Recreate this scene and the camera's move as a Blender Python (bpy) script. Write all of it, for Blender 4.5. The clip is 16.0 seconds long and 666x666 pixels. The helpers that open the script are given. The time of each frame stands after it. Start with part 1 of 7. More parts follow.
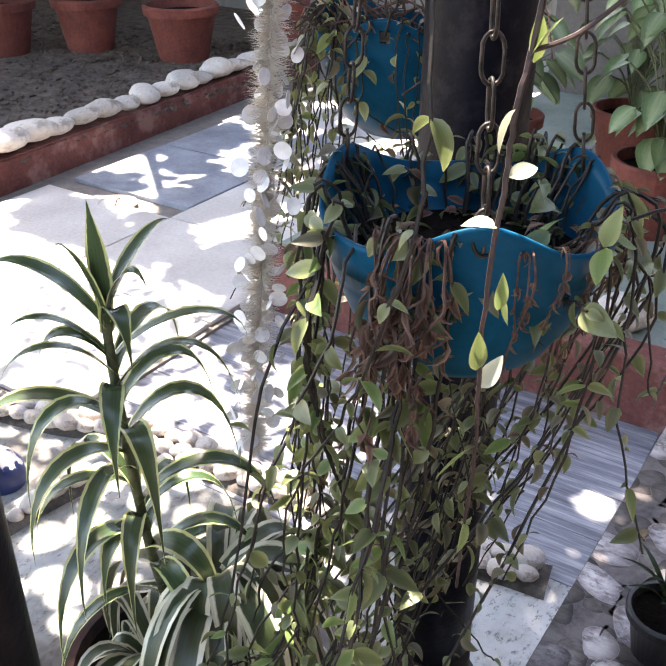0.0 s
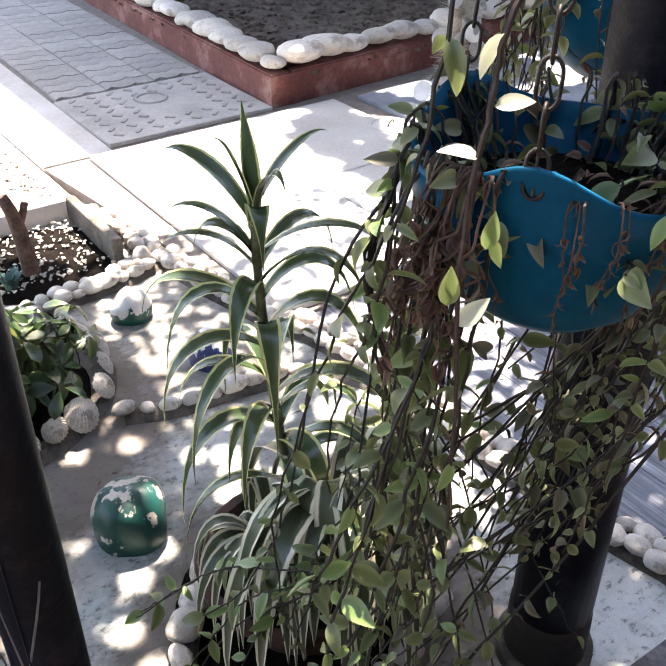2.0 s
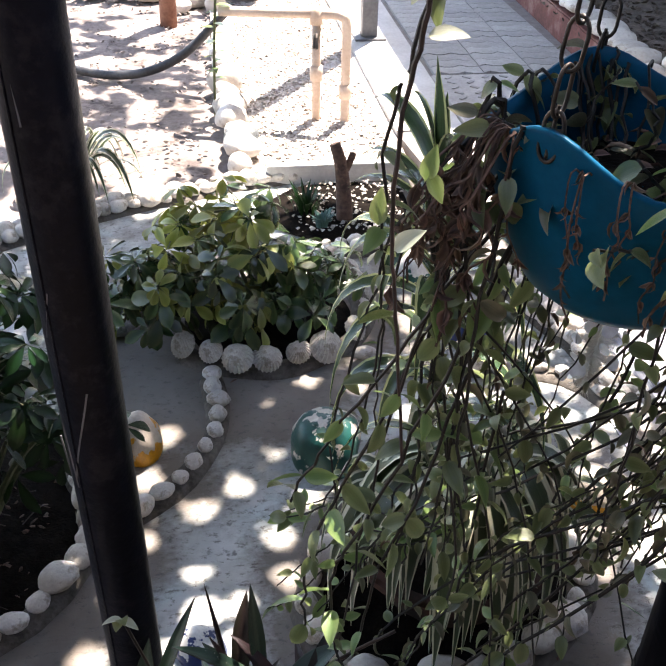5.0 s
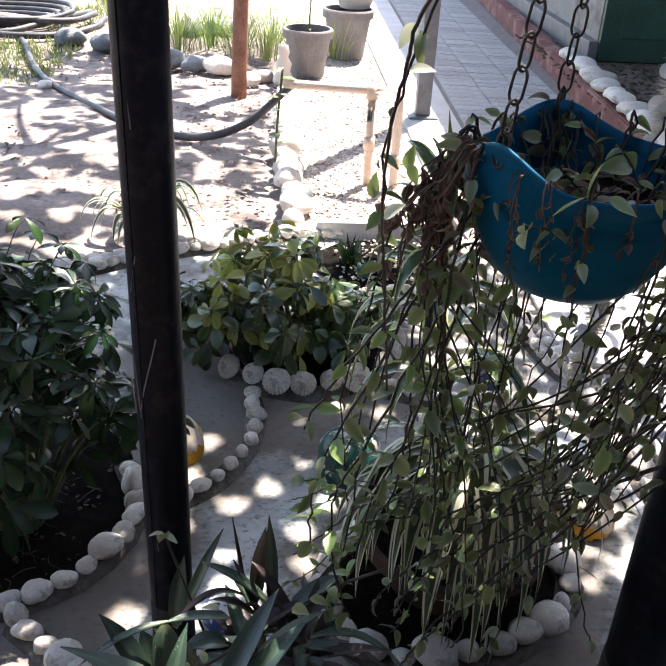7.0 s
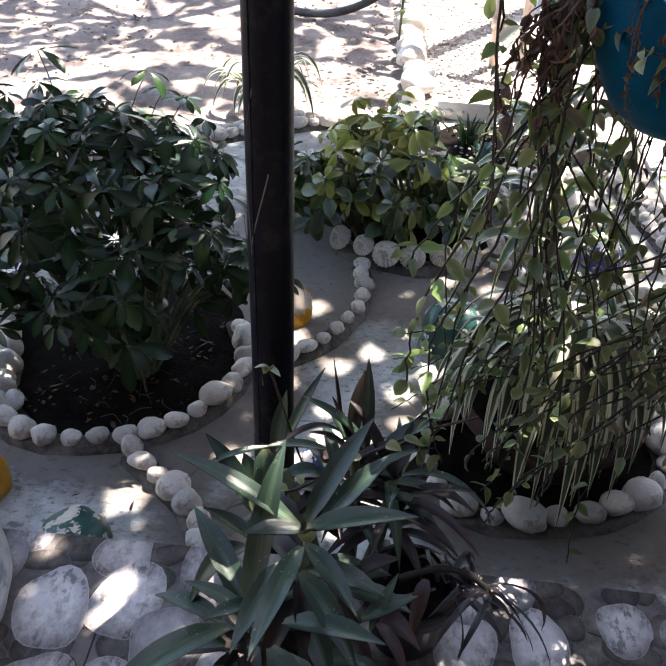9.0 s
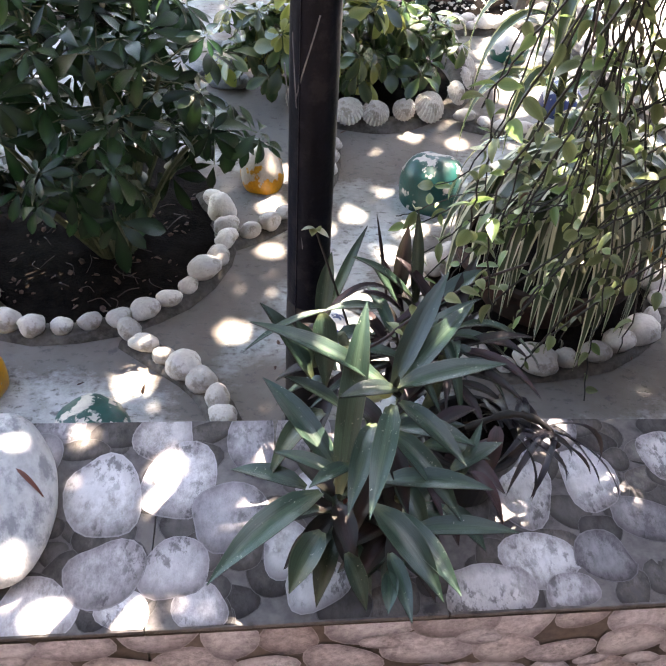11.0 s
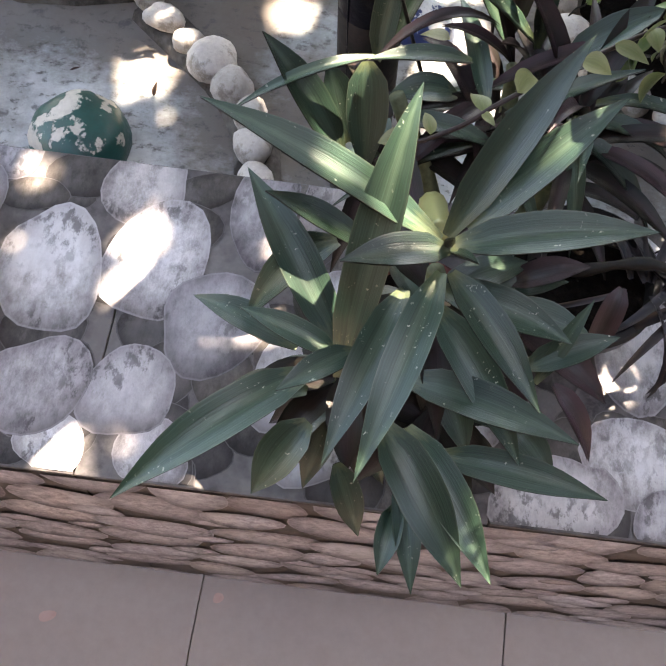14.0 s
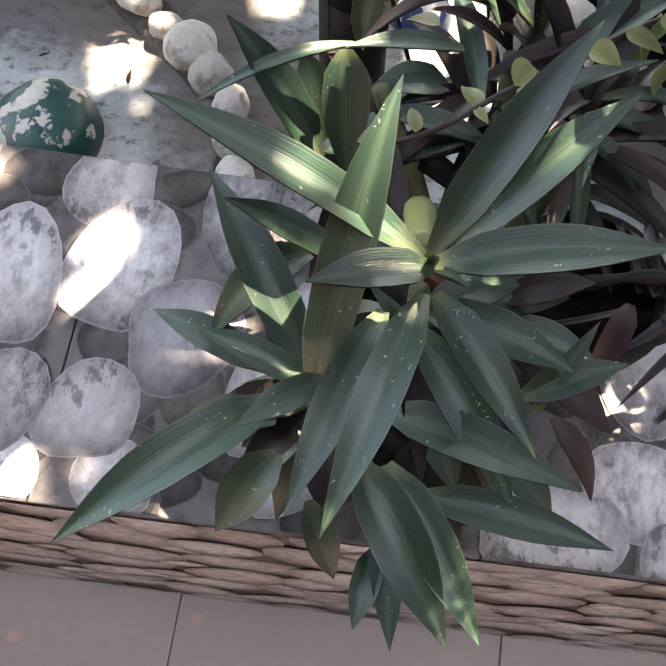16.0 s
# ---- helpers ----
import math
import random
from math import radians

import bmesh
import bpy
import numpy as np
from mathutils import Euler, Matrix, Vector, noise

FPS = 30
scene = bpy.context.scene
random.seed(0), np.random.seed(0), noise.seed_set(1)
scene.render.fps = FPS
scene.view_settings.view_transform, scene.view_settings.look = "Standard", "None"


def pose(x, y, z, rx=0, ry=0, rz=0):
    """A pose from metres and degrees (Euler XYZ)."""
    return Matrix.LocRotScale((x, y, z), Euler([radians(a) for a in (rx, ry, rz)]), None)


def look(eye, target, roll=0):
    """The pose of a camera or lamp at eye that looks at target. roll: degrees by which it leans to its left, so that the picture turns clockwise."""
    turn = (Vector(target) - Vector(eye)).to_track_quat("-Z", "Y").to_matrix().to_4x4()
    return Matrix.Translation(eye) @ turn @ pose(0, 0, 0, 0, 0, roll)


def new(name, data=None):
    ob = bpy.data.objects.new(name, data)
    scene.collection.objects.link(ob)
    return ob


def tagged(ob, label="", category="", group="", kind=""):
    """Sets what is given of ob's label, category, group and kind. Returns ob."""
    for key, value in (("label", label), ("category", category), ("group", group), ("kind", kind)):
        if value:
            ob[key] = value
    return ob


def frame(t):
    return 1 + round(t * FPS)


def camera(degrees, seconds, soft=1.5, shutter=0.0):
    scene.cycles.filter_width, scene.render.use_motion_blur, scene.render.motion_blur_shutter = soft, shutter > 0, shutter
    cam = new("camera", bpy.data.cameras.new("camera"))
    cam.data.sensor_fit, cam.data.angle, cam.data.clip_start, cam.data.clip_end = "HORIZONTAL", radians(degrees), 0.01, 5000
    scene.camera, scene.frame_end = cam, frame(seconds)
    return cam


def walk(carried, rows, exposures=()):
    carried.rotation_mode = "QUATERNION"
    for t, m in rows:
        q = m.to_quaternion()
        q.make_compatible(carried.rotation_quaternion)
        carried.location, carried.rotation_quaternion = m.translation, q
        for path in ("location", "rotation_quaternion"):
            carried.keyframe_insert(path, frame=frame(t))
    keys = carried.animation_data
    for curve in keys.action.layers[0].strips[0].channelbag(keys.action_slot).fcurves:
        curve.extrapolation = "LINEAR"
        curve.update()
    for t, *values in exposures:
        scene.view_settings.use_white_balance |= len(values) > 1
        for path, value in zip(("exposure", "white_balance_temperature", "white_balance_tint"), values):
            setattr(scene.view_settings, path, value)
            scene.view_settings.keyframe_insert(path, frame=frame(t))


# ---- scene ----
cam = camera(41.7, 16.0)
PATH = [
    (0, (1.476, 1.307, 1.382), (2.941, 2.249, 0.398), 0.2),
    (0.5, (1.530, 1.256, 1.382), (2.875, 2.332, 0.366), 0.4),
    (1, (1.580, 1.187, 1.386), (2.704, 2.461, 0.332), 0.7),
    (1.5, (1.575, 1.175, 1.383), (2.633, 2.488, 0.308), -0.1),
    (2, (1.598, 1.152, 1.373), (2.570, 2.506, 0.267), 0.1),
    (2.5, (1.711, 1.085, 1.363), (2.392, 2.615, 0.270), 2.0),
    (3, (1.802, 1.038, 1.358), (2.225, 2.671, 0.285), 1.2),
    (3.5, (1.821, 1.011, 1.358), (2.182, 2.653, 0.276), 1.7),
    (4, (1.823, 1.013, 1.354), (2.172, 2.658, 0.272), 2.6),
    (4.5, (1.829, 1.017, 1.353), (2.167, 2.660, 0.264), 2.0),
    (5, (1.829, 0.976, 1.347), (2.053, 2.622, 0.234), 1.1),
    (5.2, (1.830, 0.966, 1.335), (2.018, 2.615, 0.220), 0.1),
    (7.3, (1.847, 0.668, 1.378), (1.937, 2.422, 0.421), 4.1),
    (7.5, (1.881, 0.660, 1.376), (1.917, 2.413, 0.413), 3.7),
    (8, (1.948, 0.635, 1.375), (1.894, 2.375, 0.390), 2.3),
    (8.5, (1.941, 0.632, 1.339), (1.739, 2.304, 0.261), 0.9),
    (9, (1.855, 0.631, 1.324), (1.731, 2.250, 0.156), 1.9),
    (9.2, (1.800, 0.636, 1.270), (1.737, 2.264, 0.090), 1.7),
    (11.3, (1.624, 0.654, 1.274), (1.762, 2.040, -0.161), 3.7),
    (11.5, (1.640, 0.712, 1.257), (1.693, 2.066, -0.214), 2.5),
    (12, (1.705, 0.854, 1.223), (1.597, 2.105, -0.334), 1.8),
    (12.5, (1.737, 0.944, 1.169), (1.497, 2.000, -0.513), -2.4),
    (13, (1.721, 1.020, 1.111), (1.595, 1.960, -0.651), -0.5),
    (13.2, (1.719, 1.039, 1.097), (1.586, 1.920, -0.693), -0.7),
    (13.5, (1.722, 1.054, 1.078), (1.579, 1.882, -0.736), -1.1),
    (14, (1.731, 1.072, 1.035), (1.632, 1.805, -0.823), 0.7),
    (14.5, (1.730, 1.101, 1.001), (1.635, 1.838, -0.856), 1.5),
    (15, (1.744, 1.114, 0.975), (1.660, 1.827, -0.892), 1.6),
    (15.5, (1.748, 1.122, 0.974), (1.650, 1.833, -0.893), 0.5),
    (16, (1.745, 1.128, 0.972), (1.645, 1.832, -0.898), 0.6),
]
walk(cam, [(t, look(eye, target, roll)) for t, eye, target, roll in PATH],
     [(0, 3.4, 8000, 18), (3.5, 2.8, 7700, 15), (5, 2.7, 7500, 15), (7.3, 2.53, 7300, 15), (9.2, 2.68, 7400, 15), (11.5, 3.8, 8100, 16), (12.5, 3.68, 8300, 15), (13, 3.66, 8500, 15), (14.2, 3.53, 8600, 15), (16, 3.49, 8800, 14)])

# ---- world, sun, exposure ----
SUN = Vector((0.135, 0.205, 0.44)).normalized()
world = bpy.data.worlds.new("sky")
scene.world = world
world.use_nodes = True
wn = world.node_tree
sky = wn.nodes.new("ShaderNodeTexSky")
sky.sky_type = "NISHITA"
sky.sun_disc = False
sky.sun_elevation = math.asin(SUN.z)
sky.sun_rotation = math.atan2(SUN.x, SUN.y)
wn.links.new(sky.outputs[0], wn.nodes["Background"].inputs[0])
wn.nodes["Background"].inputs[1].default_value = 0.15
sun_data = bpy.data.lights.new("sun", "SUN")
sun_data.energy = 4.6
sun_data.angle = radians(0.45)
sun_data.color = (1.0, 0.98, 0.955)
sun = new("sun", sun_data)
sun.matrix_basis = look(SUN * 20, (0, 0, 0))


# ---- materials ----
def nodes_of(name):
    m = bpy.data.materials.new(name)
    m.use_nodes = True
    nt = m.node_tree
    return m, nt, nt.nodes["Principled BSDF"]


def noise_node(nt, co, scale, detail=4.0, rough=0.6):
    n = nt.nodes.new("ShaderNodeTexNoise")
    n.inputs["Scale"].default_value = scale
    n.inputs["Detail"].default_value = detail
    n.inputs["Roughness"].default_value = rough
    nt.links.new(co, n.inputs["Vector"])
    return n.outputs["Fac"]


def ramp(nt, fac, stops):
    r = nt.nodes.new("ShaderNodeValToRGB")
    while len(r.color_ramp.elements) < len(stops):
        r.color_ramp.elements.new(0.5)
    for e, (p, c) in zip(r.color_ramp.elements, stops):
        e.position, e.color = p, (*c, 1)
    nt.links.new(fac, r.inputs[0])
    return r.outputs[0]


def mixed(nt, fac, a, b, kind="MIX"):
    m = nt.nodes.new("ShaderNodeMix")
    m.data_type, m.blend_type = "RGBA", kind
    for v, i in ((fac, 0), (a, 6), (b, 7)):
        if isinstance(v, bpy.types.NodeSocket):
            nt.links.new(v, m.inputs[i])
        elif i == 0:
            m.inputs[0].default_value = v
        else:
            m.inputs[i].default_value = (*v, 1)
    return m.outputs[2]


def maths(nt, op, a, b=0.0, c=0.0):
    m = nt.nodes.new("ShaderNodeMath")
    m.operation = op
    for v, i in ((a, 0), (b, 1), (c, 2)):
        if isinstance(v, bpy.types.NodeSocket):
            nt.links.new(v, m.inputs[i])
        else:
            m.inputs[i].default_value = v
    return m.outputs[0]


def bumped(nt, bsdf, height, strength, distance):
    b = nt.nodes.new("ShaderNodeBump")
    b.inputs["Strength"].default_value = strength
    b.inputs["Distance"].default_value = distance
    nt.links.new(height, b.inputs["Height"])
    nt.links.new(b.outputs[0], bsdf.inputs["Normal"])


def coords(nt, kind="Object"):
    return nt.nodes.new("ShaderNodeTexCoord").outputs[kind]


def scaled(nt, co, s):
    m = nt.nodes.new("ShaderNodeMapping")
    m.inputs["Scale"].default_value = s
    nt.links.new(co, m.inputs["Vector"])
    return m.outputs[0]


def random_of(nt):
    return nt.nodes.new("ShaderNodeObjectInfo").outputs["Random"]


def surf(name, dark, light, scale=4.0, fine=60.0, rough=0.8, bump=0.4, depth=0.004, metallic=0.0, stain=None, stain_scale=1.5, vary=0.0, spec=0.35):
    """Two scales of variation, optional stains with a threshold, and fine relief."""
    m, nt, b = nodes_of(name)
    co = coords(nt)
    big = noise_node(nt, co, scale, 5)
    small = noise_node(nt, co, fine, 3)
    fac = maths(nt, "ADD", maths(nt, "MULTIPLY", big, 0.65), maths(nt, "MULTIPLY", small, 0.35))
    col = ramp(nt, fac, [(0.36, dark), (0.64, light)])
    if stain:
        st = ramp(nt, noise_node(nt, co, stain_scale, 8, 0.7), [(0.52, (0, 0, 0)), (0.62, (1, 1, 1))])
        col = mixed(nt, st, col, stain)
    if vary:
        r = random_of(nt)
        v = maths(nt, "MULTIPLY_ADD", r, vary, 1 - vary / 2)
        hsv = nt.nodes.new("ShaderNodeHueSaturation")
        nt.links.new(v, hsv.inputs["Value"])
        nt.links.new(col, hsv.inputs["Color"])
        col = hsv.outputs[0]
    nt.links.new(col, b.inputs["Base Color"])
    b.inputs["Roughness"].default_value = rough
    b.inputs["Metallic"].default_value = metallic
    b.inputs["Specular IOR Level"].default_value = spec
    bumped(nt, b, fac, bump, depth)
    return m


def leaf_mat(name, middle, edge, split=0.3, soft=0.12, rough=0.42, trans=0.25, vary=0.35, streak=0.25, tip=None, spec=0.5, fleck=None, foot=None, rim=None, hue=0.04):
    """A leaf's skin: colour across the blade, streaks along it, some light through it."""
    m, nt, b = nodes_of(name)
    uv = nt.nodes.new("ShaderNodeSeparateXYZ")
    co = coords(nt, "UV")
    nt.links.new(co, uv.inputs[0])
    across = maths(nt, "ABSOLUTE", maths(nt, "MULTIPLY_ADD", uv.outputs[0], 2.0, -1.0))
    wob = maths(nt, "MULTIPLY_ADD", noise_node(nt, scaled(nt, co, (3, 6, 1)), 2.0), 0.25, -0.12)
    at = maths(nt, "ADD", across, wob)
    col = ramp(nt, at, [(max(split - soft, 0), middle), (min(split + soft, 1), edge)])
    lines = noise_node(nt, scaled(nt, co, (30, 1.2, 1)), 1.0, 3)
    col = mixed(nt, streak, col, ramp(nt, lines, [(0.35, (0.25, 0.25, 0.25)), (0.65, (0.85, 0.85, 0.85))]), "OVERLAY")
    if tip:
        col = mixed(nt, ramp(nt, maths(nt, "ADD", uv.outputs[1], wob), [(0.88, (0, 0, 0)), (0.97, (1, 1, 1))]), col, tip)
    if fleck:
        # small pale scars, thinly scattered
        obj = coords(nt)
        dots = maths(nt, "MULTIPLY", ramp(nt, noise_node(nt, obj, 260, 2), [(0.66, (0, 0, 0)), (0.72, (1, 1, 1))]), ramp(nt, noise_node(nt, obj, 30, 2), [(0.5, (0, 0, 0)), (0.62, (1, 1, 1))]))
        col = mixed(nt, dots, col, fleck)
    if foot:
        col = mixed(nt, ramp(nt, maths(nt, "ADD", uv.outputs[1], wob), [(0.02, (0.8, 0.8, 0.8)), (0.15, (0, 0, 0))]), col, foot)
    if rim:
        col = mixed(nt, ramp(nt, across, [(0.93, (0, 0, 0)), (0.98, (0.45, 0.45, 0.45))]), col, rim)
    hsv = nt.nodes.new("ShaderNodeHueSaturation")
    r = random_of(nt)
    nt.links.new(maths(nt, "MULTIPLY_ADD", r, vary, 1 - vary / 2), hsv.inputs["Value"])
    nt.links.new(maths(nt, "MULTIPLY_ADD", maths(nt, "FRACT", maths(nt, "MULTIPLY", r, 7.31)), hue, 0.5 - hue / 2), hsv.inputs["Hue"])
    nt.links.new(col, hsv.inputs["Color"])
    nt.links.new(hsv.outputs[0], b.inputs["Base Color"])
    b.inputs["Roughness"].default_value = rough
    b.inputs["Specular IOR Level"].default_value = spec
    bumped(nt, b, lines, 0.25, 0.002)
    if trans:
        t = nt.nodes.new("ShaderNodeBsdfTranslucent")
        nt.links.new(hsv.outputs[0], t.inputs[0])
        mx = nt.nodes.new("ShaderNodeMixShader")
        mx.inputs[0].default_value = trans
        nt.links.new(b.outputs[0], mx.inputs[1])
        nt.links.new(t.outputs[0], mx.inputs[2])
        nt.links.new(mx.outputs[0], nt.nodes["Material Output"].inputs["Surface"])
    return m


def peeling(name, paint, cement=(0.55, 0.5, 0.44), at=0.56, scale=1.9, bare=0.12):
    """Old gloss paint that has come off in patches down to the cement."""
    m, nt, b = nodes_of(name)
    co = coords(nt)
    n = noise_node(nt, co, scale, 7, 0.58)
    up = nt.nodes.new("ShaderNodeSeparateXYZ")
    nt.links.new(co, up.inputs[0])
    gone = ramp(nt, maths(nt, "MULTIPLY_ADD", up.outputs[2], bare, n), [(at, (0, 0, 0)), (at + 0.02, (1, 1, 1))])
    shade = noise_node(nt, co, 8, 4)
    p = mixed(nt, 0.5, paint, ramp(nt, shade, [(0.3, tuple(c * 0.55 for c in paint)), (0.7, tuple(min(c * 1.3, 1) for c in paint))]))
    c = ramp(nt, shade, [(0.3, tuple(v * 0.75 for v in cement)), (0.7, cement)])
    nt.links.new(mixed(nt, gone, p, c), b.inputs["Base Color"])
    nt.links.new(maths(nt, "MULTIPLY_ADD", shade, 0.5, 0.2), b.inputs["Roughness"])
    bumped(nt, b, maths(nt, "SUBTRACT", maths(nt, "MULTIPLY", shade, 0.3), gone), 0.5, 0.003)
    return m


def worn_cement():
    m, nt, b = nodes_of("painted_cement")
    co = coords(nt)
    big = noise_node(nt, co, 2.2, 6, 0.62)
    mid = noise_node(nt, co, 9, 6, 0.7)
    fine = noise_node(nt, scaled(nt, co, (1.0, 1.6, 1.0)), 42, 6, 0.72)
    col = ramp(nt, mid, [(0.3, (0.35, 0.352, 0.34)), (0.5, (0.52, 0.53, 0.52)), (0.7, (0.62, 0.635, 0.62))])
    blue = ramp(nt, noise_node(nt, co, 6, 4, 0.6), [(0.52, (0, 0, 0)), (0.6, (0.6, 0.6, 0.6))])
    col = mixed(nt, blue, col, (0.44, 0.52, 0.535))
    grime = ramp(nt, maths(nt, "ADD", maths(nt, "MULTIPLY", big, 0.6), maths(nt, "MULTIPLY", mid, 0.4)), [(0.47, (0, 0, 0)), (0.6, (0.65, 0.65, 0.65))])
    col = mixed(nt, grime, col, (0.085, 0.074, 0.064))
    dirt = ramp(nt, noise_node(nt, co, 1.4, 8, 0.72), [(0.49, (0, 0, 0)), (0.6, (0.75, 0.75, 0.75))])
    col = mixed(nt, dirt, col, (0.115, 0.098, 0.083))
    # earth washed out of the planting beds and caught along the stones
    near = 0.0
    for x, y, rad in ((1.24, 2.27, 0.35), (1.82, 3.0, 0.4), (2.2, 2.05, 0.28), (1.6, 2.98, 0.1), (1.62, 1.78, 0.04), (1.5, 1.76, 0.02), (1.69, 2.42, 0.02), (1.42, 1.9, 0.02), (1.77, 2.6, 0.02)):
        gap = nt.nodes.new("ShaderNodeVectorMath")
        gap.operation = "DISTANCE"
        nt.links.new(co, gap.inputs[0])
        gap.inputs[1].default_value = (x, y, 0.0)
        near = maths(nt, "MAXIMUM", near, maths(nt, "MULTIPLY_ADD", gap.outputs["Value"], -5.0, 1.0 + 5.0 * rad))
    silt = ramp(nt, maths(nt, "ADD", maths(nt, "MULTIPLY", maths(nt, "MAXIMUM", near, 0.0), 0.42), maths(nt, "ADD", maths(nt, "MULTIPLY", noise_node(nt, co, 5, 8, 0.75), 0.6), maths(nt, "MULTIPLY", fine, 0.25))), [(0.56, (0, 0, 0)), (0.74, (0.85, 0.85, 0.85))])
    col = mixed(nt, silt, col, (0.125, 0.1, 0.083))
    pits = ramp(nt, noise_node(nt, co, 22, 5, 0.6), [(0.62, (0, 0, 0)), (0.68, (0.75, 0.75, 0.75))])
    col = mixed(nt, pits, col, (0.09, 0.085, 0.082))
    speck = ramp(nt, fine, [(0.55, (0, 0, 0)), (0.63, (0.7, 0.7, 0.7))])
    col = mixed(nt, speck, col, (0.1, 0.09, 0.082))
    nt.links.new(col, b.inputs["Base Color"])
    b.inputs["Roughness"].default_value = 0.85
    bumped(nt, b, maths(nt, "SUBTRACT", mid, maths(nt, "MULTIPLY", speck, 0.5)), 0.6, 0.004)
    return m


M = {}
M["cement"] = worn_cement()


M["mortar"] = surf("grey_mortar", (0.05, 0.042, 0.036), (0.16, 0.142, 0.125), 9, 80, 0.95, 1.0, 0.008, stain=(0.04, 0.032, 0.026), stain_scale=7)
M["stone"] = surf("white_pebble", (0.43, 0.39, 0.355), (0.6, 0.56, 0.515), 0.9, 5, 0.7, 0.15, 0.04, stain=(0.29, 0.25, 0.215), stain_scale=0.8, vary=0.5)
M["bluestone"] = surf("grey_boulder", (0.055, 0.065, 0.075), (0.15, 0.165, 0.17), 1.0, 7, 0.7, 0.4, 0.05, vary=0.7)
M["shell"] = surf("chalky_shell", (0.4, 0.37, 0.33), (0.62, 0.585, 0.54), 1.4, 8, 0.65, 0.3, 0.03, stain=(0.3, 0.26, 0.22), stain_scale=1.2, vary=0.25)
# near-black base also holds the shade under the shrubs
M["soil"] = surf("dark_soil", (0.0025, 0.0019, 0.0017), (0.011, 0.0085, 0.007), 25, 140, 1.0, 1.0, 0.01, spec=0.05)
M["yard"] = surf("dry_earth", (0.115, 0.093, 0.085), (0.28, 0.238, 0.22), 2.0, 45, 1.0, 0.6, 0.01, stain=(0.075, 0.059, 0.055), stain_scale=6)
M["bedsoil"] = surf("clod_soil", (0.05, 0.037, 0.03), (0.16, 0.123, 0.1), 14, 60, 1.0, 1.0, 0.03)
M["gravel"] = surf("pale_gravel", (0.34, 0.3, 0.27), (0.62, 0.57, 0.53), 22, 80, 0.95, 1.0, 0.015, stain=(0.2, 0.14, 0.11), stain_scale=30)
M["concrete"] = surf("pale_concrete", (0.42, 0.4, 0.38), (0.6, 0.58, 0.56), 2.5, 70, 0.9, 0.3, 0.002)
M["paver"] = surf("grey_paver", (0.27, 0.26, 0.25), (0.42, 0.4, 0.39), 5, 80, 0.9, 0.5, 0.003, vary=0.25)
M["slate"] = surf("blue_slate", (0.16, 0.18, 0.22), (0.3, 0.33, 0.38), 6, 80, 0.6, 0.3, 0.002)
M["kerb"] = surf("red_oxide_plaster", (0.095, 0.03, 0.027), (0.2, 0.07, 0.06), 5, 60, 0.8, 0.4, 0.003, stain=(0.24, 0.13, 0.115), stain_scale=5)
M["greenfloor"] = surf("green_cement", (0.13, 0.17, 0.15), (0.23, 0.275, 0.25), 4, 70, 0.8, 0.3, 0.002)
M["pole"] = surf("black_enamel", (0.0018, 0.002, 0.0042), (0.005, 0.0055, 0.0105), 14, 120, 0.42, 0.6, 0.003, stain=(0.013, 0.012, 0.016), stain_scale=26, spec=0.1)
M["post"] = surf("grey_paint", (0.09, 0.09, 0.1), (0.15, 0.15, 0.16), 8, 60, 0.5, 0.2, 0.002)
M["pvc"] = surf("sun_bleached_pipe", (0.46, 0.34, 0.27), (0.62, 0.5, 0.42), 6, 60, 0.5, 0.2, 0.002)
M["hose"] = surf("black_rubber", (0.02, 0.02, 0.022), (0.06, 0.06, 0.065), 9, 60, 0.5, 0.3, 0.002)
M["terracotta"] = surf("terracotta", (0.09, 0.022, 0.017), (0.19, 0.05, 0.036), 6, 60, 0.75, 0.3, 0.003, vary=0.2)
M["clay"] = surf("weathered_clay", (0.03, 0.014, 0.011), (0.07, 0.03, 0.023), 8, 60, 0.85, 0.4, 0.004, stain=(0.022, 0.013, 0.01), stain_scale=7)
M["greypot"] = surf("grey_plastic", (0.12, 0.11, 0.11), (0.2, 0.185, 0.18), 6, 60, 0.55, 0.2, 0.002)
M["blackpot"] = surf("black_plastic", (0.008, 0.008, 0.009), (0.025, 0.024, 0.024), 12, 80, 0.4, 0.2, 0.002)
M["blue"] = surf("blue_plastic", (0.0, 0.042, 0.085), (0.0, 0.063, 0.127), 5, 90, 0.35, 0.08, 0.001, spec=0.05)
M["chain"] = surf("dark_wire", (0.012, 0.011, 0.01), (0.05, 0.04, 0.035), 30, 120, 0.5, 0.4, 0.001, 0.6)
M["stem"] = surf("dark_stem", (0.003, 0.0025, 0.002), (0.014, 0.01, 0.008), 30, 150, 0.6, 0.4, 0.002)
M["drystem"] = surf("dry_vine", (0.02, 0.012, 0.009), (0.12, 0.07, 0.055), 40, 150, 0.85, 0.5, 0.002, vary=0.5)
M["redstem"] = surf("reddish_stem", (0.012, 0.007, 0.007), (0.045, 0.026, 0.024), 40, 150, 0.6, 0.4, 0.002)
M["bark"] = surf("rough_bark", (0.05, 0.03, 0.025), (0.17, 0.1, 0.075), 18, 90, 0.95, 1.0, 0.01)
M["redbark"] = surf("reddish_bark", (0.16, 0.07, 0.05), (0.3, 0.15, 0.1), 10, 70, 0.9, 0.6, 0.006)
M["greenstem"] = surf("ringed_green_stem", (0.05, 0.06, 0.03), (0.12, 0.13, 0.07), 60, 200, 0.7, 0.6, 0.002)
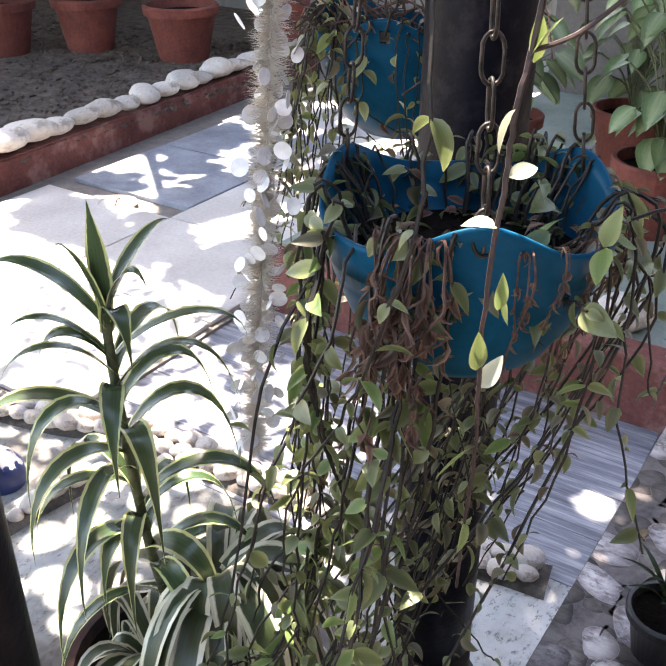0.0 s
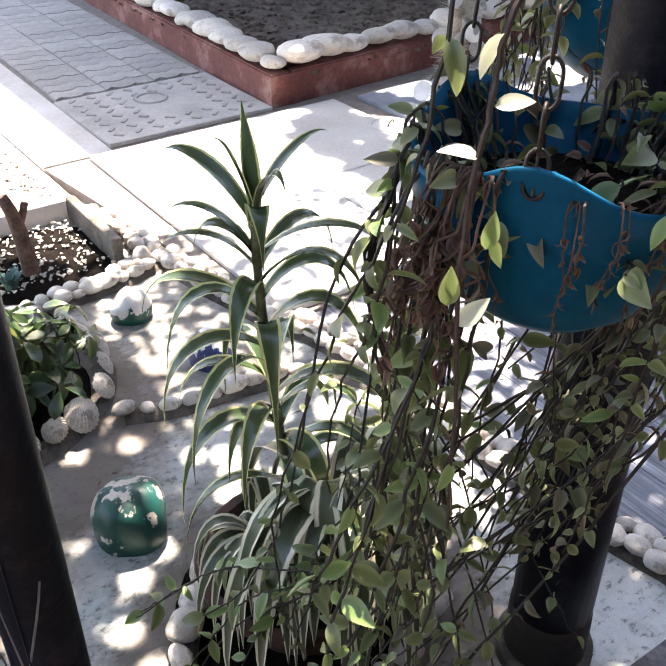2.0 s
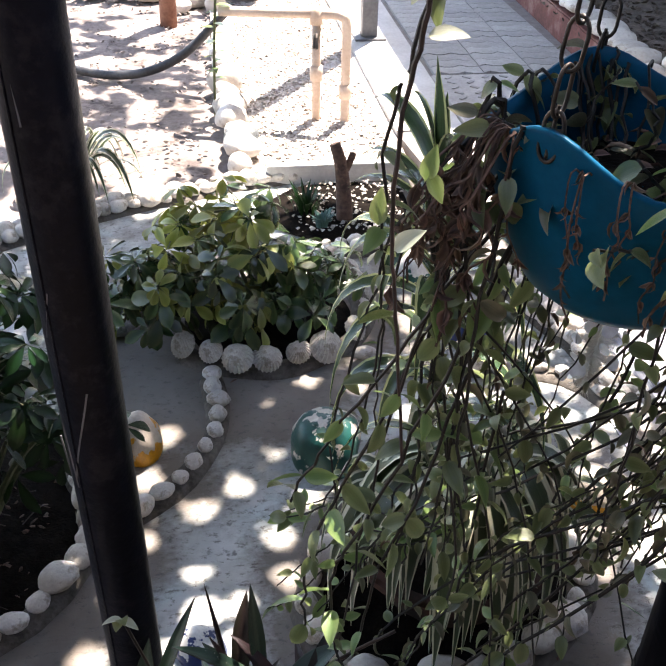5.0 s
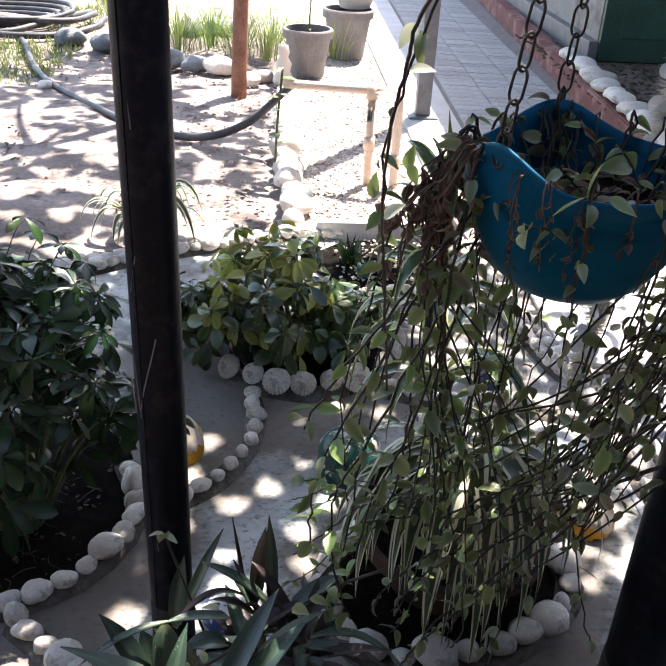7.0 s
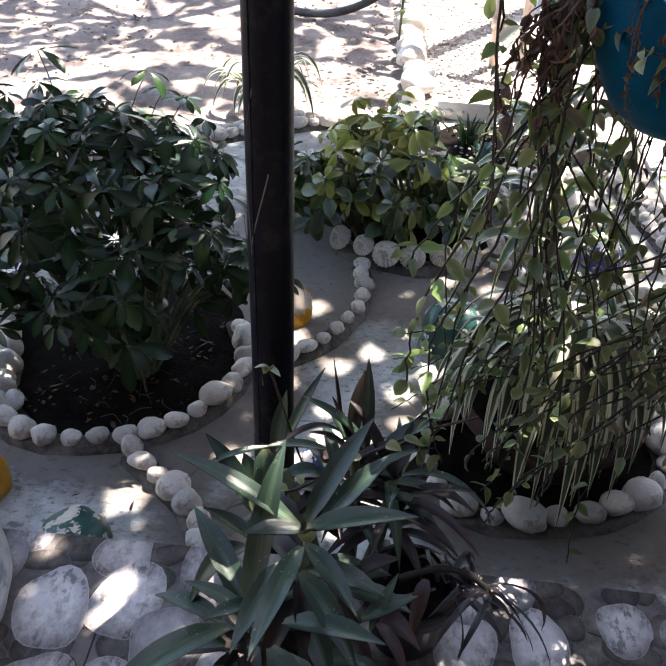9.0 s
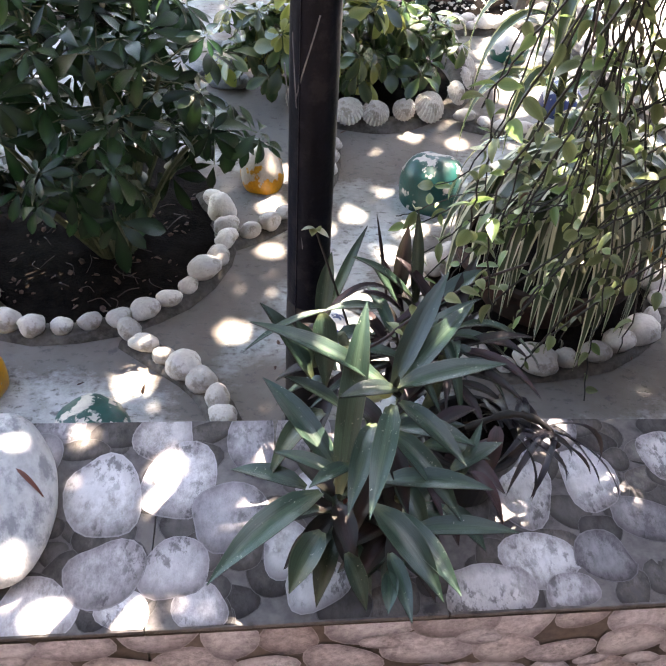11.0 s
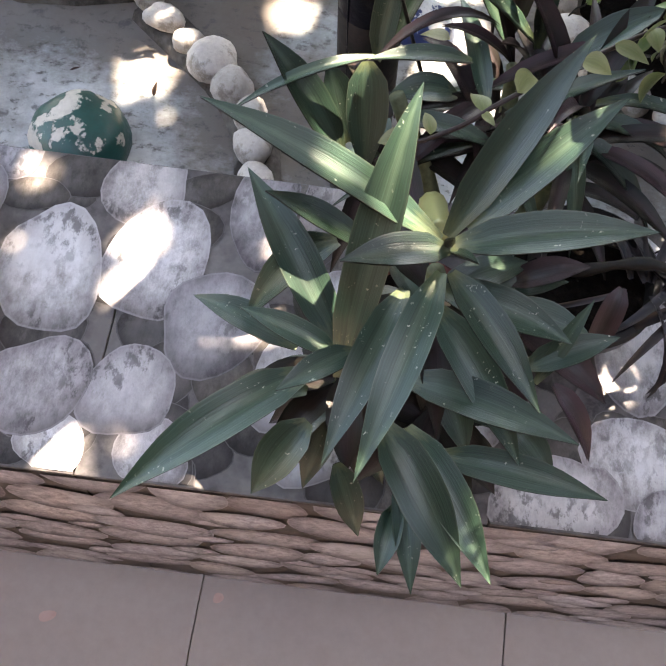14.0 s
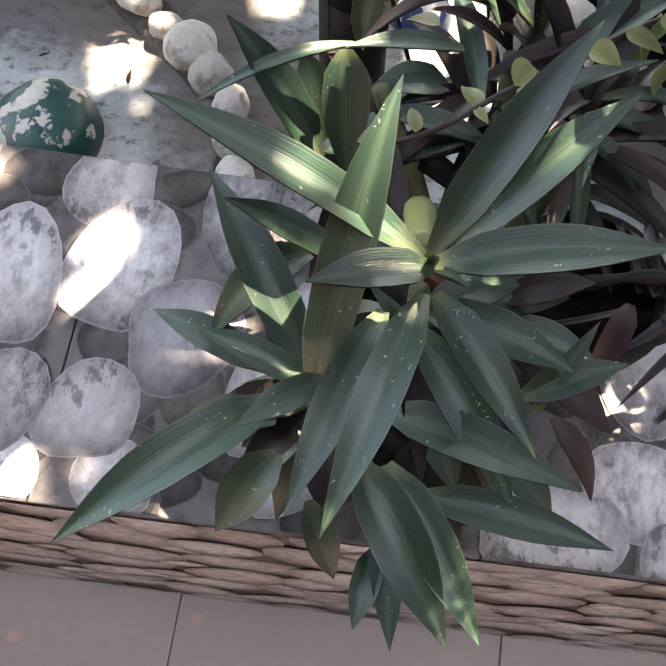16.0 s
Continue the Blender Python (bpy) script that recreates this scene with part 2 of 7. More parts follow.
M["wall"] = surf("grey_wash", (0.15, 0.145, 0.135), (0.26, 0.25, 0.235), 1.5, 40, 0.9, 0.3, 0.003, stain=(0.12, 0.11, 0.1), stain_scale=1.5)
M["darkwall"] = surf("veranda_plaster", (0.5, 0.47, 0.44), (0.62, 0.59, 0.56), 1.5, 40, 0.9, 0.3, 0.003)
# dark base includes the shade the terrace wall lies in
M["shadedwall"] = surf("shaded_grey_wash", (0.07, 0.066, 0.064), (0.12, 0.113, 0.11), 1.5, 40, 0.9, 0.3, 0.003)
M["roof"] = surf("roof_sheet", (0.2, 0.19, 0.18), (0.32, 0.3, 0.29), 1.5, 30, 0.8, 0.3, 0.003)
M["beige"] = surf("beige_floor_tile", (0.235, 0.188, 0.167), (0.28, 0.228, 0.203), 1.5, 60, 0.42, 0.1, 0.001)
M["grout"] = surf("tile_grout", (0.16, 0.14, 0.13), (0.24, 0.215, 0.2), 20, 90, 0.95, 0.3, 0.002)
M["greendoor"] = surf("dark_green_paint", (0.012, 0.04, 0.03), (0.03, 0.08, 0.06), 4, 50, 0.5, 0.2, 0.002)
M["tinsel"] = surf("silver_tinsel", (0.42, 0.38, 0.32), (0.66, 0.61, 0.54), 30, 120, 0.35, 0.1, 0.001, 0.2)
M["sequin"] = surf("white_sequin", (0.6, 0.6, 0.62), (0.82, 0.82, 0.84), 20, 60, 0.22, 0.05, 0.001)
M["glossgreen"] = peeling("peeling_green_paint", (0.0, 0.055, 0.046), at=0.6, scale=1.15, bare=0.12)
M["greenbare"] = peeling("worn_green_paint", (0.0, 0.075, 0.06), (0.7, 0.68, 0.66), 0.56, bare=0.4)
M["glossyellow"] = peeling("peeling_yellow_paint", (0.5, 0.22, 0.006), (0.5, 0.43, 0.36), at=0.6, scale=1.3, bare=0.36)
M["glossblue"] = peeling("peeling_blue_paint", (0.012, 0.03, 0.12), (0.6, 0.6, 0.6), at=0.7, scale=1.5, bare=0.35)
M["wornyellow"] = peeling("worn_yellow_paint", (0.5, 0.22, 0.006), (0.36, 0.3, 0.23), at=0.74, scale=1.3, bare=0.22)
M["pink"] = surf("pink_stain", (0.34, 0.2, 0.17), (0.38, 0.25, 0.22), 30, 90, 0.5, 0.1, 0.001)
M["marble"] = surf("marbled_white_stone", (0.27, 0.27, 0.275), (0.44, 0.43, 0.42), 1.6, 12, 0.6, 0.2, 0.02, stain=(0.19, 0.19, 0.2), stain_scale=2.2)
M["grass"] = leaf_mat("grass", (0.1, 0.17, 0.03), (0.2, 0.26, 0.08), vary=0.6)


def wood_tile():
    m, nt, b = nodes_of("wood_look_tile")
    co = scaled(nt, coords(nt), (14, 0.9, 1))
    n = noise_node(nt, co, 3.0, 6, 0.65)
    f = noise_node(nt, scaled(nt, coords(nt), (70, 3, 1)), 3.0, 3)
    fac = maths(nt, "ADD", maths(nt, "MULTIPLY", n, 0.7), maths(nt, "MULTIPLY", f, 0.3))
    nt.links.new(ramp(nt, fac, [(0.38, (0.09, 0.1, 0.13)), (0.5, (0.2, 0.21, 0.25)), (0.62, (0.4, 0.41, 0.46))]), b.inputs["Base Color"])
    b.inputs["Roughness"].default_value = 0.4
    bumped(nt, b, fac, 0.2, 0.002)
    return m


M["wood"] = wood_tile()
M["toptile"] = surf("glazed_print_ground", (0.045, 0.04, 0.042), (0.17, 0.155, 0.15), 9, 60, 0.42, 0.05, 0.001, stain=(0.14, 0.125, 0.12), stain_scale=14, spec=0.18)
M["sidetile"] = surf("glazed_side_ground", (0.05, 0.038, 0.032), (0.16, 0.125, 0.11), 8, 60, 0.42, 0.05, 0.001, spec=0.18)
M["dark_leaf"] = leaf_mat("deep_green_leaf", (0.013, 0.042, 0.01), (0.008, 0.026, 0.006), 0.5, 0.3, 0.28, 0.16, 1.0, 0.15, spec=0.36)
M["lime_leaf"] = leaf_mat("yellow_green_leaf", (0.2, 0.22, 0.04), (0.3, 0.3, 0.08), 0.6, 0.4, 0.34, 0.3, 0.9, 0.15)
M["song"] = leaf_mat("cream_edged_leaf", (0.04, 0.072, 0.03), (0.5, 0.52, 0.24), 0.76, 0.05, 0.24, 0.22, 0.4, 0.35, spec=0.75)
M["spider"] = leaf_mat("white_edged_leaf", (0.042, 0.06, 0.026), (0.6, 0.58, 0.43), 0.66, 0.05, 0.34, 0.22, 0.3, 0.35)
M["vine_leaf"] = leaf_mat("waxy_vine_leaf", (0.095, 0.115, 0.042), (0.15, 0.168, 0.075), 0.6, 0.3, 0.3, 0.35, 1.1, 0.2, spec=0.6)
M["dull_vine"] = leaf_mat("dull_vine_leaf", (0.085, 0.085, 0.05), (0.13, 0.115, 0.08), 0.6, 0.3, 0.4, 0.25, 0.9, 0.25, spec=0.5)
M["bright_leaf"] = leaf_mat("bright_vine_leaf", (0.12, 0.18, 0.055), (0.19, 0.24, 0.09), 0.6, 0.3, 0.3, 0.3, 0.5, 0.1)
# near-white base carries sun glare on leaves; also serves the variegated sprig
M["pale_vine"] = leaf_mat("sunlit_pale_vine_leaf", (0.42, 0.44, 0.33), (0.48, 0.5, 0.38), 0.6, 0.3, 0.3, 0.25, 0.3, 0.1)
M["dead_leaf"] = leaf_mat("dead_leaf", (0.06, 0.032, 0.022), (0.13, 0.08, 0.058), 0.5, 0.3, 0.8, 0.12, 1.0, 0.3)
M["boat_leaf"] = leaf_mat("grey_green_leaf", (0.044, 0.072, 0.048), (0.018, 0.038, 0.025), 0.16, 0.3, 0.31, 0.03, 0.7, 0.5, spec=0.45, fleck=(0.3, 0.31, 0.24), foot=(0.1, 0.115, 0.055), rim=(0.09, 0.11, 0.075), hue=0.01)
M["boat_under"] = leaf_mat("purple_underside", (0.026, 0.016, 0.015), (0.016, 0.014, 0.01), 0.5, 0.3, 0.4, 0.04, 0.6, 0.4, spec=0.3)
M["boat_purple"] = leaf_mat("purple_leaf", (0.026, 0.017, 0.017), (0.036, 0.019, 0.022), 0.4, 0.4, 0.4, 0.04, 0.5, 0.3, spec=0.3)
M["yellow_leaf"] = leaf_mat("yellowing_leaf", (0.14, 0.155, 0.055), (0.19, 0.195, 0.085), 0.5, 0.4, 0.4, 0.2, 0.5, 0.2)
M["sheath"] = leaf_mat("pale_leaf_sheath", (0.42, 0.32, 0.09), (0.26, 0.27, 0.11), 0.5, 0.4, 0.4, 0.1, 0.2, 0.3)
M["rust"] = surf("rusty_pole_foot", (0.005, 0.004, 0.004), (0.02, 0.013, 0.011), 14, 90, 0.8, 0.8, 0.004, stain=(0.006, 0.005, 0.005), stain_scale=9)
# darker copy of lime_leaf, with the low whorls' shade in its colour
M["shaded_lime_leaf"] = leaf_mat("shaded_lime_leaf", (0.03, 0.06, 0.02), (0.06, 0.092, 0.032), 0.5, 0.3, 0.27, 0.18, 1.0, 0.15, spec=0.6)
M["pale_leaf"] = leaf_mat("pale_green_leaf", (0.24, 0.3, 0.17), (0.1, 0.16, 0.07), 0.5, 0.25, 0.4, 0.25, 0.7, 0.3)
M["blue_leaf"] = leaf_mat("blue_green_leaf", (0.06, 0.14, 0.12), (0.1, 0.2, 0.17), 0.5, 0.3, 0.5, 0.15, 0.4, 0.1)
M["black_leaf"] = leaf_mat("blackened_leaf", (0.012, 0.01, 0.014), (0.03, 0.022, 0.024), 0.5, 0.3, 0.4, 0.0, 0.4, 0.2)
M["canopy_leaf"] = leaf_mat("tree_leaf", (0.04, 0.08, 0.02), (0.05, 0.1, 0.03), 0.5, 0.3, 0.5, 0.12, 0.4, 0.1)


# ---- builders ----
def thing(name, place, label, category, group="", kind=""):
    e = new(name)
    e.empty_display_size = 0.1
    e.matrix_basis = Matrix.Translation(place)
    return tagged(e, label, category, group, kind)


def under(ob, parent):
    ob.parent = parent
    ob.matrix_parent_inverse = parent.matrix_basis.inverted() if parent.parent is None else Matrix.Identity(4)
    return ob


def mesh_of(name, bm, *mats, smooth=True):
    me = bpy.data.meshes.new(name)
    bmesh.ops.recalc_face_normals(bm, faces=bm.faces[:]) if not bm.loops.layers.uv else None
    bm.to_mesh(me)
    bm.free()
    for m in mats:
        me.materials.append(m)
    if smooth:
        me.shade_smooth()
    return me


def part(name, bm, material, parent=None, label="", smooth=False):
    ob = new(name, mesh_of(name, bm, material, smooth=smooth))
    if label:
        tagged(ob, label)
    return under(ob, parent) if parent else ob


def piece(name, me, m, parent):
    ob = new(name, me)
    ob.matrix_basis = m
    return under(ob, parent)


def box(bm, lo, hi, bevel=0.0):
    made = bmesh.ops.create_cube(bm, size=1.0, matrix=Matrix.LocRotScale([(a + b) / 2 for a, b in zip(lo, hi)], None, [b - a for a, b in zip(lo, hi)]))
    if bevel:
        edges = list({e for v in made["verts"] for e in v.link_edges})
        bmesh.ops.bevel(bm, geom=edges, offset=bevel, segments=2, affect="EDGES", profile=0.5)
    return bm


def block(name, lo, hi, material, parent=None, bevel=0.0, label=""):
    return part(name, box(bmesh.new(), lo, hi, bevel), material, parent, label)


def tube(bm, points, radii, sides=8, cap=True):
    """A round bar along points; radii one or many."""
    pts = [Vector(p) for p in points]
    if not isinstance(radii, (list, tuple)):
        radii = [radii] * len(pts)
    rings, side = [], None
    for i, p in enumerate(pts):
        d = (pts[min(i + 1, len(pts) - 1)] - pts[max(i - 1, 0)]).normalized()
        side = d.orthogonal().normalized() if side is None else (side - d * side.dot(d)).normalized()
        up = d.cross(side)
        rings.append([bm.verts.new(p + (side * math.cos(a) + up * math.sin(a)) * radii[i]) for a in [2 * math.pi * k / sides for k in range(sides)]])
    for a, b in zip(rings, rings[1:]):
        for k in range(sides):
            bm.faces.new((a[k], a[(k + 1) % sides], b[(k + 1) % sides], b[k]))
    if cap:
        bm.faces.new(rings[0][::-1])
        bm.faces.new(rings[-1])
    return bm


def smooth_line(ctrl, n):
    """Catmull-Rom through control points."""
    c = [Vector(p) for p in ctrl]
    c = [2 * c[0] - c[1], *c, 2 * c[-1] - c[-2]]
    out = []
    for i in range(1, len(c) - 2):
        for k in range(n):
            t = k / n
            a, b, d, e = c[i - 1], c[i], c[i + 1], c[i + 2]
            out.append(0.5 * (2 * b + (d - a) * t + (2 * a - 5 * b + 4 * d - e) * t * t + (3 * b - a - 3 * d + e) * t ** 3))
    return [*out, c[-2]]


def spin(bm, profile, sides=32, centre=(0, 0, 0), wave=None):
    """A turned body from (radius, height) pairs; wave(angle, i) adds height."""
    cx, cy, cz = centre
    rings = []
    for i, (r, z) in enumerate(profile):
        ring = []
        for k in range(sides):
            a = 2 * math.pi * k / sides
            ring.append(bm.verts.new((cx + r * math.cos(a), cy + r * math.sin(a), cz + z + (wave(a, i) if wave else 0))))
        rings.append(ring)
    for a, b in zip(rings, rings[1:]):
        for k in range(sides):
            bm.faces.new((a[k], a[(k + 1) % sides], b[(k + 1) % sides], b[k]))
    return bm


def rock_mesh(name, material, seed, flat=0.7, rough=0.12, fine=2):
    bm = bmesh.new()
    bmesh.ops.create_icosphere(bm, subdivisions=fine, radius=1.0)
    for v in bm.verts:
        n = noise.noise(v.co * 0.9 + Vector((seed * 7.1, 3, seed))) + 0.4 * noise.noise(v.co * 2.3 + Vector((seed, 9, 1)))
        v.co *= 1 + rough * 2 * n
        v.co.z *= flat
    return mesh_of(name, bm, material)


def outline(kind, v):
    if kind == "ovate":
        return max(math.sin(math.pi * v ** 0.72), 0.0) ** 0.9 * (1 - 0.15 * v) + 0.02
    if kind == "song":
        return (0.45 + 0.55 * math.sin(math.pi * min(v * 1.15 + 0.05, 1.0))) * (1 - max(0.0, (v - 0.35) / 0.65) ** 2.2) + 0.01
    if kind == "boat":
        return (0.68 + 0.32 * math.sin(math.pi * min(v * 1.1, 1))) * (1 - max(0, (v - 0.42) / 0.58) ** 2.3) * (0.4 + 0.6 * min(v / 0.18, 1.0)) + 0.008
    if kind == "obovate":
        return max(math.sin(math.pi * v ** 1.35), 0.0) ** 0.8 + 0.03
    if kind == "ribbon":
        return (0.7 + 0.3 * math.sin(math.pi * v)) * (1 - v ** 5) + 0.02
    return 1.0


def blade(bm, length, width, droop, fold=0.3, kind="ovate", nv=6, start=0.0, power=1.0, m=Matrix.Identity(4), under_gap=0.0, twist=0.0, mat=0):
    """A leaf along +y that bends down by droop radians; uv runs across and along it."""
    uv = bm.loops.layers.uv.verify()
    p, rows = Vector((0, 0, 0)), []
    for i in range(nv + 1):
        v = i / nv
        a = start - droop * v ** power
        d, up = Vector((0, math.cos(a), math.sin(a))), Vector((0, -math.sin(a), math.cos(a)))
        w = outline(kind, v) * width / 2
        side = Vector((1, 0, 0)) * math.cos(twist * v) + up * math.sin(twist * v)
        rows.append([p + side * (w * u * math.cos(fold)) + up * (w * abs(u) * math.sin(fold) - under_gap * (1 if under_gap else 0)) for u in (-1, 0, 1)])
        p = p + d * (length / nv)
    vs = [[bm.verts.new(m @ c) for c in r] for r in rows]
    for i in range(nv):
        for k in range(2):
            f = bm.faces.new((vs[i][k], vs[i][k + 1], vs[i + 1][k + 1], vs[i + 1][k]))
            f.smooth = True
            f.material_index = mat
            for loop, (uu, vv) in zip(f.loops, ((k / 2, i / nv), ((k + 1) / 2, i / nv), ((k + 1) / 2, (i + 1) / nv), (k / 2, (i + 1) / nv))):
                loop[uv].uv = (uu, vv)
    return bm


def aim(place, way, roll=0.0, size=1.0):
    """A pose whose +y runs along way and whose +z is as upright as can be."""
    y = Vector(way).normalized()
    x = y.cross(Vector((0, 0, 1)))
    x = x.normalized() if x.length > 1e-3 else Vector((1, 0, 0))
    z = x.cross(y)
    r = Matrix((x, y, z)).transposed().to_4x4()
    return Matrix.Translation(place) @ r @ Matrix.Rotation(roll, 4, "Y") @ Matrix.Scale(size, 4)


rnd = random.Random(11)


# ---- large structure ----
def ground_sheet():
    xs = sorted({*np.round(np.linspace(-60, -6, 10), 3), *np.round(np.arange(-6, 4.01, 0.14), 3), *np.round(np.linspace(4, 60, 10), 3)})
    ys = sorted({1.57, *np.round(np.arange(3.0, 14.01, 0.14), 3), *np.round(np.linspace(14, 90, 10), 3)})
    bm = bmesh.new()
    grid = []
    for y in ys:
        row = []
        for x in xs:
            z = -0.03
            if x < 1.55 and 4.1 < y < 20:
                z += 0.05 * noise.noise(Vector((x * 0.9, y * 0.9, 0))) + 0.02 * noise.noise(Vector((x * 3.5, y * 3.5, 5))) + 0.01
            row.append(bm.verts.new((x, y, z)))
        grid.append(row)
    for a, b in zip(grid, grid[1:]):
        for i in range(len(xs) - 1):
            bm.faces.new((a[i], a[i + 1], b[i + 1], b[i]))
    return tagged(part("ground", bm, M["yard"], smooth=True), "dry brown earth yard with scattered dead leaves", "ground", kind="structure")


ground_sheet()


def slab(name, outline_xy, z0, z1, material, label, category, kind="structure", parent=None):
    bm = bmesh.new()
    low = [bm.verts.new((x, y, z0)) for x, y in outline_xy]
    top = [bm.verts.new((x, y, z1)) for x, y in outline_xy]
    n = len(low)
    bm.faces.new(top)
    bm.faces.new(low[::-1])
    for i in range(n):
        bm.faces.new((low[i], low[(i + 1) % n], top[(i + 1) % n], top[i]))
    ob = part(name, bm, material, parent)
    return tagged(ob, label, category, kind=kind) if not parent else ob


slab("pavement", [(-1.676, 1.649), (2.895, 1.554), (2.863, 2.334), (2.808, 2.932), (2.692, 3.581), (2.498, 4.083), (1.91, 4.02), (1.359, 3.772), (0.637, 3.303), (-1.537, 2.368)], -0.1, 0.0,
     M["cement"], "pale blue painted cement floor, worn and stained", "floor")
slab("path", [(2.95, 1.59), (3.55, 1.59), (3.55, 2.95), (2.72, 2.95), (2.82, 2.25)], -0.1, -0.006, M["grout"], "path of grey wood-look tiles", "path")
slab("court", [(2.72, 2.95), (7.6, 2.95), (7.6, 4.75), (3.66, 4.5), (3.66, 4.42), (2.55, 4.42)], -0.1, 0.012, M["grout"], "sunlit concrete slab court", "paving")
slab("strip", [(2.55, 4.42), (2.84, 4.42), (2.96, 15), (2.45, 15)], -0.1, 0.02, M["concrete"], "bare sunlit concrete strip beside the path", "paving")
slab("walkway", [(2.84, 4.42), (3.66, 4.42), (4.1, 15), (2.96, 15)], -0.1, 0.012, M["grout"], "walkway of grey interlocking pavers", "paving")
slab("gravel_bed", [(1.86, 4.12), (2.55, 4.12), (2.45, 15), (1.7, 15), (1.8, 5.7)], -0.1, -0.002, M["gravel"], "pale stony gravel strip in full sun", "gravel")
slab("raised_bed", [(3.74, 4.57), (7.6, 4.82), (7.6, 15), (4.22, 15)], -0.1, 0.13, M["bedsoil"], "raised bed of dug brown soil", "soil")
slab("planting_terrace", [(3.66, 0.6), (7.6, 0.6), (7.6, 2.95), (3.66, 2.95)], -0.31, 0.18, M["greenfloor"], "pale green cement terrace for pots", "terrace")


def kerbs():
    tagged(block("kerb_east", (3.55, 1.0, -0.05), (3.66, 2.95, 0.2), M["kerb"], bevel=0.008), "low kerb plastered in worn red oxide", "kerb", kind="structure")
    # the bed's two kerbs run a few degrees askew
    for name, foot in (("kerb_north", [(3.645, 4.485), (3.755, 4.492), (4.25, 15), (4.14, 15)]), ("kerb_south", [(3.757, 4.4925), (7.6, 4.745), (7.6, 4.865), (3.763, 4.6115)])):
        bm = bmesh.new()
        rows = [[bm.verts.new((x, y, z)) for x, y in foot] for z in (-0.05, 0.165)]
        bm.faces.new(rows[1])
        for i in range(4):
            bm.faces.new((rows[0][i], rows[0][(i + 1) % 4], rows[1][(i + 1) % 4], rows[1][i]))
        bmesh.ops.bevel(bm, geom=[e for e in bm.edges if e.verts[0].co.z > 0 and e.verts[1].co.z > 0], offset=0.008, segments=2, affect="EDGES")
        tagged(part(name, bm, M["kerb"]), "low kerb plastered in worn red oxide", "kerb", kind="structure")


kerbs()


def ledge():
    t = tagged(block("ledge_wall", (-3, 1.237, -0.35), (3.55, 1.58, 0.16), M["mortar"]), "low tiled ledge wall between garden and veranda", "ledge", kind="structure")
    for k in range(-8, 6):
        x0, x1 = 1.45 + 0.415 * k, 1.45 + 0.415 * (k + 1)
        x1 = min(x1, 3.545)
        if x1 - x0 < 0.05 or x0 < -3:
            continue
        block("top_tile", (x0 + 0.0008, 1.2285, 0.161), (x1 - 0.0008, 1.59, 0.17), M["toptile"], t, 0.0012)
        for z0, z1 in ((-0.309, -0.132), (-0.1308, 0.16)):
            block("riser_tile", (x0 + 0.0008, 1.229, z0), (x1 - 0.0008, 1.2365, z1), M["sidetile"], t, 0.001)
    return t


ledge()


def veranda():
    f = tagged(block("floor", (-3, -4, -0.42), (3.66, 1.237, -0.318), M["grout"]), "beige tiled veranda floor", "floor", kind="structure")
    for i in range(-6, 5):
        for j in range(12):
            x0, y1 = 1.526 + 0.45 * i, 1.2285 - 0.44 * j
            x1 = min(x0 + 0.4485, 3.66)
            if x0 > 3.5:
                continue
            block("floor_tile", (max(x0, -3), y1 - 0.438, -0.317), (x1, y1, -0.31), M["beige"], f, 0.001)
    # unseen closing walls, their plaster kept pale to bounce light forward
    tagged(block("wall_south", (-3.2, -4.2, -0.42), (7.8, -4, 2.75), M["darkwall"]), "plain plastered house wall", "wall", kind="structure")
    # unseen roof, its edge set to balance light on ledge and poles
    tagged(block("ceiling", (-3, -4, 2.75), (7.6, 0.75, 2.85), M["roof"]), "unseen veranda roof added over the house side", "roof", kind="structure")
    tagged(block("wall_west", (-3.2, -4, -0.42), (-3, 1.5, 2.75), M["darkwall"]), "plain plastered side wall", "wall", kind="structure")
    tagged(block("wall_terrace", (6.2, 0.6, 0.18), (6.35, 2.95, 2.5), M["shadedwall"]), "grey wall behind the terrace plants, coloured dark for shade", "wall", kind="structure")
    tagged(block("wall_east", (7.6, -4, -0.42), (7.8, 15, 2.2), M["wall"]), "whitewashed boundary wall", "wall", kind="structure")
    tagged(block("beam", (-3, 1.62, 2.36), (7.6, 1.78, 2.5), M["post"]), "veranda edge beam", "beam", kind="structure")
    tagged(block("terrace_floor", (3.66, -4, -0.42), (7.6, 0.6, -0.31), M["beige"]), "beige veranda floor", "floor", kind="structure")


veranda()


def porch():
    tagged(block("porch_roof", (3.5, 5.55, 2.4), (7.6, 15, 2.5), M["roof"]), "porch roof sheet over the walkway", "roof", kind="structure")
    h = tagged(block("house_wall", (4.07, 7.1, 0.13), (4.8, 15, 2.4), M["wall"]), "pale house wall with green joinery", "wall", kind="structure")
    block("plinth", (4.0, 7.06, 0.13), (4.07, 15, 0.27), M["post"], h, 0.006)
    d = tagged(new("door_1"), "dark green painted panelled door", "door", kind="structure")
    d.matrix_basis = Matrix.Translation((4.5, 7.09, 0.15))
    block("door_leaf", (4.075, 7.05, 0.14), (4.95, 7.098, 2.3), M["greendoor"], d, 0.004)
    for z0, z1 in ((0.3, 1.0), (1.15, 2.15)):
        block("door_panel", (4.2, 7.036, z0), (4.82, 7.049, z1), M["greendoor"], d, 0.006)
    for y in (5.83,):
        p = thing("porch_post", (2.655, y, 0), "square grey-painted metal porch post", "post")
        block("shaft", (2.613, y - 0.042, 0.032), (2.697, y + 0.042, 2.4), M["post"], p, 0.004)
        block("base_plate", (2.57, y - 0.085, 0.02), (2.74, y + 0.085, 0.032), M["post"], p, 0.002)


porch()

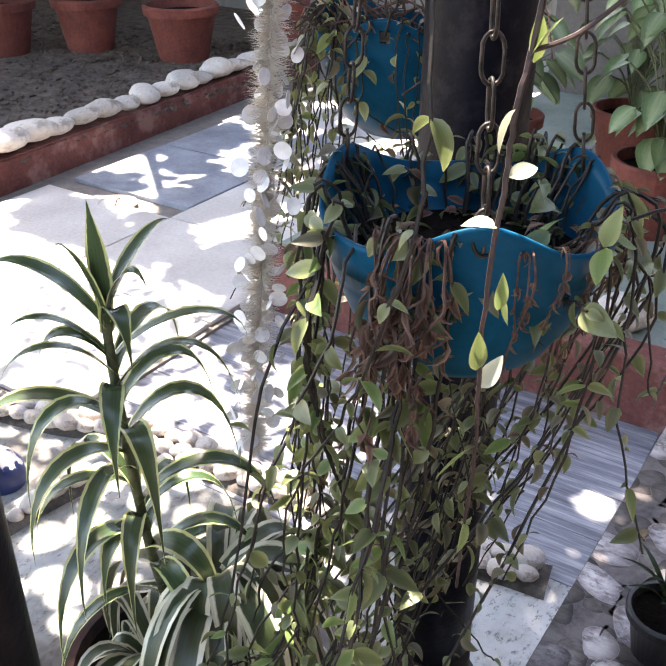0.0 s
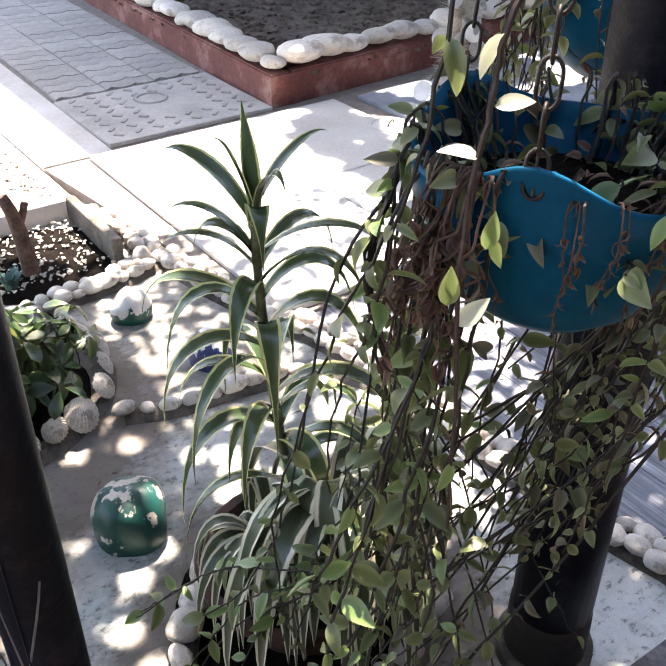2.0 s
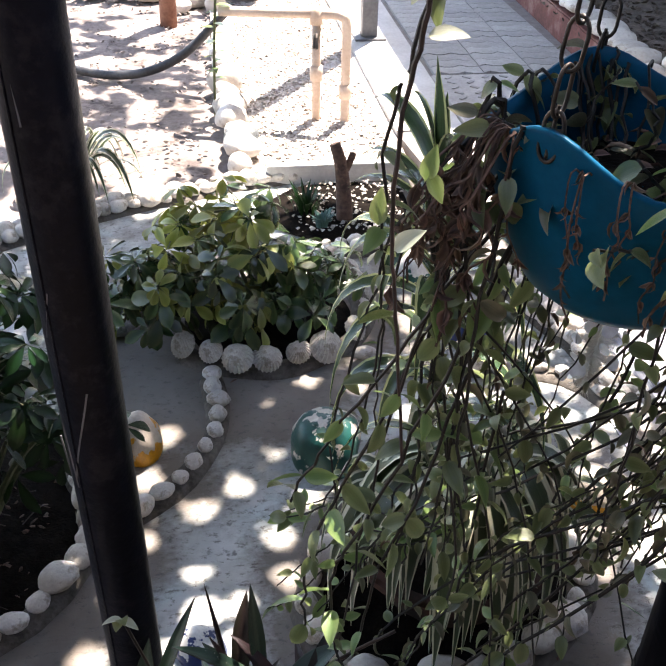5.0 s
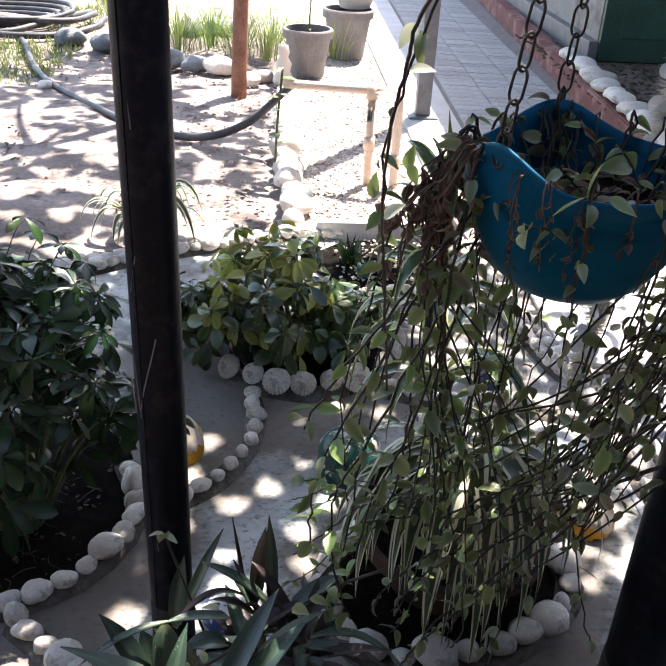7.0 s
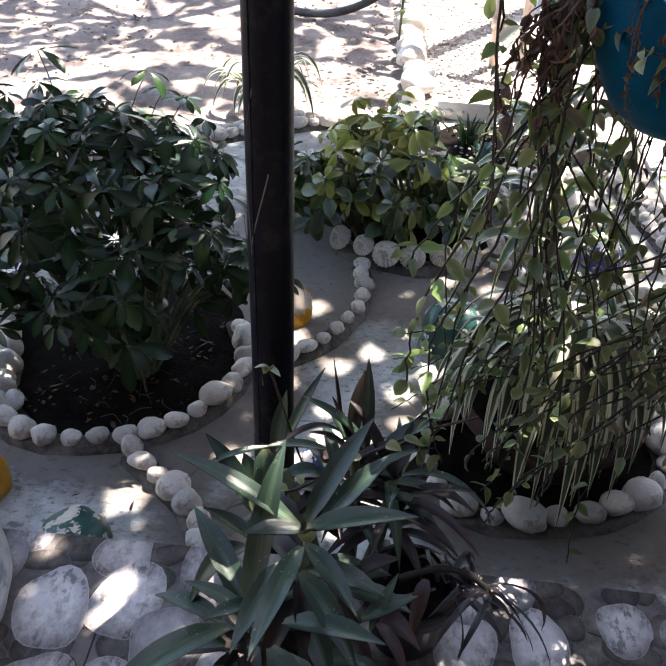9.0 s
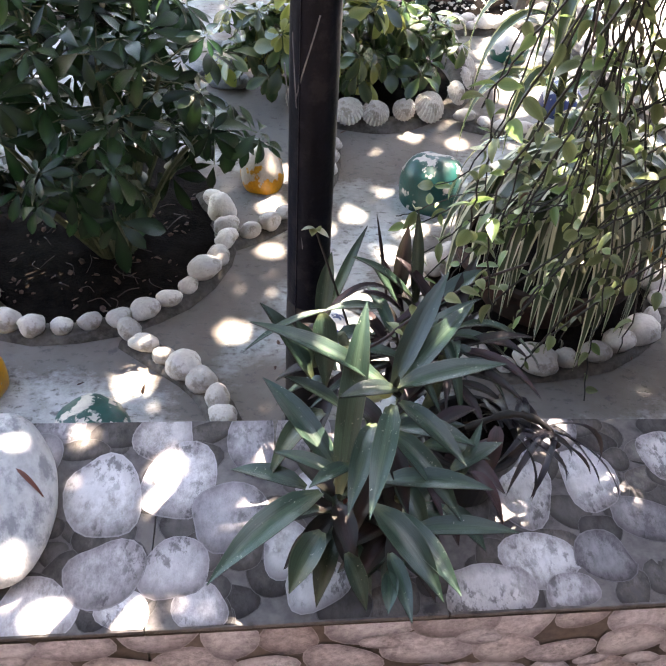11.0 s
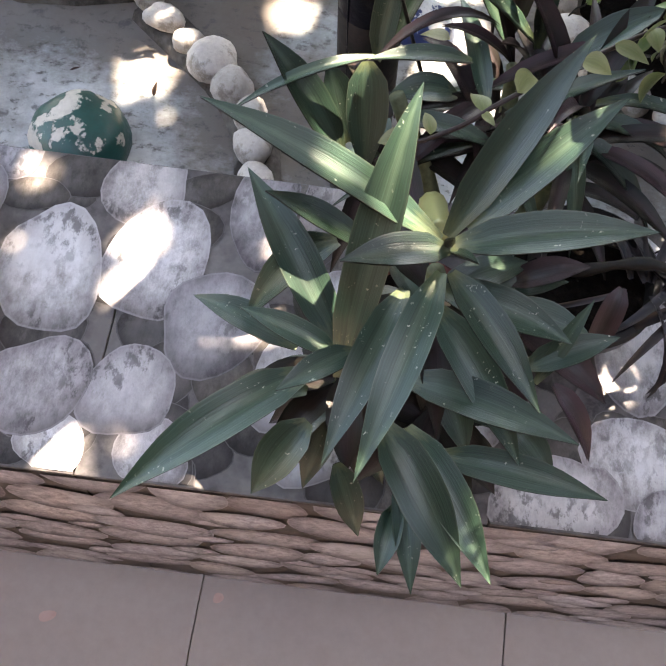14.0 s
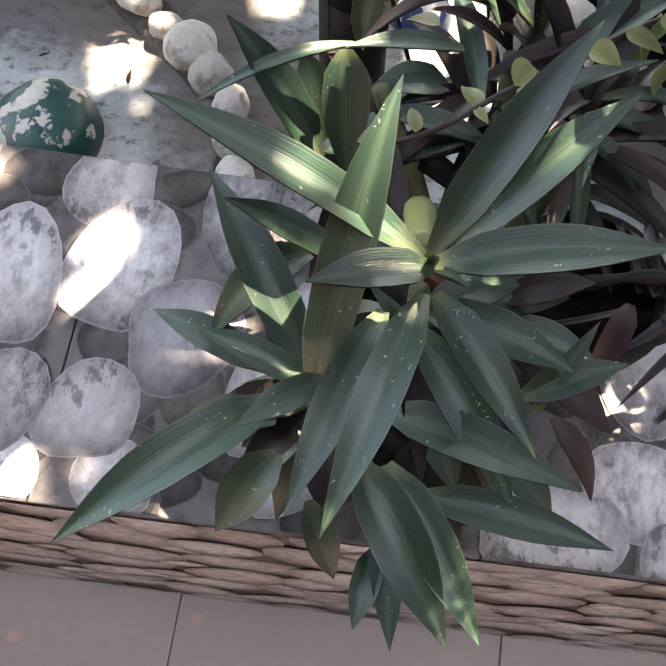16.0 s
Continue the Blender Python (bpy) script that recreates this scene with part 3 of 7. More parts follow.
# ---- stones of the borders ----
STONES = [rock_mesh("stone", M["stone"], i, 0.62 + 0.06 * (i % 3), 0.12, 3) for i in range(8)]
FLAT_STONES = [rock_mesh("stone", M["stone"], 20 + i, 0.42, 0.1, 3) for i in range(5)]
FLAT_BOULDERS = [rock_mesh("boulder", M["bluestone"], 50 + i, 0.45, 0.1, 3) for i in range(4)]
BOULDERS = [rock_mesh("boulder", M["bluestone"], 40 + i, 0.7, 0.12, 3) for i in range(4)]


def along(pts, step):
    """Places at even steps along a bent line."""
    line = [Vector((*p, 0)) for p in pts]
    out, left = [], 0.0
    for a, b in zip(line, line[1:]):
        d = (b - a).length
        s = left
        while s < d:
            out.append((a + (b - a) * (s / d), (b - a).normalized()))
            s += step
        left = s - d
    return out


def ring(cx, cy, r, a0=0.0, a1=360.0, n=40, squeeze=1.0):
    return [(cx + r * math.cos(radians(a0 + (a1 - a0) * k / n)), cy + r * squeeze * math.sin(radians(a0 + (a1 - a0) * k / n))) for k in range(n + 1)]


def curb_bed(bm, pts, width, height):
    """A low mortar bead under a row of stones."""
    line = smooth_line([(x, y, 0.0) for x, y in pts], 3) if len(pts) < 12 else [Vector((x, y, 0)) for x, y in pts]
    rows = []
    for i, p in enumerate(line):
        d = (line[min(i + 1, len(line) - 1)] - line[max(i - 1, 0)]).normalized()
        s = Vector((-d.y, d.x, 0))
        j = 1 + 0.25 * noise.noise(p * 6)
        rows.append([bm.verts.new(p + s * (width * u * j) + Vector((0, 0, h))) for u, h in ((-1, 0.001), (-0.75, height * 0.8), (0, height * j), (0.75, height * 0.8), (1, 0.001))])
    for a, b in zip(rows, rows[1:]):
        for k in range(4):
            bm.faces.new((a[k], a[k + 1], b[k + 1], b[k]))
    return bm


def border(label, pts, size=0.027, step=0.056, z=0.0, width=0.032, bead=0.017, meshes=None, rows=1, name="stone_border", gap=0.045):
    t = thing(name, (*pts[0], z), label, "stone border")
    if bead:
        part("mortar_bed", curb_bed(bmesh.new(), pts, width * (1 if rows == 1 else 1.6), bead), M["mortar"], t, "rough grey mortar", smooth=True)
    line = smooth_line([(x, y, 0.0) for x, y in pts], 6) if len(pts) < 12 else [Vector((x, y, 0)) for x, y in pts]
    for row in range(rows):
        off = (row - (rows - 1) / 2) * gap
        for p, d in along([(q.x, q.y) for q in line], step):
            s = size * rnd.choice((0.75, 0.85, 0.95, 1.0, 1.05, 1.15, 1.3)) * rnd.uniform(0.95, 1.05)
            side = Vector((-d.y, d.x, 0)) * (off + rnd.uniform(-0.004, 0.004))
            m = Matrix.Translation(p + side + Vector((0, 0, z + bead * 0.75 + s * 0.55))) @ Matrix.Rotation(math.atan2(d.y, d.x) + rnd.uniform(-0.5, 0.5), 4, "Z") @ Matrix.Rotation(rnd.uniform(-0.25, 0.25), 4, "X") @ Matrix.Diagonal((s * rnd.uniform(0.95, 1.25), s * rnd.uniform(0.8, 1.0), s * rnd.uniform(0.9, 1.15), 1))
            piece("stone", rnd.choice(meshes or STONES), m, t)
    return t


BED2, BEDB = (1.927, 3.065), (2.209, 2.096)
border("ring of whitish pebbles set in mortar round a shrub bed", [(0.95, 2.1), (1.011, 2.03), (1.07, 1.99), (1.137, 1.969), (1.22, 1.973), (1.309, 1.997), (1.37, 2.03), (1.425, 2.069), (1.47, 2.13), (1.504, 2.204), (1.515, 2.26), (1.513, 2.323), (1.5, 2.4), (1.46, 2.47)], 0.03, 0.058)
border("line of whitish pebbles joining bed and ledge", [(1.329, 1.956), (1.404, 1.891), (1.485, 1.819), (1.532, 1.732), (1.548, 1.615)], 0.027, 0.053)
border("curving line of small whitish pebbles", [(1.764, 2.781), (1.778, 2.664), (1.766, 2.543), (1.701, 2.42), (1.597, 2.313), (1.518, 2.268)], 0.025, 0.056)
border("ring of whitish pebbles round the pot plant bed", [(2.079, 2.254), (1.993, 2.169), (1.95, 2.1), (1.933, 2.033), (1.95, 1.95), (2.01, 1.885), (2.091, 1.852), (2.172, 1.856), (2.24, 1.868), (2.304, 1.887), (2.367, 1.923), (2.42, 1.965), (2.453, 2.007), (2.477, 2.066), (2.475, 2.12), (2.465, 2.176), (2.43, 2.24)], 0.032, 0.066)
border("line of small whitish pebbles across the cement", [(2.165, 2.822), (2.298, 2.771), (2.49, 2.747), (2.666, 2.696), (2.758, 2.532), (2.77, 2.361)], 0.026, 0.057)
border("double row of white pebbles along the path", [(2.613, 3.479), (2.649, 3.251), (2.707, 2.972), (2.76, 2.83), (2.798, 2.534), (2.802, 2.228), (2.83, 1.915), (2.873, 1.656)], 0.026, 0.05, rows=2)
border("row of white pebbles edging the succulent bed", [(1.949, 3.428), (2.045, 3.402), (2.266, 3.439), (2.539, 3.483), (2.586, 3.621), (2.582, 3.817), (2.515, 3.973)], 0.026, 0.049, rows=2)
border("back row of white pebbles against the yard", [(0.582, 3.219), (0.792, 3.379), (1.091, 3.579), (1.357, 3.748), (1.673, 3.889), (1.907, 3.979), (2.395, 4.056)], 0.03, 0.055, rows=2)
border("pebbles of a smaller bed beside the shrub", [(1.027, 2.075), (0.979, 2.119), (0.882, 2.099), (0.782, 2.114)], 0.03, 0.06)
border("pebbles edging a neighbouring bed", [(0.98, 2.137), (0.953, 2.216), (0.92, 2.311), (0.864, 2.43)], 0.032, 0.062)
border("line of pale rounded stones edging the gravel", [(1.89, 4.1), (1.9, 4.3), (1.87, 4.6), (1.85, 4.95), (1.85, 5.3), (1.82, 5.75)], 0.065, 0.16, bead=0, gap=0.1)
border("smooth pale stones along the red kerb", [(3.71, 4.56), (3.78, 6.0), (3.83, 6.95)], 0.085, 0.155, z=0.165, bead=0, meshes=FLAT_STONES)
border("smooth pale stones along the red kerb", [(3.85, 4.558), (4.9, 4.627), (6.6, 4.739)], 0.085, 0.16, z=0.165, bead=0, meshes=FLAT_STONES)


def lone(name, label, mesh, x, y, z, s, stretch=1.2):
    ob = new(name, mesh)
    ob.matrix_basis = Matrix.Translation((x, y, z + s * 0.5)) @ Matrix.Rotation(rnd.uniform(0, 6), 4, "Z") @ Matrix.Diagonal((s * stretch, s, s, 1))
    return tagged(ob, label, "stone", "loose stones")


for x, y, s in ((0.72, 7.42, 0.1), (0.87, 7.22, 0.09), (1.04, 7.08, 0.1), (1.22, 6.98, 0.085), (0.5, 7.55, 0.1), (0.2, 7.7, 0.1), (1.05, 8.2, 0.12), (1.3, 8.25, 0.12)):
    lone("boulder", "smooth blue-grey boulder at the edge of the yard", rnd.choice(BOULDERS), x, y, -0.02, s)
for x, y, s in ((1.39, 6.93, 0.1), (1.6, 6.62, 0.07), (1.7, 6.75, 0.06), (0.35, 6.3, 0.05), (3.75, 1.8, 0.08)):
    lone("pale_stone", "pale rounded stone lying on the ground", rnd.choice(STONES), x, y, 0.18 if x > 3.3 else -0.02, s)
lone("green_stone", "greenish rock at the corner of the gravel", BOULDERS[1], 1.9, 4.36, 0.0, 0.07)
for x, y, z, s in ((1.49, 3.21, 0.0, 0.034), (1.47, 3.2, 0.03, 0.028), (1.5, 3.12, 0.0, 0.036), (1.51, 3.13, 0.034, 0.03), (1.5, 3.14, 0.062, 0.024), (1.485, 3.02, 0.0, 0.04), (1.45, 3.05, 0.036, 0.03), (1.53, 3.03, 0.0, 0.03), (1.47, 2.89, 0.0, 0.03), (1.4, 3.1, 0.0, 0.035), (1.55, 3.28, 0.0, 0.032)):
    lone("grey_stone", "flat grey stone stacked beside the shell bed", rnd.choice(FLAT_BOULDERS), x, y, z, s, 1.5)


# ---- soil in the beds ----
def mound(name, cx, cy, r, h, label, squeeze=1.0):
    bm = bmesh.new()
    rows = []
    for i in range(9):
        rr = r * i / 8
        rows.append([bm.verts.new((cx + rr * math.cos(a), cy + rr * squeeze * math.sin(a), 0.004 + h * (1 - (i / 8) ** 2) + 0.012 * noise.noise(Vector((cx + rr * math.cos(a) * 14, rr * math.sin(a) * 14, cy))))) for a in [2 * math.pi * k / 28 for k in range(28)]])
    for a, b in zip(rows, rows[1:]):
        for k in range(28):
            try:
                bm.faces.new((a[k], a[(k + 1) % 28], b[(k + 1) % 28], b[k]))
            except ValueError:
                pass
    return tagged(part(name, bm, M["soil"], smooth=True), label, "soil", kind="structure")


mound("soil_patch", 1.245, 2.232, 0.257, 0.015, "dark soil under the shrub")
mound("soil_patch", 1.24, 2.42, 0.25, 0.008, "dark soil behind the shrub")
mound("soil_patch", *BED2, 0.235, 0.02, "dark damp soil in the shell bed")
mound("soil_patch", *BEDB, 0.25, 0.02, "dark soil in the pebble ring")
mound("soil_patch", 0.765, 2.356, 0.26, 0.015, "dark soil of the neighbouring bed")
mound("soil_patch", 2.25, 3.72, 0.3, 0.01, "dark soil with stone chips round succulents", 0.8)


def trough():
    t = thing("planter_edge", (2.25, 3.98, 0), "weathered grey cement edge of the succulent bed", "planter edge")
    block("back_edge", (1.98, 3.96, 0.0), (2.5, 4.0, 0.075), M["concrete"], t, 0.006)
    block("side_edge", (2.465, 3.56, 0.0), (2.5, 3.958, 0.09), M["mortar"], t, 0.006)


trough()


# ---- shells ----
def shell_mesh():
    """A cockle, hinge at the origin, opening along +y and domed towards +z, about two units across."""
    bm = bmesh.new()
    n, rows = 36, []
    for i in range(9):
        v = i / 8
        row = []
        for k in range(n + 1):
            a = radians(-80 + 160 * k / n)
            r = v * 2.0 * max(math.cos(a), 0.0) ** 0.75 * (1.0 + (0.025 if k % 2 else -0.025) * v)
            z = 0.72 * math.sin(math.pi * min(v * 0.86 + 0.1, 1)) ** 0.8 * math.cos(a) ** 0.6
            row.append(bm.verts.new((r * math.sin(a), r * math.cos(a), z + (0.045 * v if k % 2 else -0.045 * v))))
        rows.append(row)
    for a, b in zip(rows, rows[1:]):
        for k in range(n):
            bm.faces.new((a[k], a[k + 1], b[k + 1], b[k]))
    bmesh.ops.remove_doubles(bm, verts=bm.verts[:], dist=0.0005)
    return mesh_of("shell", bm, M["shell"], smooth=False)


def shell_ring():
    t = thing("shell_border", (1.7, 2.86, 0), "row of ribbed white cockle shells round the bed", "shell border")
    pts = [(1.704, 2.888), (1.768, 2.844), (1.834, 2.818), (1.917, 2.802), (1.987, 2.817), (2.059, 2.855), (2.139, 2.912), (2.184, 2.999), (2.203, 3.084), (2.193, 3.174), (2.176, 3.244)]
    part("mortar_bed", curb_bed(bmesh.new(), pts, 0.035, 0.02), M["mortar"], t, smooth=True)
    me = shell_mesh()
    c = Vector((*BED2, 0))
    for i, (x, y) in enumerate(pts):
        p = Vector((x, y, 0.078))
        out = (Vector((x, y, 0)) - c).normalized()
        s = 0.037 * (1.0, 0.85, 1.05, 0.95, 0.85, 1.2, 0.95, 0.9, 1.0, 0.9, 0.9)[i]
        m = Matrix.Translation(p - out * 0.012) @ Matrix.Rotation(math.atan2(out.y, out.x) - math.pi / 2, 4, "Z") @ Matrix.Rotation(radians(-58) + rnd.uniform(-0.15, 0.15), 4, "X") @ Matrix.Rotation(rnd.uniform(-0.3, 0.3), 4, "Z") @ Matrix.Scale(s, 4)
        piece("shell", me, m, t)


shell_ring()


# ---- painted stones ----
def painted(label, x, y, r, h, material, seed):
    bm = bmesh.new()
    bmesh.ops.create_uvsphere(bm, u_segments=28, v_segments=16, radius=1.0)
    for v in bm.verts:
        n = noise.noise(v.co * 1.1 + Vector((seed, seed * 2.3, 0)))
        q = 1 + 0.16 * n + 0.05 * noise.noise(v.co * 2.7 + Vector((0, seed, 4)))
        box_like = (abs(v.co.x) ** 3 + abs(v.co.y) ** 3 + abs(v.co.z) ** 3) ** (-1 / 3)
        v.co = v.co * (0.68 + 0.32 * box_like) * q
    bmesh.ops.delete(bm, geom=[v for v in bm.verts if v.co.z < -0.45], context="VERTS")
    ob = new("painted_stone", mesh_of("painted_stone", bm, material))
    ob.matrix_basis = Matrix.Translation((x, y, h * 0.28)) @ Matrix.Rotation(seed, 4, "Z") @ Matrix.Diagonal((r, r * 0.92, h * 0.72, 1))
    return tagged(ob, label, "painted stone", "painted stones")


painted("rounded cement lump with peeling dark green paint", 2.023, 2.469, 0.082, 0.12, M["glossgreen"], 1.0)
painted("rounded cement lump with peeling dark green paint beside the ledge", 1.295, 1.705, 0.072, 0.066, M["glossgreen"], 2.2)
painted("small green-painted lump with a bare white top", 2.381, 3.24, 0.06, 0.09, M["greenbare"], 3.7)
painted("rounded lump with worn yellow paint near the shrub", 1.598, 2.525, 0.056, 0.105, M["glossyellow"], 4.1)
painted("yellow-painted lump with a bare cement top", 2.572, 2.27, 0.064, 0.085, M["glossyellow"], 5.6)
painted("yellow-painted lump on the pale cement", 1.039, 1.82, 0.076, 0.1, M["wornyellow"], 6.3)
painted("dark blue painted lump with a white top", 2.464, 2.912, 0.065, 0.09, M["glossblue"], 7.7)


painted("low lump with traces of blue and white paint", 1.74, 1.975, 0.045, 0.045, M["glossblue"], 8.4)


# ---- poles ----
def pole(label, base, way, r, top, extra):
    t = thing("veranda_pole", base, label, "pole")
    b, w = Vector(base), Vector(way)
    part("shaft", tube(bmesh.new(), [b + w * z for z in np.linspace(0, top, 8)], r, 24), M["pole"], t, smooth=True)
    part("foot_collar", tube(bmesh.new(), [b, b + w * 0.03], r * 1.25, 24), M["mortar"], t, "cement collar", smooth=True)
    if extra:
        foot = tube(bmesh.new(), [b + w * z for z in (0.03, 0.12, 0.22, 0.3, 0.34)], [r * 1.05, r * 1.04, r * 1.035, r * 1.03, r * 1.02], 24)
        for v in foot.verts:
            if v.co.z - b.z > 0.2:
                v.co.z += 0.01 * noise.noise(Vector((v.co.x, v.co.y, 0)) * 45)
        part("foot", foot, M["rust"], t, "flaking brown rust", smooth=True)
    else:
        part("foot", tube(bmesh.new(), [b + w * z for z in (0.03, 0.1, 0.13)], [r * 1.05, r * 1.04, r * 1.02], 24), M["rust"], t, "flaking brown rust", smooth=True)
    if extra:
        part("seam", tube(bmesh.new(), [b + w * z + Vector((-0.6, -0.8, 0)) * r for z in np.linspace(0.05, top - 0.1, 6)], 0.0012, 6), M["pole"], t)
    if extra:
        for p, q in (((-0.75, -0.67, 0.7), (0.1, -1.0, 0.82)), ((-0.9, -0.45, 0.79), (-0.72, -0.7, 0.69))):
            part("scratch", tube(bmesh.new(), [b + Vector((p[0] + (q[0] - p[0]) * f, p[1] + (q[1] - p[1]) * f, 0)).normalized() * (r * 0.99) + Vector((0, 0, p[2] + (q[2] - p[2]) * f)) for f in np.linspace(0, 1, 7)], 0.0013, 4), M["post"], t)
    for k in range(6 if extra else 4):
        a, z = radians(215 + 40 * math.sin(k * 2.1)), 0.25 + 0.21 * k
        q = b + Vector((math.cos(a), math.sin(a), 0)) * (r * 0.985)
        part("scratch", tube(bmesh.new(), [q + Vector((0, 0, z)), q + Vector((0.01 * math.cos(k * 2), -0.01 * math.cos(k * 2), z + 0.05 + 0.02 * math.sin(k)))], 0.0011, 4), M["post"], t)
    return t


pole("glossy black enamelled steel pole with scratches", (1.68, 1.706, 0.0), (0, 0, 1), 0.033, 2.38, True)
pole("thick black enamelled steel pole by the hanging pot", (2.506, 1.756, 0.0), (0, 0, 1), 0.07, 2.38, False)


# ---- paving pieces ----
def paving():
    path = bpy.data.objects["path"]
    for i in range(5):
        for j in range(3):
            x0, y0 = 2.72 + 0.166 * i, 1.6 + 0.45 * j
            if x0 + 0.166 < 2.98 - 0.1 * (y0 > 2.0):
                continue
            block("plank_tile", (x0 + 0.001, y0 + 0.001, -0.005), (x0 + 0.165, y0 + 0.449, 0.003), M["wood"], path, 0.001)
    court = bpy.data.objects["court"]
    for i in range(8):
        for j in range(2):
            x0, y0 = 2.73 + 0.605 * i, 2.97 + 0.72 * j
            slate = 4.0 < x0 + 0.3 < 5.2 and j == 1
            if slate:
                continue
            block("slab", (x0, y0, 0.0125), (x0 + 0.598, y0 + 0.713, 0.03), M["concrete"], court, 0.004)
    for x0 in (4.05, 4.66):
        block("slate_plate", (x0, 3.69, 0.0125), (x0 + 0.6, 4.37, 0.032), M["slate"], court, 0.003)
    cover = thing("drain_cover", (3.93, 3.98, 0.03), "round cement drain cover let into the court", "drain cover")
    part("lid", spin(bmesh.new(), [(0.001, 0.0), (0.075, 0.0), (0.078, 0.004), (0.085, 0.004), (0.088, 0.0)], 28, (3.93, 3.98, 0.031)), M["concrete"], cover, smooth=False)
    part("handle", tube(bmesh.new(), smooth_line([(3.9, 3.96, 0.031), (3.92, 3.97, 0.045), (3.95, 3.99, 0.045), (3.97, 4.0, 0.031)], 3), 0.004, 6), M["chain"], cover)
    walk_ = bpy.data.objects["walkway"]
    bm = bmesh.new()
    zig = [(0, 0), (0.03, 0.028), (0.06, 0), (0.1, 0), (0.13, 0.028), (0.16, 0), (0.205, 0)]
    w = 0.208
    low = [bm.verts.new((x + 0.003, y + 0.003, 0)) for x, y in zig] + [bm.verts.new((x + 0.003, y + 0.1, 0)) for x, y in zig[::-1]]
    f = bm.faces.new(low)
    up = bmesh.ops.extrude_face_region(bm, geom=[f])
    for v in up["geom"]:
        if isinstance(v, bmesh.types.BMVert):
            v.co.z = 0.014
    me = mesh_of("paver", bm, M["paver"], smooth=False)
    for j in range(60):
        for i in range(3):
            y = 5.14 + 0.1045 * j
            piece("paver", me, Matrix.Translation((2.87 + 0.013 * j * 0.1 + 0.252 * i, y, 0.0125 + rnd.uniform(-0.001, 0.002))) @ Matrix.Diagonal((1.21, 1, 1, 1)), walk_)
    plate = thing("cover_plate", (3.2, 4.8, 0.02), "cast cement inspection cover with raised studs", "drain cover")
    block("plate", (2.85, 4.47, 0.0125), (3.64, 5.11, 0.03), M["paver"], plate, 0.003)
    stud = mesh_of("stud", box(bmesh.new(), (-0.022, -0.009, 0), (0.022, 0.009, 0.006), 0.002), M["paver"], smooth=False)
    for i in range(8):
        for j in range(8):
            if (i - 3.5) ** 2 + (j - 3.5) ** 2 < 5 and i > 2:
                continue
            piece("stud", stud, Matrix.Translation((2.92 + 0.092 * i, 4.54 + 0.074 * j, 0.03)) @ Matrix.Rotation(radians(45 if (i + j) % 2 else -45), 4, "Z"), plate)
    part("rim", spin(bmesh.new(), [(0.06, 0.0), (0.064, 0.006), (0.078, 0.006), (0.082, 0.0)], 24, (3.24, 4.9, 0.03)), M["paver"], plate)


paving()


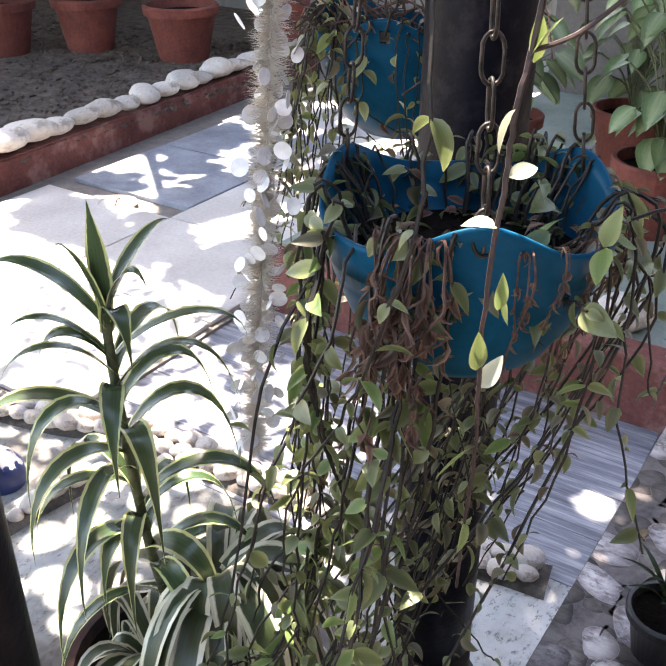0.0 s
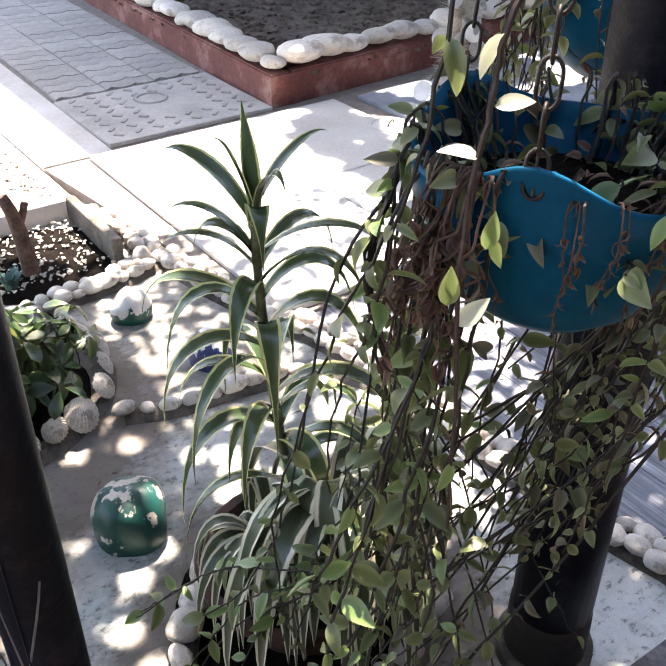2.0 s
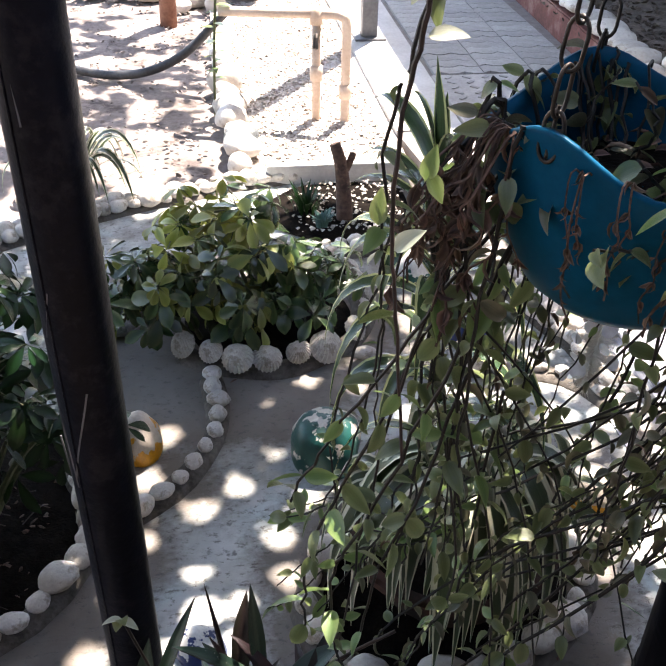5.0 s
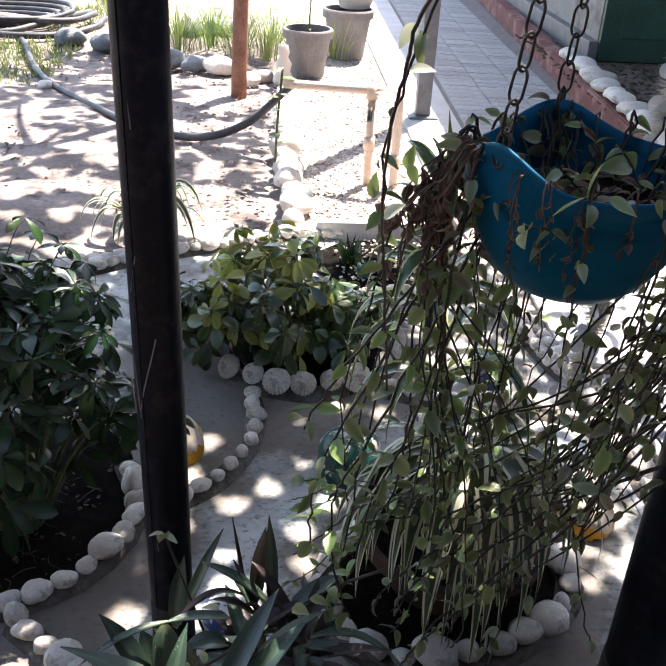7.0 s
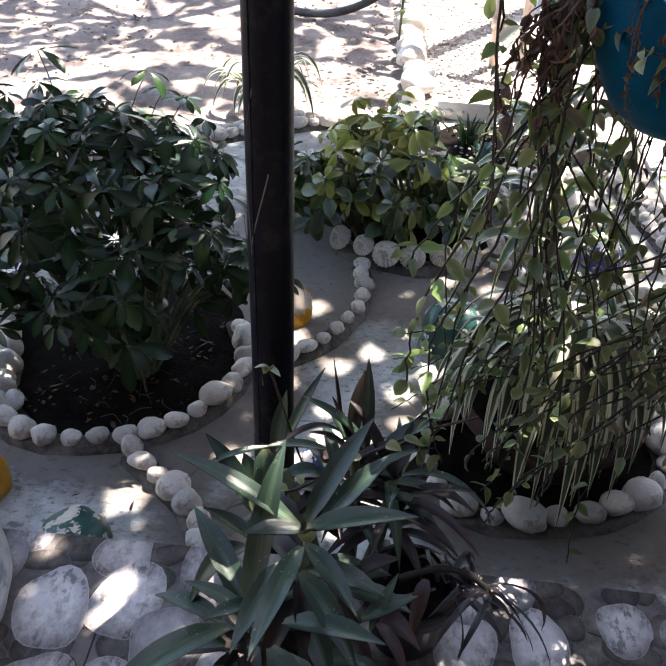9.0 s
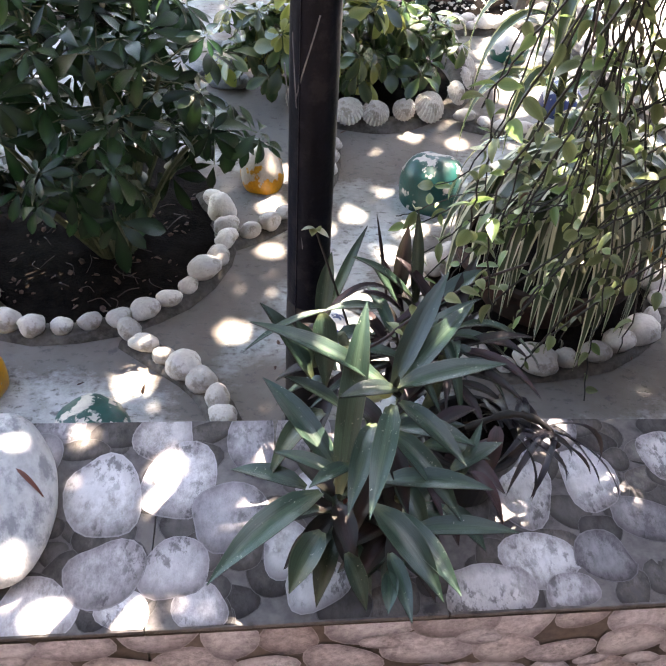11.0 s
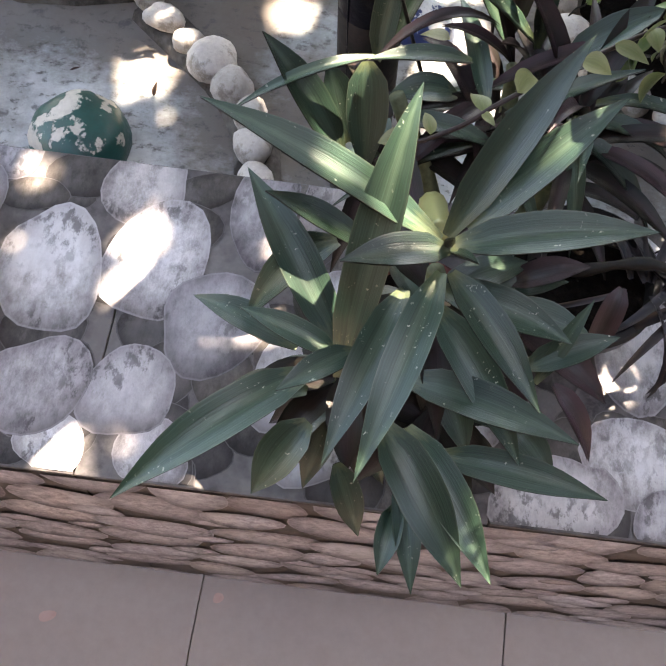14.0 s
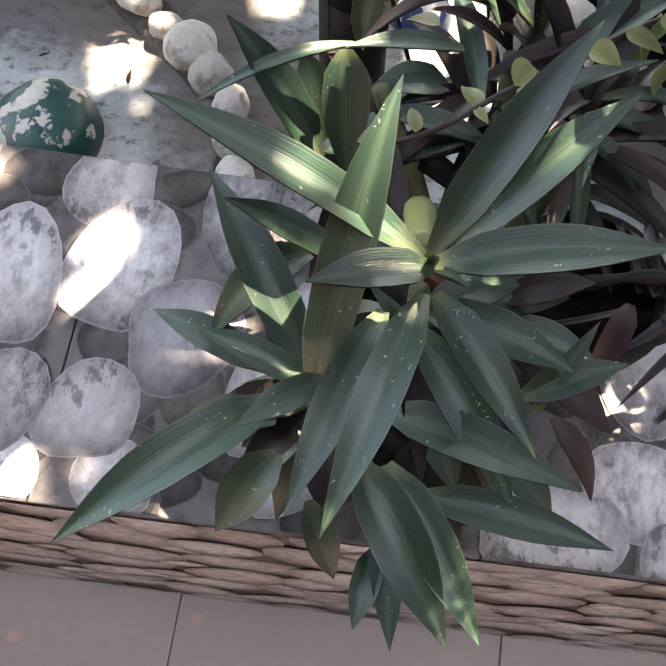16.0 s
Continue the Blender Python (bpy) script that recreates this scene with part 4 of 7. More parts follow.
# ---- printed pebbles on the tiles ----
def print_mat(name, tones, grain_scale, facet=0.6, wear=0.7):
    """Glaze with a printed picture of pebbles: each has its tone, a pale lit face, pits, a fine outline and printed
    shading.
    """
    m, nt, b = nodes_of(name)
    which = nt.nodes.new("ShaderNodeUVMap")
    which.uv_map = "tone"
    pick = nt.nodes.new("ShaderNodeSeparateXYZ")
    nt.links.new(which.outputs[0], pick.inputs[0])
    tone = ramp(nt, pick.outputs[0], [(i / (len(tones) - 1), c) for i, c in enumerate(tones)])
    co = coords(nt)
    move = nt.nodes.new("ShaderNodeVectorMath")
    move.operation = "ADD"
    nt.links.new(co, move.inputs[0])
    shift = nt.nodes.new("ShaderNodeCombineXYZ")
    nt.links.new(maths(nt, "MULTIPLY", pick.outputs[1], 37.0), shift.inputs[2])
    nt.links.new(shift.outputs[0], move.inputs[1])
    own = move.outputs[0]
    grain = noise_node(nt, scaled(nt, own, (1.0, 0.55, 1.0)), grain_scale, 8, 0.8)
    col = mixed(nt, 0.7, tone, ramp(nt, grain, [(0.3, (0.12, 0.12, 0.12)), (0.62, (0.76, 0.76, 0.76))]), "OVERLAY")
    # pale lit face with a ragged edge, its light printed into the colour
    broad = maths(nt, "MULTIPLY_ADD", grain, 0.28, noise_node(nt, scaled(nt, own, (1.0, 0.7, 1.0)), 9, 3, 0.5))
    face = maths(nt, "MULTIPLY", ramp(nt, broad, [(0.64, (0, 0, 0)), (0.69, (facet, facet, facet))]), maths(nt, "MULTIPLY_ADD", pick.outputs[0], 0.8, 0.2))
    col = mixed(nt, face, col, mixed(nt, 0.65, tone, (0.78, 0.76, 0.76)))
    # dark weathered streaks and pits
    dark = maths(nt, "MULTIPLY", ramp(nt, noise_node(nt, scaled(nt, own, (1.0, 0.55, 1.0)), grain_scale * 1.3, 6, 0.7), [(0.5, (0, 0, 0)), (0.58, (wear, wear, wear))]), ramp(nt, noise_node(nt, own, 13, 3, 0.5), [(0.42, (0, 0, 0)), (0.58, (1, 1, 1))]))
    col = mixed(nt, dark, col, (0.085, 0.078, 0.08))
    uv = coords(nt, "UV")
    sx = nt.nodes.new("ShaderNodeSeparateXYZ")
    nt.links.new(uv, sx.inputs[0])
    # printed shade: each pebble darkens towards its rim and lower side
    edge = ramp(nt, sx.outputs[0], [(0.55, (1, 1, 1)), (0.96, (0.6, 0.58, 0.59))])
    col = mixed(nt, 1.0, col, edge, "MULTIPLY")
    lower_shade = ramp(nt, sx.outputs[1], [(0.0, (0.5, 0.48, 0.48)), (0.4, (0.9, 0.9, 0.9)), (1.0, (1, 1, 1))])
    col = mixed(nt, 1.0, col, lower_shade, "MULTIPLY")
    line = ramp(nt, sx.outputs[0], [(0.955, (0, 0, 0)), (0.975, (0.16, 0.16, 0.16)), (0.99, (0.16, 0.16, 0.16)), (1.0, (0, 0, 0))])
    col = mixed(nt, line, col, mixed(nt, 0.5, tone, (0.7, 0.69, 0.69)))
    nt.links.new(col, b.inputs["Base Color"])
    b.inputs["Roughness"].default_value = 0.42
    b.inputs["Specular IOR Level"].default_value = 0.18
    bumped(nt, b, grain, 0.05, 0.001)
    return m


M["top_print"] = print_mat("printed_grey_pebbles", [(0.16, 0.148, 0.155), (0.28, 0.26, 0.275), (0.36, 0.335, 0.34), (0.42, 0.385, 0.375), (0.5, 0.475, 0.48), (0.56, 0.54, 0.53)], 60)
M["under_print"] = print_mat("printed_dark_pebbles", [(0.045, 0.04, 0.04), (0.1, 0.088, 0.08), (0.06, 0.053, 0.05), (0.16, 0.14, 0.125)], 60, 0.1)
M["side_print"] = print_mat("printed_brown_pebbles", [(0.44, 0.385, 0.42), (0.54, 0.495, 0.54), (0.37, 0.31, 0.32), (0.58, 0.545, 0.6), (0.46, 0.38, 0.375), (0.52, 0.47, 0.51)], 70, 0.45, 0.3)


def oval(bm, c, ax, ay, n=22, seed=0.0, power=2.4, tone=None):
    """A flat pebble outline round c with half-axes ax and ay; uv.x runs from middle to rim."""
    uv = bm.loops.layers.uv.verify()
    own = bm.loops.layers.uv.get("tone") or bm.loops.layers.uv.new("tone")
    uv = bm.loops.layers.uv[0]
    r = random.Random(seed)
    mark = (r.random() if tone is None else tone, r.random())
    ph = [r.uniform(0, 6.28) for _ in range(3)]
    mid = bm.verts.new(c)
    rim = []
    for k in range(n):
        a = 2 * math.pi * k / n
        q = (abs(math.cos(a)) ** power + abs(math.sin(a)) ** power) ** (-1 / power)
        q *= 1 + 0.07 * math.sin(2 * a + ph[0]) + 0.06 * math.sin(3 * a + ph[1]) + 0.015 * math.sin(5 * a + ph[2])
        rim.append(bm.verts.new(c + ax * (q * math.cos(a)) + ay * (q * math.sin(a))))
    for k in range(n):
        f = bm.faces.new((mid, rim[k], rim[(k + 1) % n]))
        for loop, (u, v) in zip(f.loops, ((0.0, 0.5), (1.0, 0.5 + 0.5 * math.sin(2 * math.pi * k / n)), (1.0, 0.5 + 0.5 * math.sin(2 * math.pi * (k + 1) / n)))):
            loop[uv].uv = (u, v)
            loop[own].uv = mark


def clip_to(bm, lo, hi, axis):
    for plane, no in ((lo, -1), (hi, 1)):
        n = [0, 0, 0]
        n[axis] = no
        p = [0, 0, 0]
        p[axis] = plane
        bmesh.ops.bisect_plane(bm, geom=bm.verts[:] + bm.edges[:] + bm.faces[:], plane_co=p, plane_no=n, clear_outer=True)


def prints():
    led = bpy.data.objects["ledge_wall"]
    r = random.Random(5)
    allp = [p[:4] for p in PEBBLES]
    tones = {p[:2]: p[4] for p in PEBBLES if len(p) > 4}
    tries = 0
    while len(allp) < 110 and tries < 9000:
        tries += 1
        x, y = r.uniform(-0.2, 3.5), r.uniform(1.22, 1.6)
        a, b = r.uniform(0.03, 0.062), r.uniform(0.035, 0.062)
        if all(math.hypot((x - p[0]), (y - p[1])) > 0.78 * (max(a, b) + 0.5 * (p[2] + p[3])) for p in allp):
            allp.append((x, y, a, b))
    # darker pebbles below fill the gaps as the print's own shade
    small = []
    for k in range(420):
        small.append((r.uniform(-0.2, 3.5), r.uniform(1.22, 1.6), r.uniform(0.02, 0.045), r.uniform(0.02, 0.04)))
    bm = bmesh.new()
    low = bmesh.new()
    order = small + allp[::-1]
    for i, (x, y, a, b) in enumerate(order):
        t = r.uniform(-0.5, 0.5)
        z = 0.1704 + 0.0012 * (i / len(order)) + r.uniform(0, 0.0002)
        oval(low if i < len(small) else bm, Vector((x, y, z)), Vector((math.cos(t), math.sin(t), 0)) * a, Vector((-math.sin(t), math.cos(t), 0)) * b, 22, i, tone=tones.get((x, y)))
    clip_to(bm, 1.231, 1.588, 1)
    clip_to(low, 1.231, 1.588, 1)
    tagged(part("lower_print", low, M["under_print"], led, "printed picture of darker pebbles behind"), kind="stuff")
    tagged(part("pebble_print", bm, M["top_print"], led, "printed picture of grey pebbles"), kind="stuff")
    bm = bmesh.new()
    i = 0
    z = -0.31
    while z < 0.18:
        h = r.uniform(0.034, 0.05)
        x = -0.2 + r.uniform(0, 0.12)
        while x < 3.5:
            a = r.uniform(0.038, 0.072)
            t = r.uniform(-0.35, 0.3)
            hh = h * r.uniform(0.7, 1.12)
            oval(bm, Vector((x + a, 1.2283 - r.uniform(0.0, 0.0016), z + r.uniform(-0.018, 0.018))), Vector((math.cos(t), 0, math.sin(t))) * a, Vector((-math.sin(t), 0, math.cos(t))) * hh, 20, 1000 + i, 2.05)
            if r.random() < 0.5:
                q = r.uniform(0.018, 0.036)
                oval(bm, Vector((x + r.uniform(-0.01, 0.01), 1.2283 - r.uniform(0.001, 0.002), z + h * r.choice((-0.9, 0.9)))), Vector((math.cos(t), 0, math.sin(t))) * q, Vector((-math.sin(t), 0, math.cos(t))) * q * 0.6, 14, 3000 + i, 1.9)
            i += 1
            x += 2 * a * r.uniform(0.86, 1.02)
        z += 1.8 * h
    clip_to(bm, -0.308, 0.159, 2)
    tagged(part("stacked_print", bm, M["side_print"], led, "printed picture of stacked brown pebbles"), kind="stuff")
    # the front leans out towards its foot and runs a little askew
    for ob in [led, *led.children]:
        for v in ob.data.vertices:
            if v.co.y > 1.5:
                v.co.y -= 0.02 * max(0.0, v.co.x - 1.9)
            if v.co.y < 1.3:
                v.co.y += 0.028 * (v.co.x - 1.6) - 0.077 * max(0.0, 0.161 - v.co.z)


PEBBLES = [(1.369, 1.443, 0.055, 0.080, 0.95), (1.481, 1.470, 0.060, 0.070, 0.85), (1.449, 1.559, 0.050, 0.050, 0.62), (1.388, 1.314, 0.055, 0.051, 0.40), (1.484, 1.319, 0.049, 0.048, 0.38), (1.558, 1.405, 0.058, 0.059, 0.20), (1.419, 1.258, 0.036, 0.033), (1.589, 1.544, 0.036, 0.072, 0.30),
           (1.301, 1.260, 0.059, 0.046, 0.90), (1.685, 1.285, 0.052, 0.037), (1.928, 1.262, 0.064, 0.051, 0.70), (2.010, 1.313, 0.056, 0.054), (2.120, 1.464, 0.045, 0.066), (2.009, 1.439, 0.048, 0.066), (2.092, 1.560, 0.034, 0.038), (2.044, 1.253, 0.038, 0.031), (2.106, 1.314, 0.045, 0.050)]
prints()
stains = bmesh.new()
oval(stains, Vector((1.553, 1.161, -0.3094)), Vector((0.008, 0.001, 0)), Vector((0, 0.007, 0)), 14, 1)
oval(stains, Vector((1.31, 1.1, -0.3094)), Vector((0.012, 0.002, 0)), Vector((0, 0.008, 0)), 14, 2)
part("pink_stain", stains, M["pink"], bpy.data.objects["floor"], "faint pink stains")
big = new("marble_boulder", rock_mesh("marble_boulder", M["marble"], 77, 0.5, 0.05, 4))
big.matrix_basis = Matrix.Translation((1.225, 1.43, 0.2)) @ Matrix.Rotation(radians(14), 4, "Z") @ Matrix.Diagonal((0.085, 0.155, 0.09, 1))
tagged(big, "large smooth marbled white boulder lying on the ledge", "stone")


# ---- overhead trees: their leaves shade the garden ----
def shadow_of(p, height):
    """Where the sun's way up from p crosses that height."""
    return Vector(p) + SUN * ((height - p[2]) / SUN.z)


def leaf_cloud(area, height, thick, count, size, holes, seed, keep=None):
    """Small leaf faces over a patch of ground, seen along the sun's way, with gaps."""
    r = random.Random(seed)
    verts, faces = [], []
    x0, x1, y0, y1 = area
    for _ in range(count):
        g = Vector((r.uniform(x0, x1), r.uniform(y0, y1), 0))
        if keep and not keep(g.x, g.y, r):
            continue
        s = size * r.uniform(0.7, 1.3)
        if any((g.x - hx) ** 2 + (g.y - hy) ** 2 < (hr + s * 0.55) ** 2 for hx, hy, hr in holes):
            continue
        h = height + r.uniform(-thick, thick)
        c = shadow_of(g, h)
        a = r.uniform(0, 6.28)
        d = Vector((math.cos(a), math.sin(a), r.uniform(-0.3, 0.3))) * s * 0.62
        e = Vector((-math.sin(a), math.cos(a), r.uniform(-0.3, 0.3))) * s * 0.4
        n = len(verts)
        verts += [c - d, c + e, c + d, c - e]
        faces.append((n, n + 1, n + 2, n + 3))
    # small faces added round the gaps so that the sun spots come out round
    for hx, hy, hr in holes:
        for _ in range(170):
            a, q = r.uniform(0, 6.28), hr + 0.011 + 0.06 * r.random()
            g = Vector((hx + q * math.cos(a), hy + q * math.sin(a), 0))
            if any((g.x - ox) ** 2 + (g.y - oy) ** 2 < (o + 0.009) ** 2 for ox, oy, o in holes):
                continue
            c = shadow_of(g, height + r.uniform(-thick, thick))
            a = r.uniform(0, 6.28)
            d, e = Vector((math.cos(a), math.sin(a), 0)) * 0.014, Vector((-math.sin(a), math.cos(a), 0)) * 0.01
            n = len(verts)
            verts += [c - d, c + e, c + d, c - e]
            faces.append((n, n + 1, n + 2, n + 3))
    me = bpy.data.meshes.new("crown")
    me.from_pydata([tuple(v) for v in verts], [], faces)
    me.materials.append(M["canopy_leaf"])
    return me


def tree(label, foot, fork, limbs, crowns, r0, bark):
    t = thing("tree", foot, label, "tree")
    f, k = Vector(foot), Vector(fork)
    part("trunk", tube(bmesh.new(), smooth_line([f, f.lerp(k, 0.35) + Vector((0.04, 0.02, 0)), f.lerp(k, 0.7) - Vector((0.03, 0.03, 0)), k], 5), [r0 * (1 - 0.022 * i) for i in range(16)], 10), bark, t, smooth=True)
    for i, l in enumerate(limbs):
        e = Vector(l)
        mid = k.lerp(e, 0.5) + Vector((0, 0, 0.15))
        part("limb", tube(bmesh.new(), smooth_line([k - Vector((0, 0, 0.1)), mid, e], 5), [r0 * 0.55 * (1 - 0.075 * j) for j in range(11)], 7), bark, t, smooth=True)
    for me in crowns:
        under(new("crown", me), t)
    return t


SPOTS = [
    (1.82, 2.39, 0.03), (1.74, 2.33, 0.03), (1.73, 2.17, 0.03), (1.9, 2.23, 0.03), (1.97, 2.34, 0.032), (1.74, 2.06, 0.04),
    (1.91, 2.13, 0.03), (1.66, 2.58, 0.03), (2.01, 2.76, 0.028), (2.04, 2.38, 0.03), (2.13, 2.72, 0.03), (1.35, 1.84, 0.042),
    (1.54, 1.98, 0.035), (1.62, 2.25, 0.03), (1.62, 2.43, 0.036), (2.36, 2.67, 0.03), (2.24, 2.44, 0.03), (3.17, 1.65, 0.06),
    (1.405, 1.412, 0.028), (1.412, 1.35, 0.032), (1.27, 1.48, 0.02),
    (1.378, 1.161, 0.03), (1.268, 1.161, 0.03),
]
# breaks that let the sun onto the stem before the hanging pot
SPOTS += [(p.x, p.y, 0.05) for p in [shadow_of(q, 0.0) for q in ((1.935, 1.5, 1.187), (1.945, 1.495, 1.237), (1.968, 1.481, 1.212), (1.972, 1.489, 1.3))]]
SPOTS += [(p.x, p.y, 0.05) for p in [shadow_of(q, 0.0) for q in ((1.3, 2.42, 0.62), (1.12, 2.4, 0.58), (1.38, 2.3, 0.5))]]
SPOTS += [(2.39, 2.66, 0.05), (2.72, 2.53, 0.05), (2.55, 2.35, 0.05), (2.53, 2.2, 0.045), (2.75, 2.88, 0.05), (2.62, 2.44, 0.04), (2.45, 2.5, 0.035), (2.3, 2.56, 0.035), (1.81, 2.07, 0.03), (1.68, 1.98, 0.03), (1.8, 1.98, 0.035), (1.76, 1.9, 0.03)]
# broken sun over the floor behind the dracaena
SPOTS += [(2.3, 2.5, 0.05), (2.36, 2.4, 0.05), (2.42, 2.3, 0.05), (2.33, 2.3, 0.04), (2.47, 2.62, 0.05), (2.5, 2.47, 0.05), (2.6, 2.55, 0.05), (2.24, 2.6, 0.03), (2.5, 2.9, 0.05), (2.64, 2.3, 0.05)]
# sun on the narrow-leaved lilies and the floor behind them
SPOTS += [(p.x, p.y, 0.024) for p in [shadow_of(q, 0.0) for q in ((1.705, 1.63, 0.44), (1.818, 1.665, 0.47))]] + [(1.84, 1.87, 0.035), (1.79, 1.81, 0.03), (1.93, 1.8, 0.03)]
# sun on the boulder and on single lily leaves
SPOTS += [(p.x, p.y, r) for p, r in [(shadow_of(q, 0.0), r) for q, r in (((1.273, 1.31, 0.23), 0.014), ((1.239, 1.492, 0.235), 0.014),
    ((1.866, 1.25, 0.435), 0.04), ((1.86, 1.228, 0.385), 0.045), ((1.838, 1.16, 0.365), 0.035), ((1.735, 1.376, 0.51), 0.026), ((1.69, 1.39, 0.53), 0.014), ((1.668, 1.514, 0.385), 0.024), ((1.736, 1.416, 0.555), 0.018), ((1.764, 1.357, 0.505), 0.012), ((1.86, 1.45, 0.525), 0.026))]]
# sun on the green vine ends and the tangle below the pot
SPOTS += [(p.x, p.y, r) for p, r in [(shadow_of(q, 0.0), r) for q, r in (((1.9, 1.57, 0.62), 0.026), ((1.9, 1.58, 0.74), 0.022), ((2.1, 1.75, 0.6), 0.04), ((2.16, 1.82, 0.45), 0.04), ((2.22, 1.8, 0.7), 0.04), ((2.12, 1.86, 0.26), 0.035))]]
SPOTS += [(p.x, p.y, 0.03) for p in [shadow_of((1.95, 1.482, 1.078), 0.0)]]
HOLES = [(x, y, min(r, 0.05) * 0.75) for x, y, r in SPOTS]


def garden_shade(x, y, r):
    """Dense over the cement floor, thinning towards the open court."""
    if y > 3.75 - 0.12 * (x - 1.5) + 0.25 * noise.noise(Vector((x * 3, y * 3, 1))):
        return False
    if x > 2.75 and y > 2.55:
        return r.random() < 0.1
    if 1.68 < x < 2.15 and 2.86 < y:
        return r.random() < 0.25
    if 2.46 < x < 2.78 and 2.05 < y < 2.72:
        return r.random() < 0.1
    if x > 2.3 + 0.1 * noise.noise(Vector((x * 4, y * 4, 8))) and y > 2.2:
        return r.random() < 0.27
    return True


tree("tall shade tree beside the garden with a broad leafy crown", (-2.2, 3.6, -0.03), (-1.7, 3.9, 2.6),
     [(0.4, 4.0, 3.2), (1.6, 3.6, 3.22), (2.8, 3.7, 3.25), (1.2, 4.9, 3.2), (-0.4, 4.8, 3.2), (3.9, 2.9, 3.25)],
     [leaf_cloud((-1.8, 3.9, 0.2, 4.0), 3.2, 0.1, 75000, 0.052, HOLES, 3, garden_shade)], 0.16, M["bark"])
tree("slender garden tree with reddish bark in the yard", (1.55, 6.31, -0.03), (1.48, 6.4, 3.0),
     [(0.6, 7.4, 3.7), (2.0, 7.6, 3.8), (0.0, 8.2, 3.6), (1.4, 8.4, 3.9), (-0.8, 7.6, 3.7)],
     [leaf_cloud((-4.0, 1.75, 4.0, 7.6), 3.7, 0.25, 5200, 0.11, [], 4, lambda x, y, r: noise.noise(Vector((x * 1.7, y * 2.6, 7))) + 0.5 * noise.noise(Vector((x * 6, y * 9, 2))) > -0.08)], 0.05, M["redbark"])
# added tree: its crowns only block sun over bed, court and terrace
tree("bushy tree added to shade the raised bed, court and terrace", (7.0, 7.2, 0.12), (6.9, 7.4, 3.2),
     [(6.0, 6.8, 4.0), (5.0, 6.6, 4.1), (7.3, 5.6, 4.2), (6.2, 5.2, 4.1), (5.0, 5.4, 4.1)],
     [leaf_cloud((3.5, 7.4, 2.9, 8.0), 4.1, 0.2, 26000, 0.1, [], 6, lambda x, y, r: (y > 4.46 and noise.noise(Vector((x * 2.2, y * 2.2, 3))) > -0.42) or (y <= 4.46 and noise.noise(Vector((x * 3.4, y * 3.4, 9))) + 0.4 * noise.noise(Vector((x * 9, y * 9, 2))) > -0.12)),
      leaf_cloud((3.3, 7.4, 0.6, 2.95), 4.1, 0.2, 16000, 0.1, [], 8, None)], 0.12, M["bark"])


# ---- terracotta pots in the raised bed and on the terrace ----
def plant_pot(name, label, x, y, z, r, h, material, category="plant pot", lip=True, group="", soil=True):
    t = thing(name, (x, y, z), label, category, group)
    prof = [(r * 0.62, 0.0), (r * 0.66, 0.0), (r * 0.9, h * 0.82)] + ([(r * 1.0, h * 0.83), (r * 1.02, h * 0.97), (r * 0.98, h)] if lip else [(r, h * 0.98), (r * 0.99, h)]) + [(r * 0.9, h), (r * 0.86, h * 0.8), (r * 0.6, 0.03)]
    part("body", spin(bmesh.new(), [(0.001, 0.0)] + prof, 32, (x, y, z)), material, t, smooth=False)
    if soil:
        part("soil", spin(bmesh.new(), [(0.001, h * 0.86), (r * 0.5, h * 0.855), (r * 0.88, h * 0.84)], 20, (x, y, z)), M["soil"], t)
    return t


for x, y, r in ((5.88, 5.3, 0.24), (5.75, 6.02, 0.23), (5.35, 6.4, 0.23), (6.4, 4.9, 0.2)):
    plant_pot("terracotta_pot", "red terracotta flower pot on the soil", x, y, 0.13, r, 0.34, M["terracotta"], group="terracotta pots")
for x, y, r in ((4.5, 1.93, 0.16), (5.1, 2.2, 0.16), (4.75, 2.6, 0.15)):
    plant_pot("terracotta_pot", "red terracotta flower pot on the terrace", x, y, 0.18, r, 0.26, M["terracotta"], group="terracotta pots")
plant_pot("grey_pot", "large grey plastic pot holding a young plant", 1.99, 6.85, -0.02, 0.17, 0.34, M["greypot"], group="grey pots")
plant_pot("grey_pot", "large dark grey plastic pot by the walkway", 2.3, 7.5, 0.0, 0.19, 0.36, M["greypot"], group="grey pots")
plant_pot("bowl_pot", "shallow pale planter bowl", 2.35, 7.56, 0.36, 0.17, 0.12, M["concrete"])

# ---- water pipe, hose, stump ----
pipe = thing("water_pipe", (2.36, 4.6, 0), "sun-bleached plastic water pipe with a tap riser", "pipe")
part("riser", tube(bmesh.new(), smooth_line([(2.355, 4.605, -0.02), (2.355, 4.605, 0.2), (2.355, 4.605, 0.4), (2.335, 4.615, 0.435), (2.28, 4.64, 0.44), (2.05, 4.7, 0.435), (1.84, 4.76, 0.43)], 6), 0.02, 12), M["pvc"], pipe, smooth=True)
part("tap_riser", tube(bmesh.new(), [(2.235, 4.645, -0.02), (2.235, 4.645, 0.42)], 0.019, 12), M["pvc"], pipe, smooth=True)
for x, y, z in ((2.355, 4.605, 0.13), (2.235, 4.645, 0.2), (2.235, 4.65, 0.43)):
    part("coupling", tube(bmesh.new(), [(x, y, z - 0.03), (x, y, z + 0.03)], 0.027, 12), M["pvc"], pipe, smooth=True)
part("tap", tube(bmesh.new(), smooth_line([(2.235, 4.62, 0.36), (2.225, 4.57, 0.37), (2.22, 4.54, 0.33)], 4), 0.011, 8), M["chain"], pipe, "small metal tap")
hose = thing("garden_hose", (1.0, 5.5, 0), "black rubber garden hose lying over the earth", "hose")
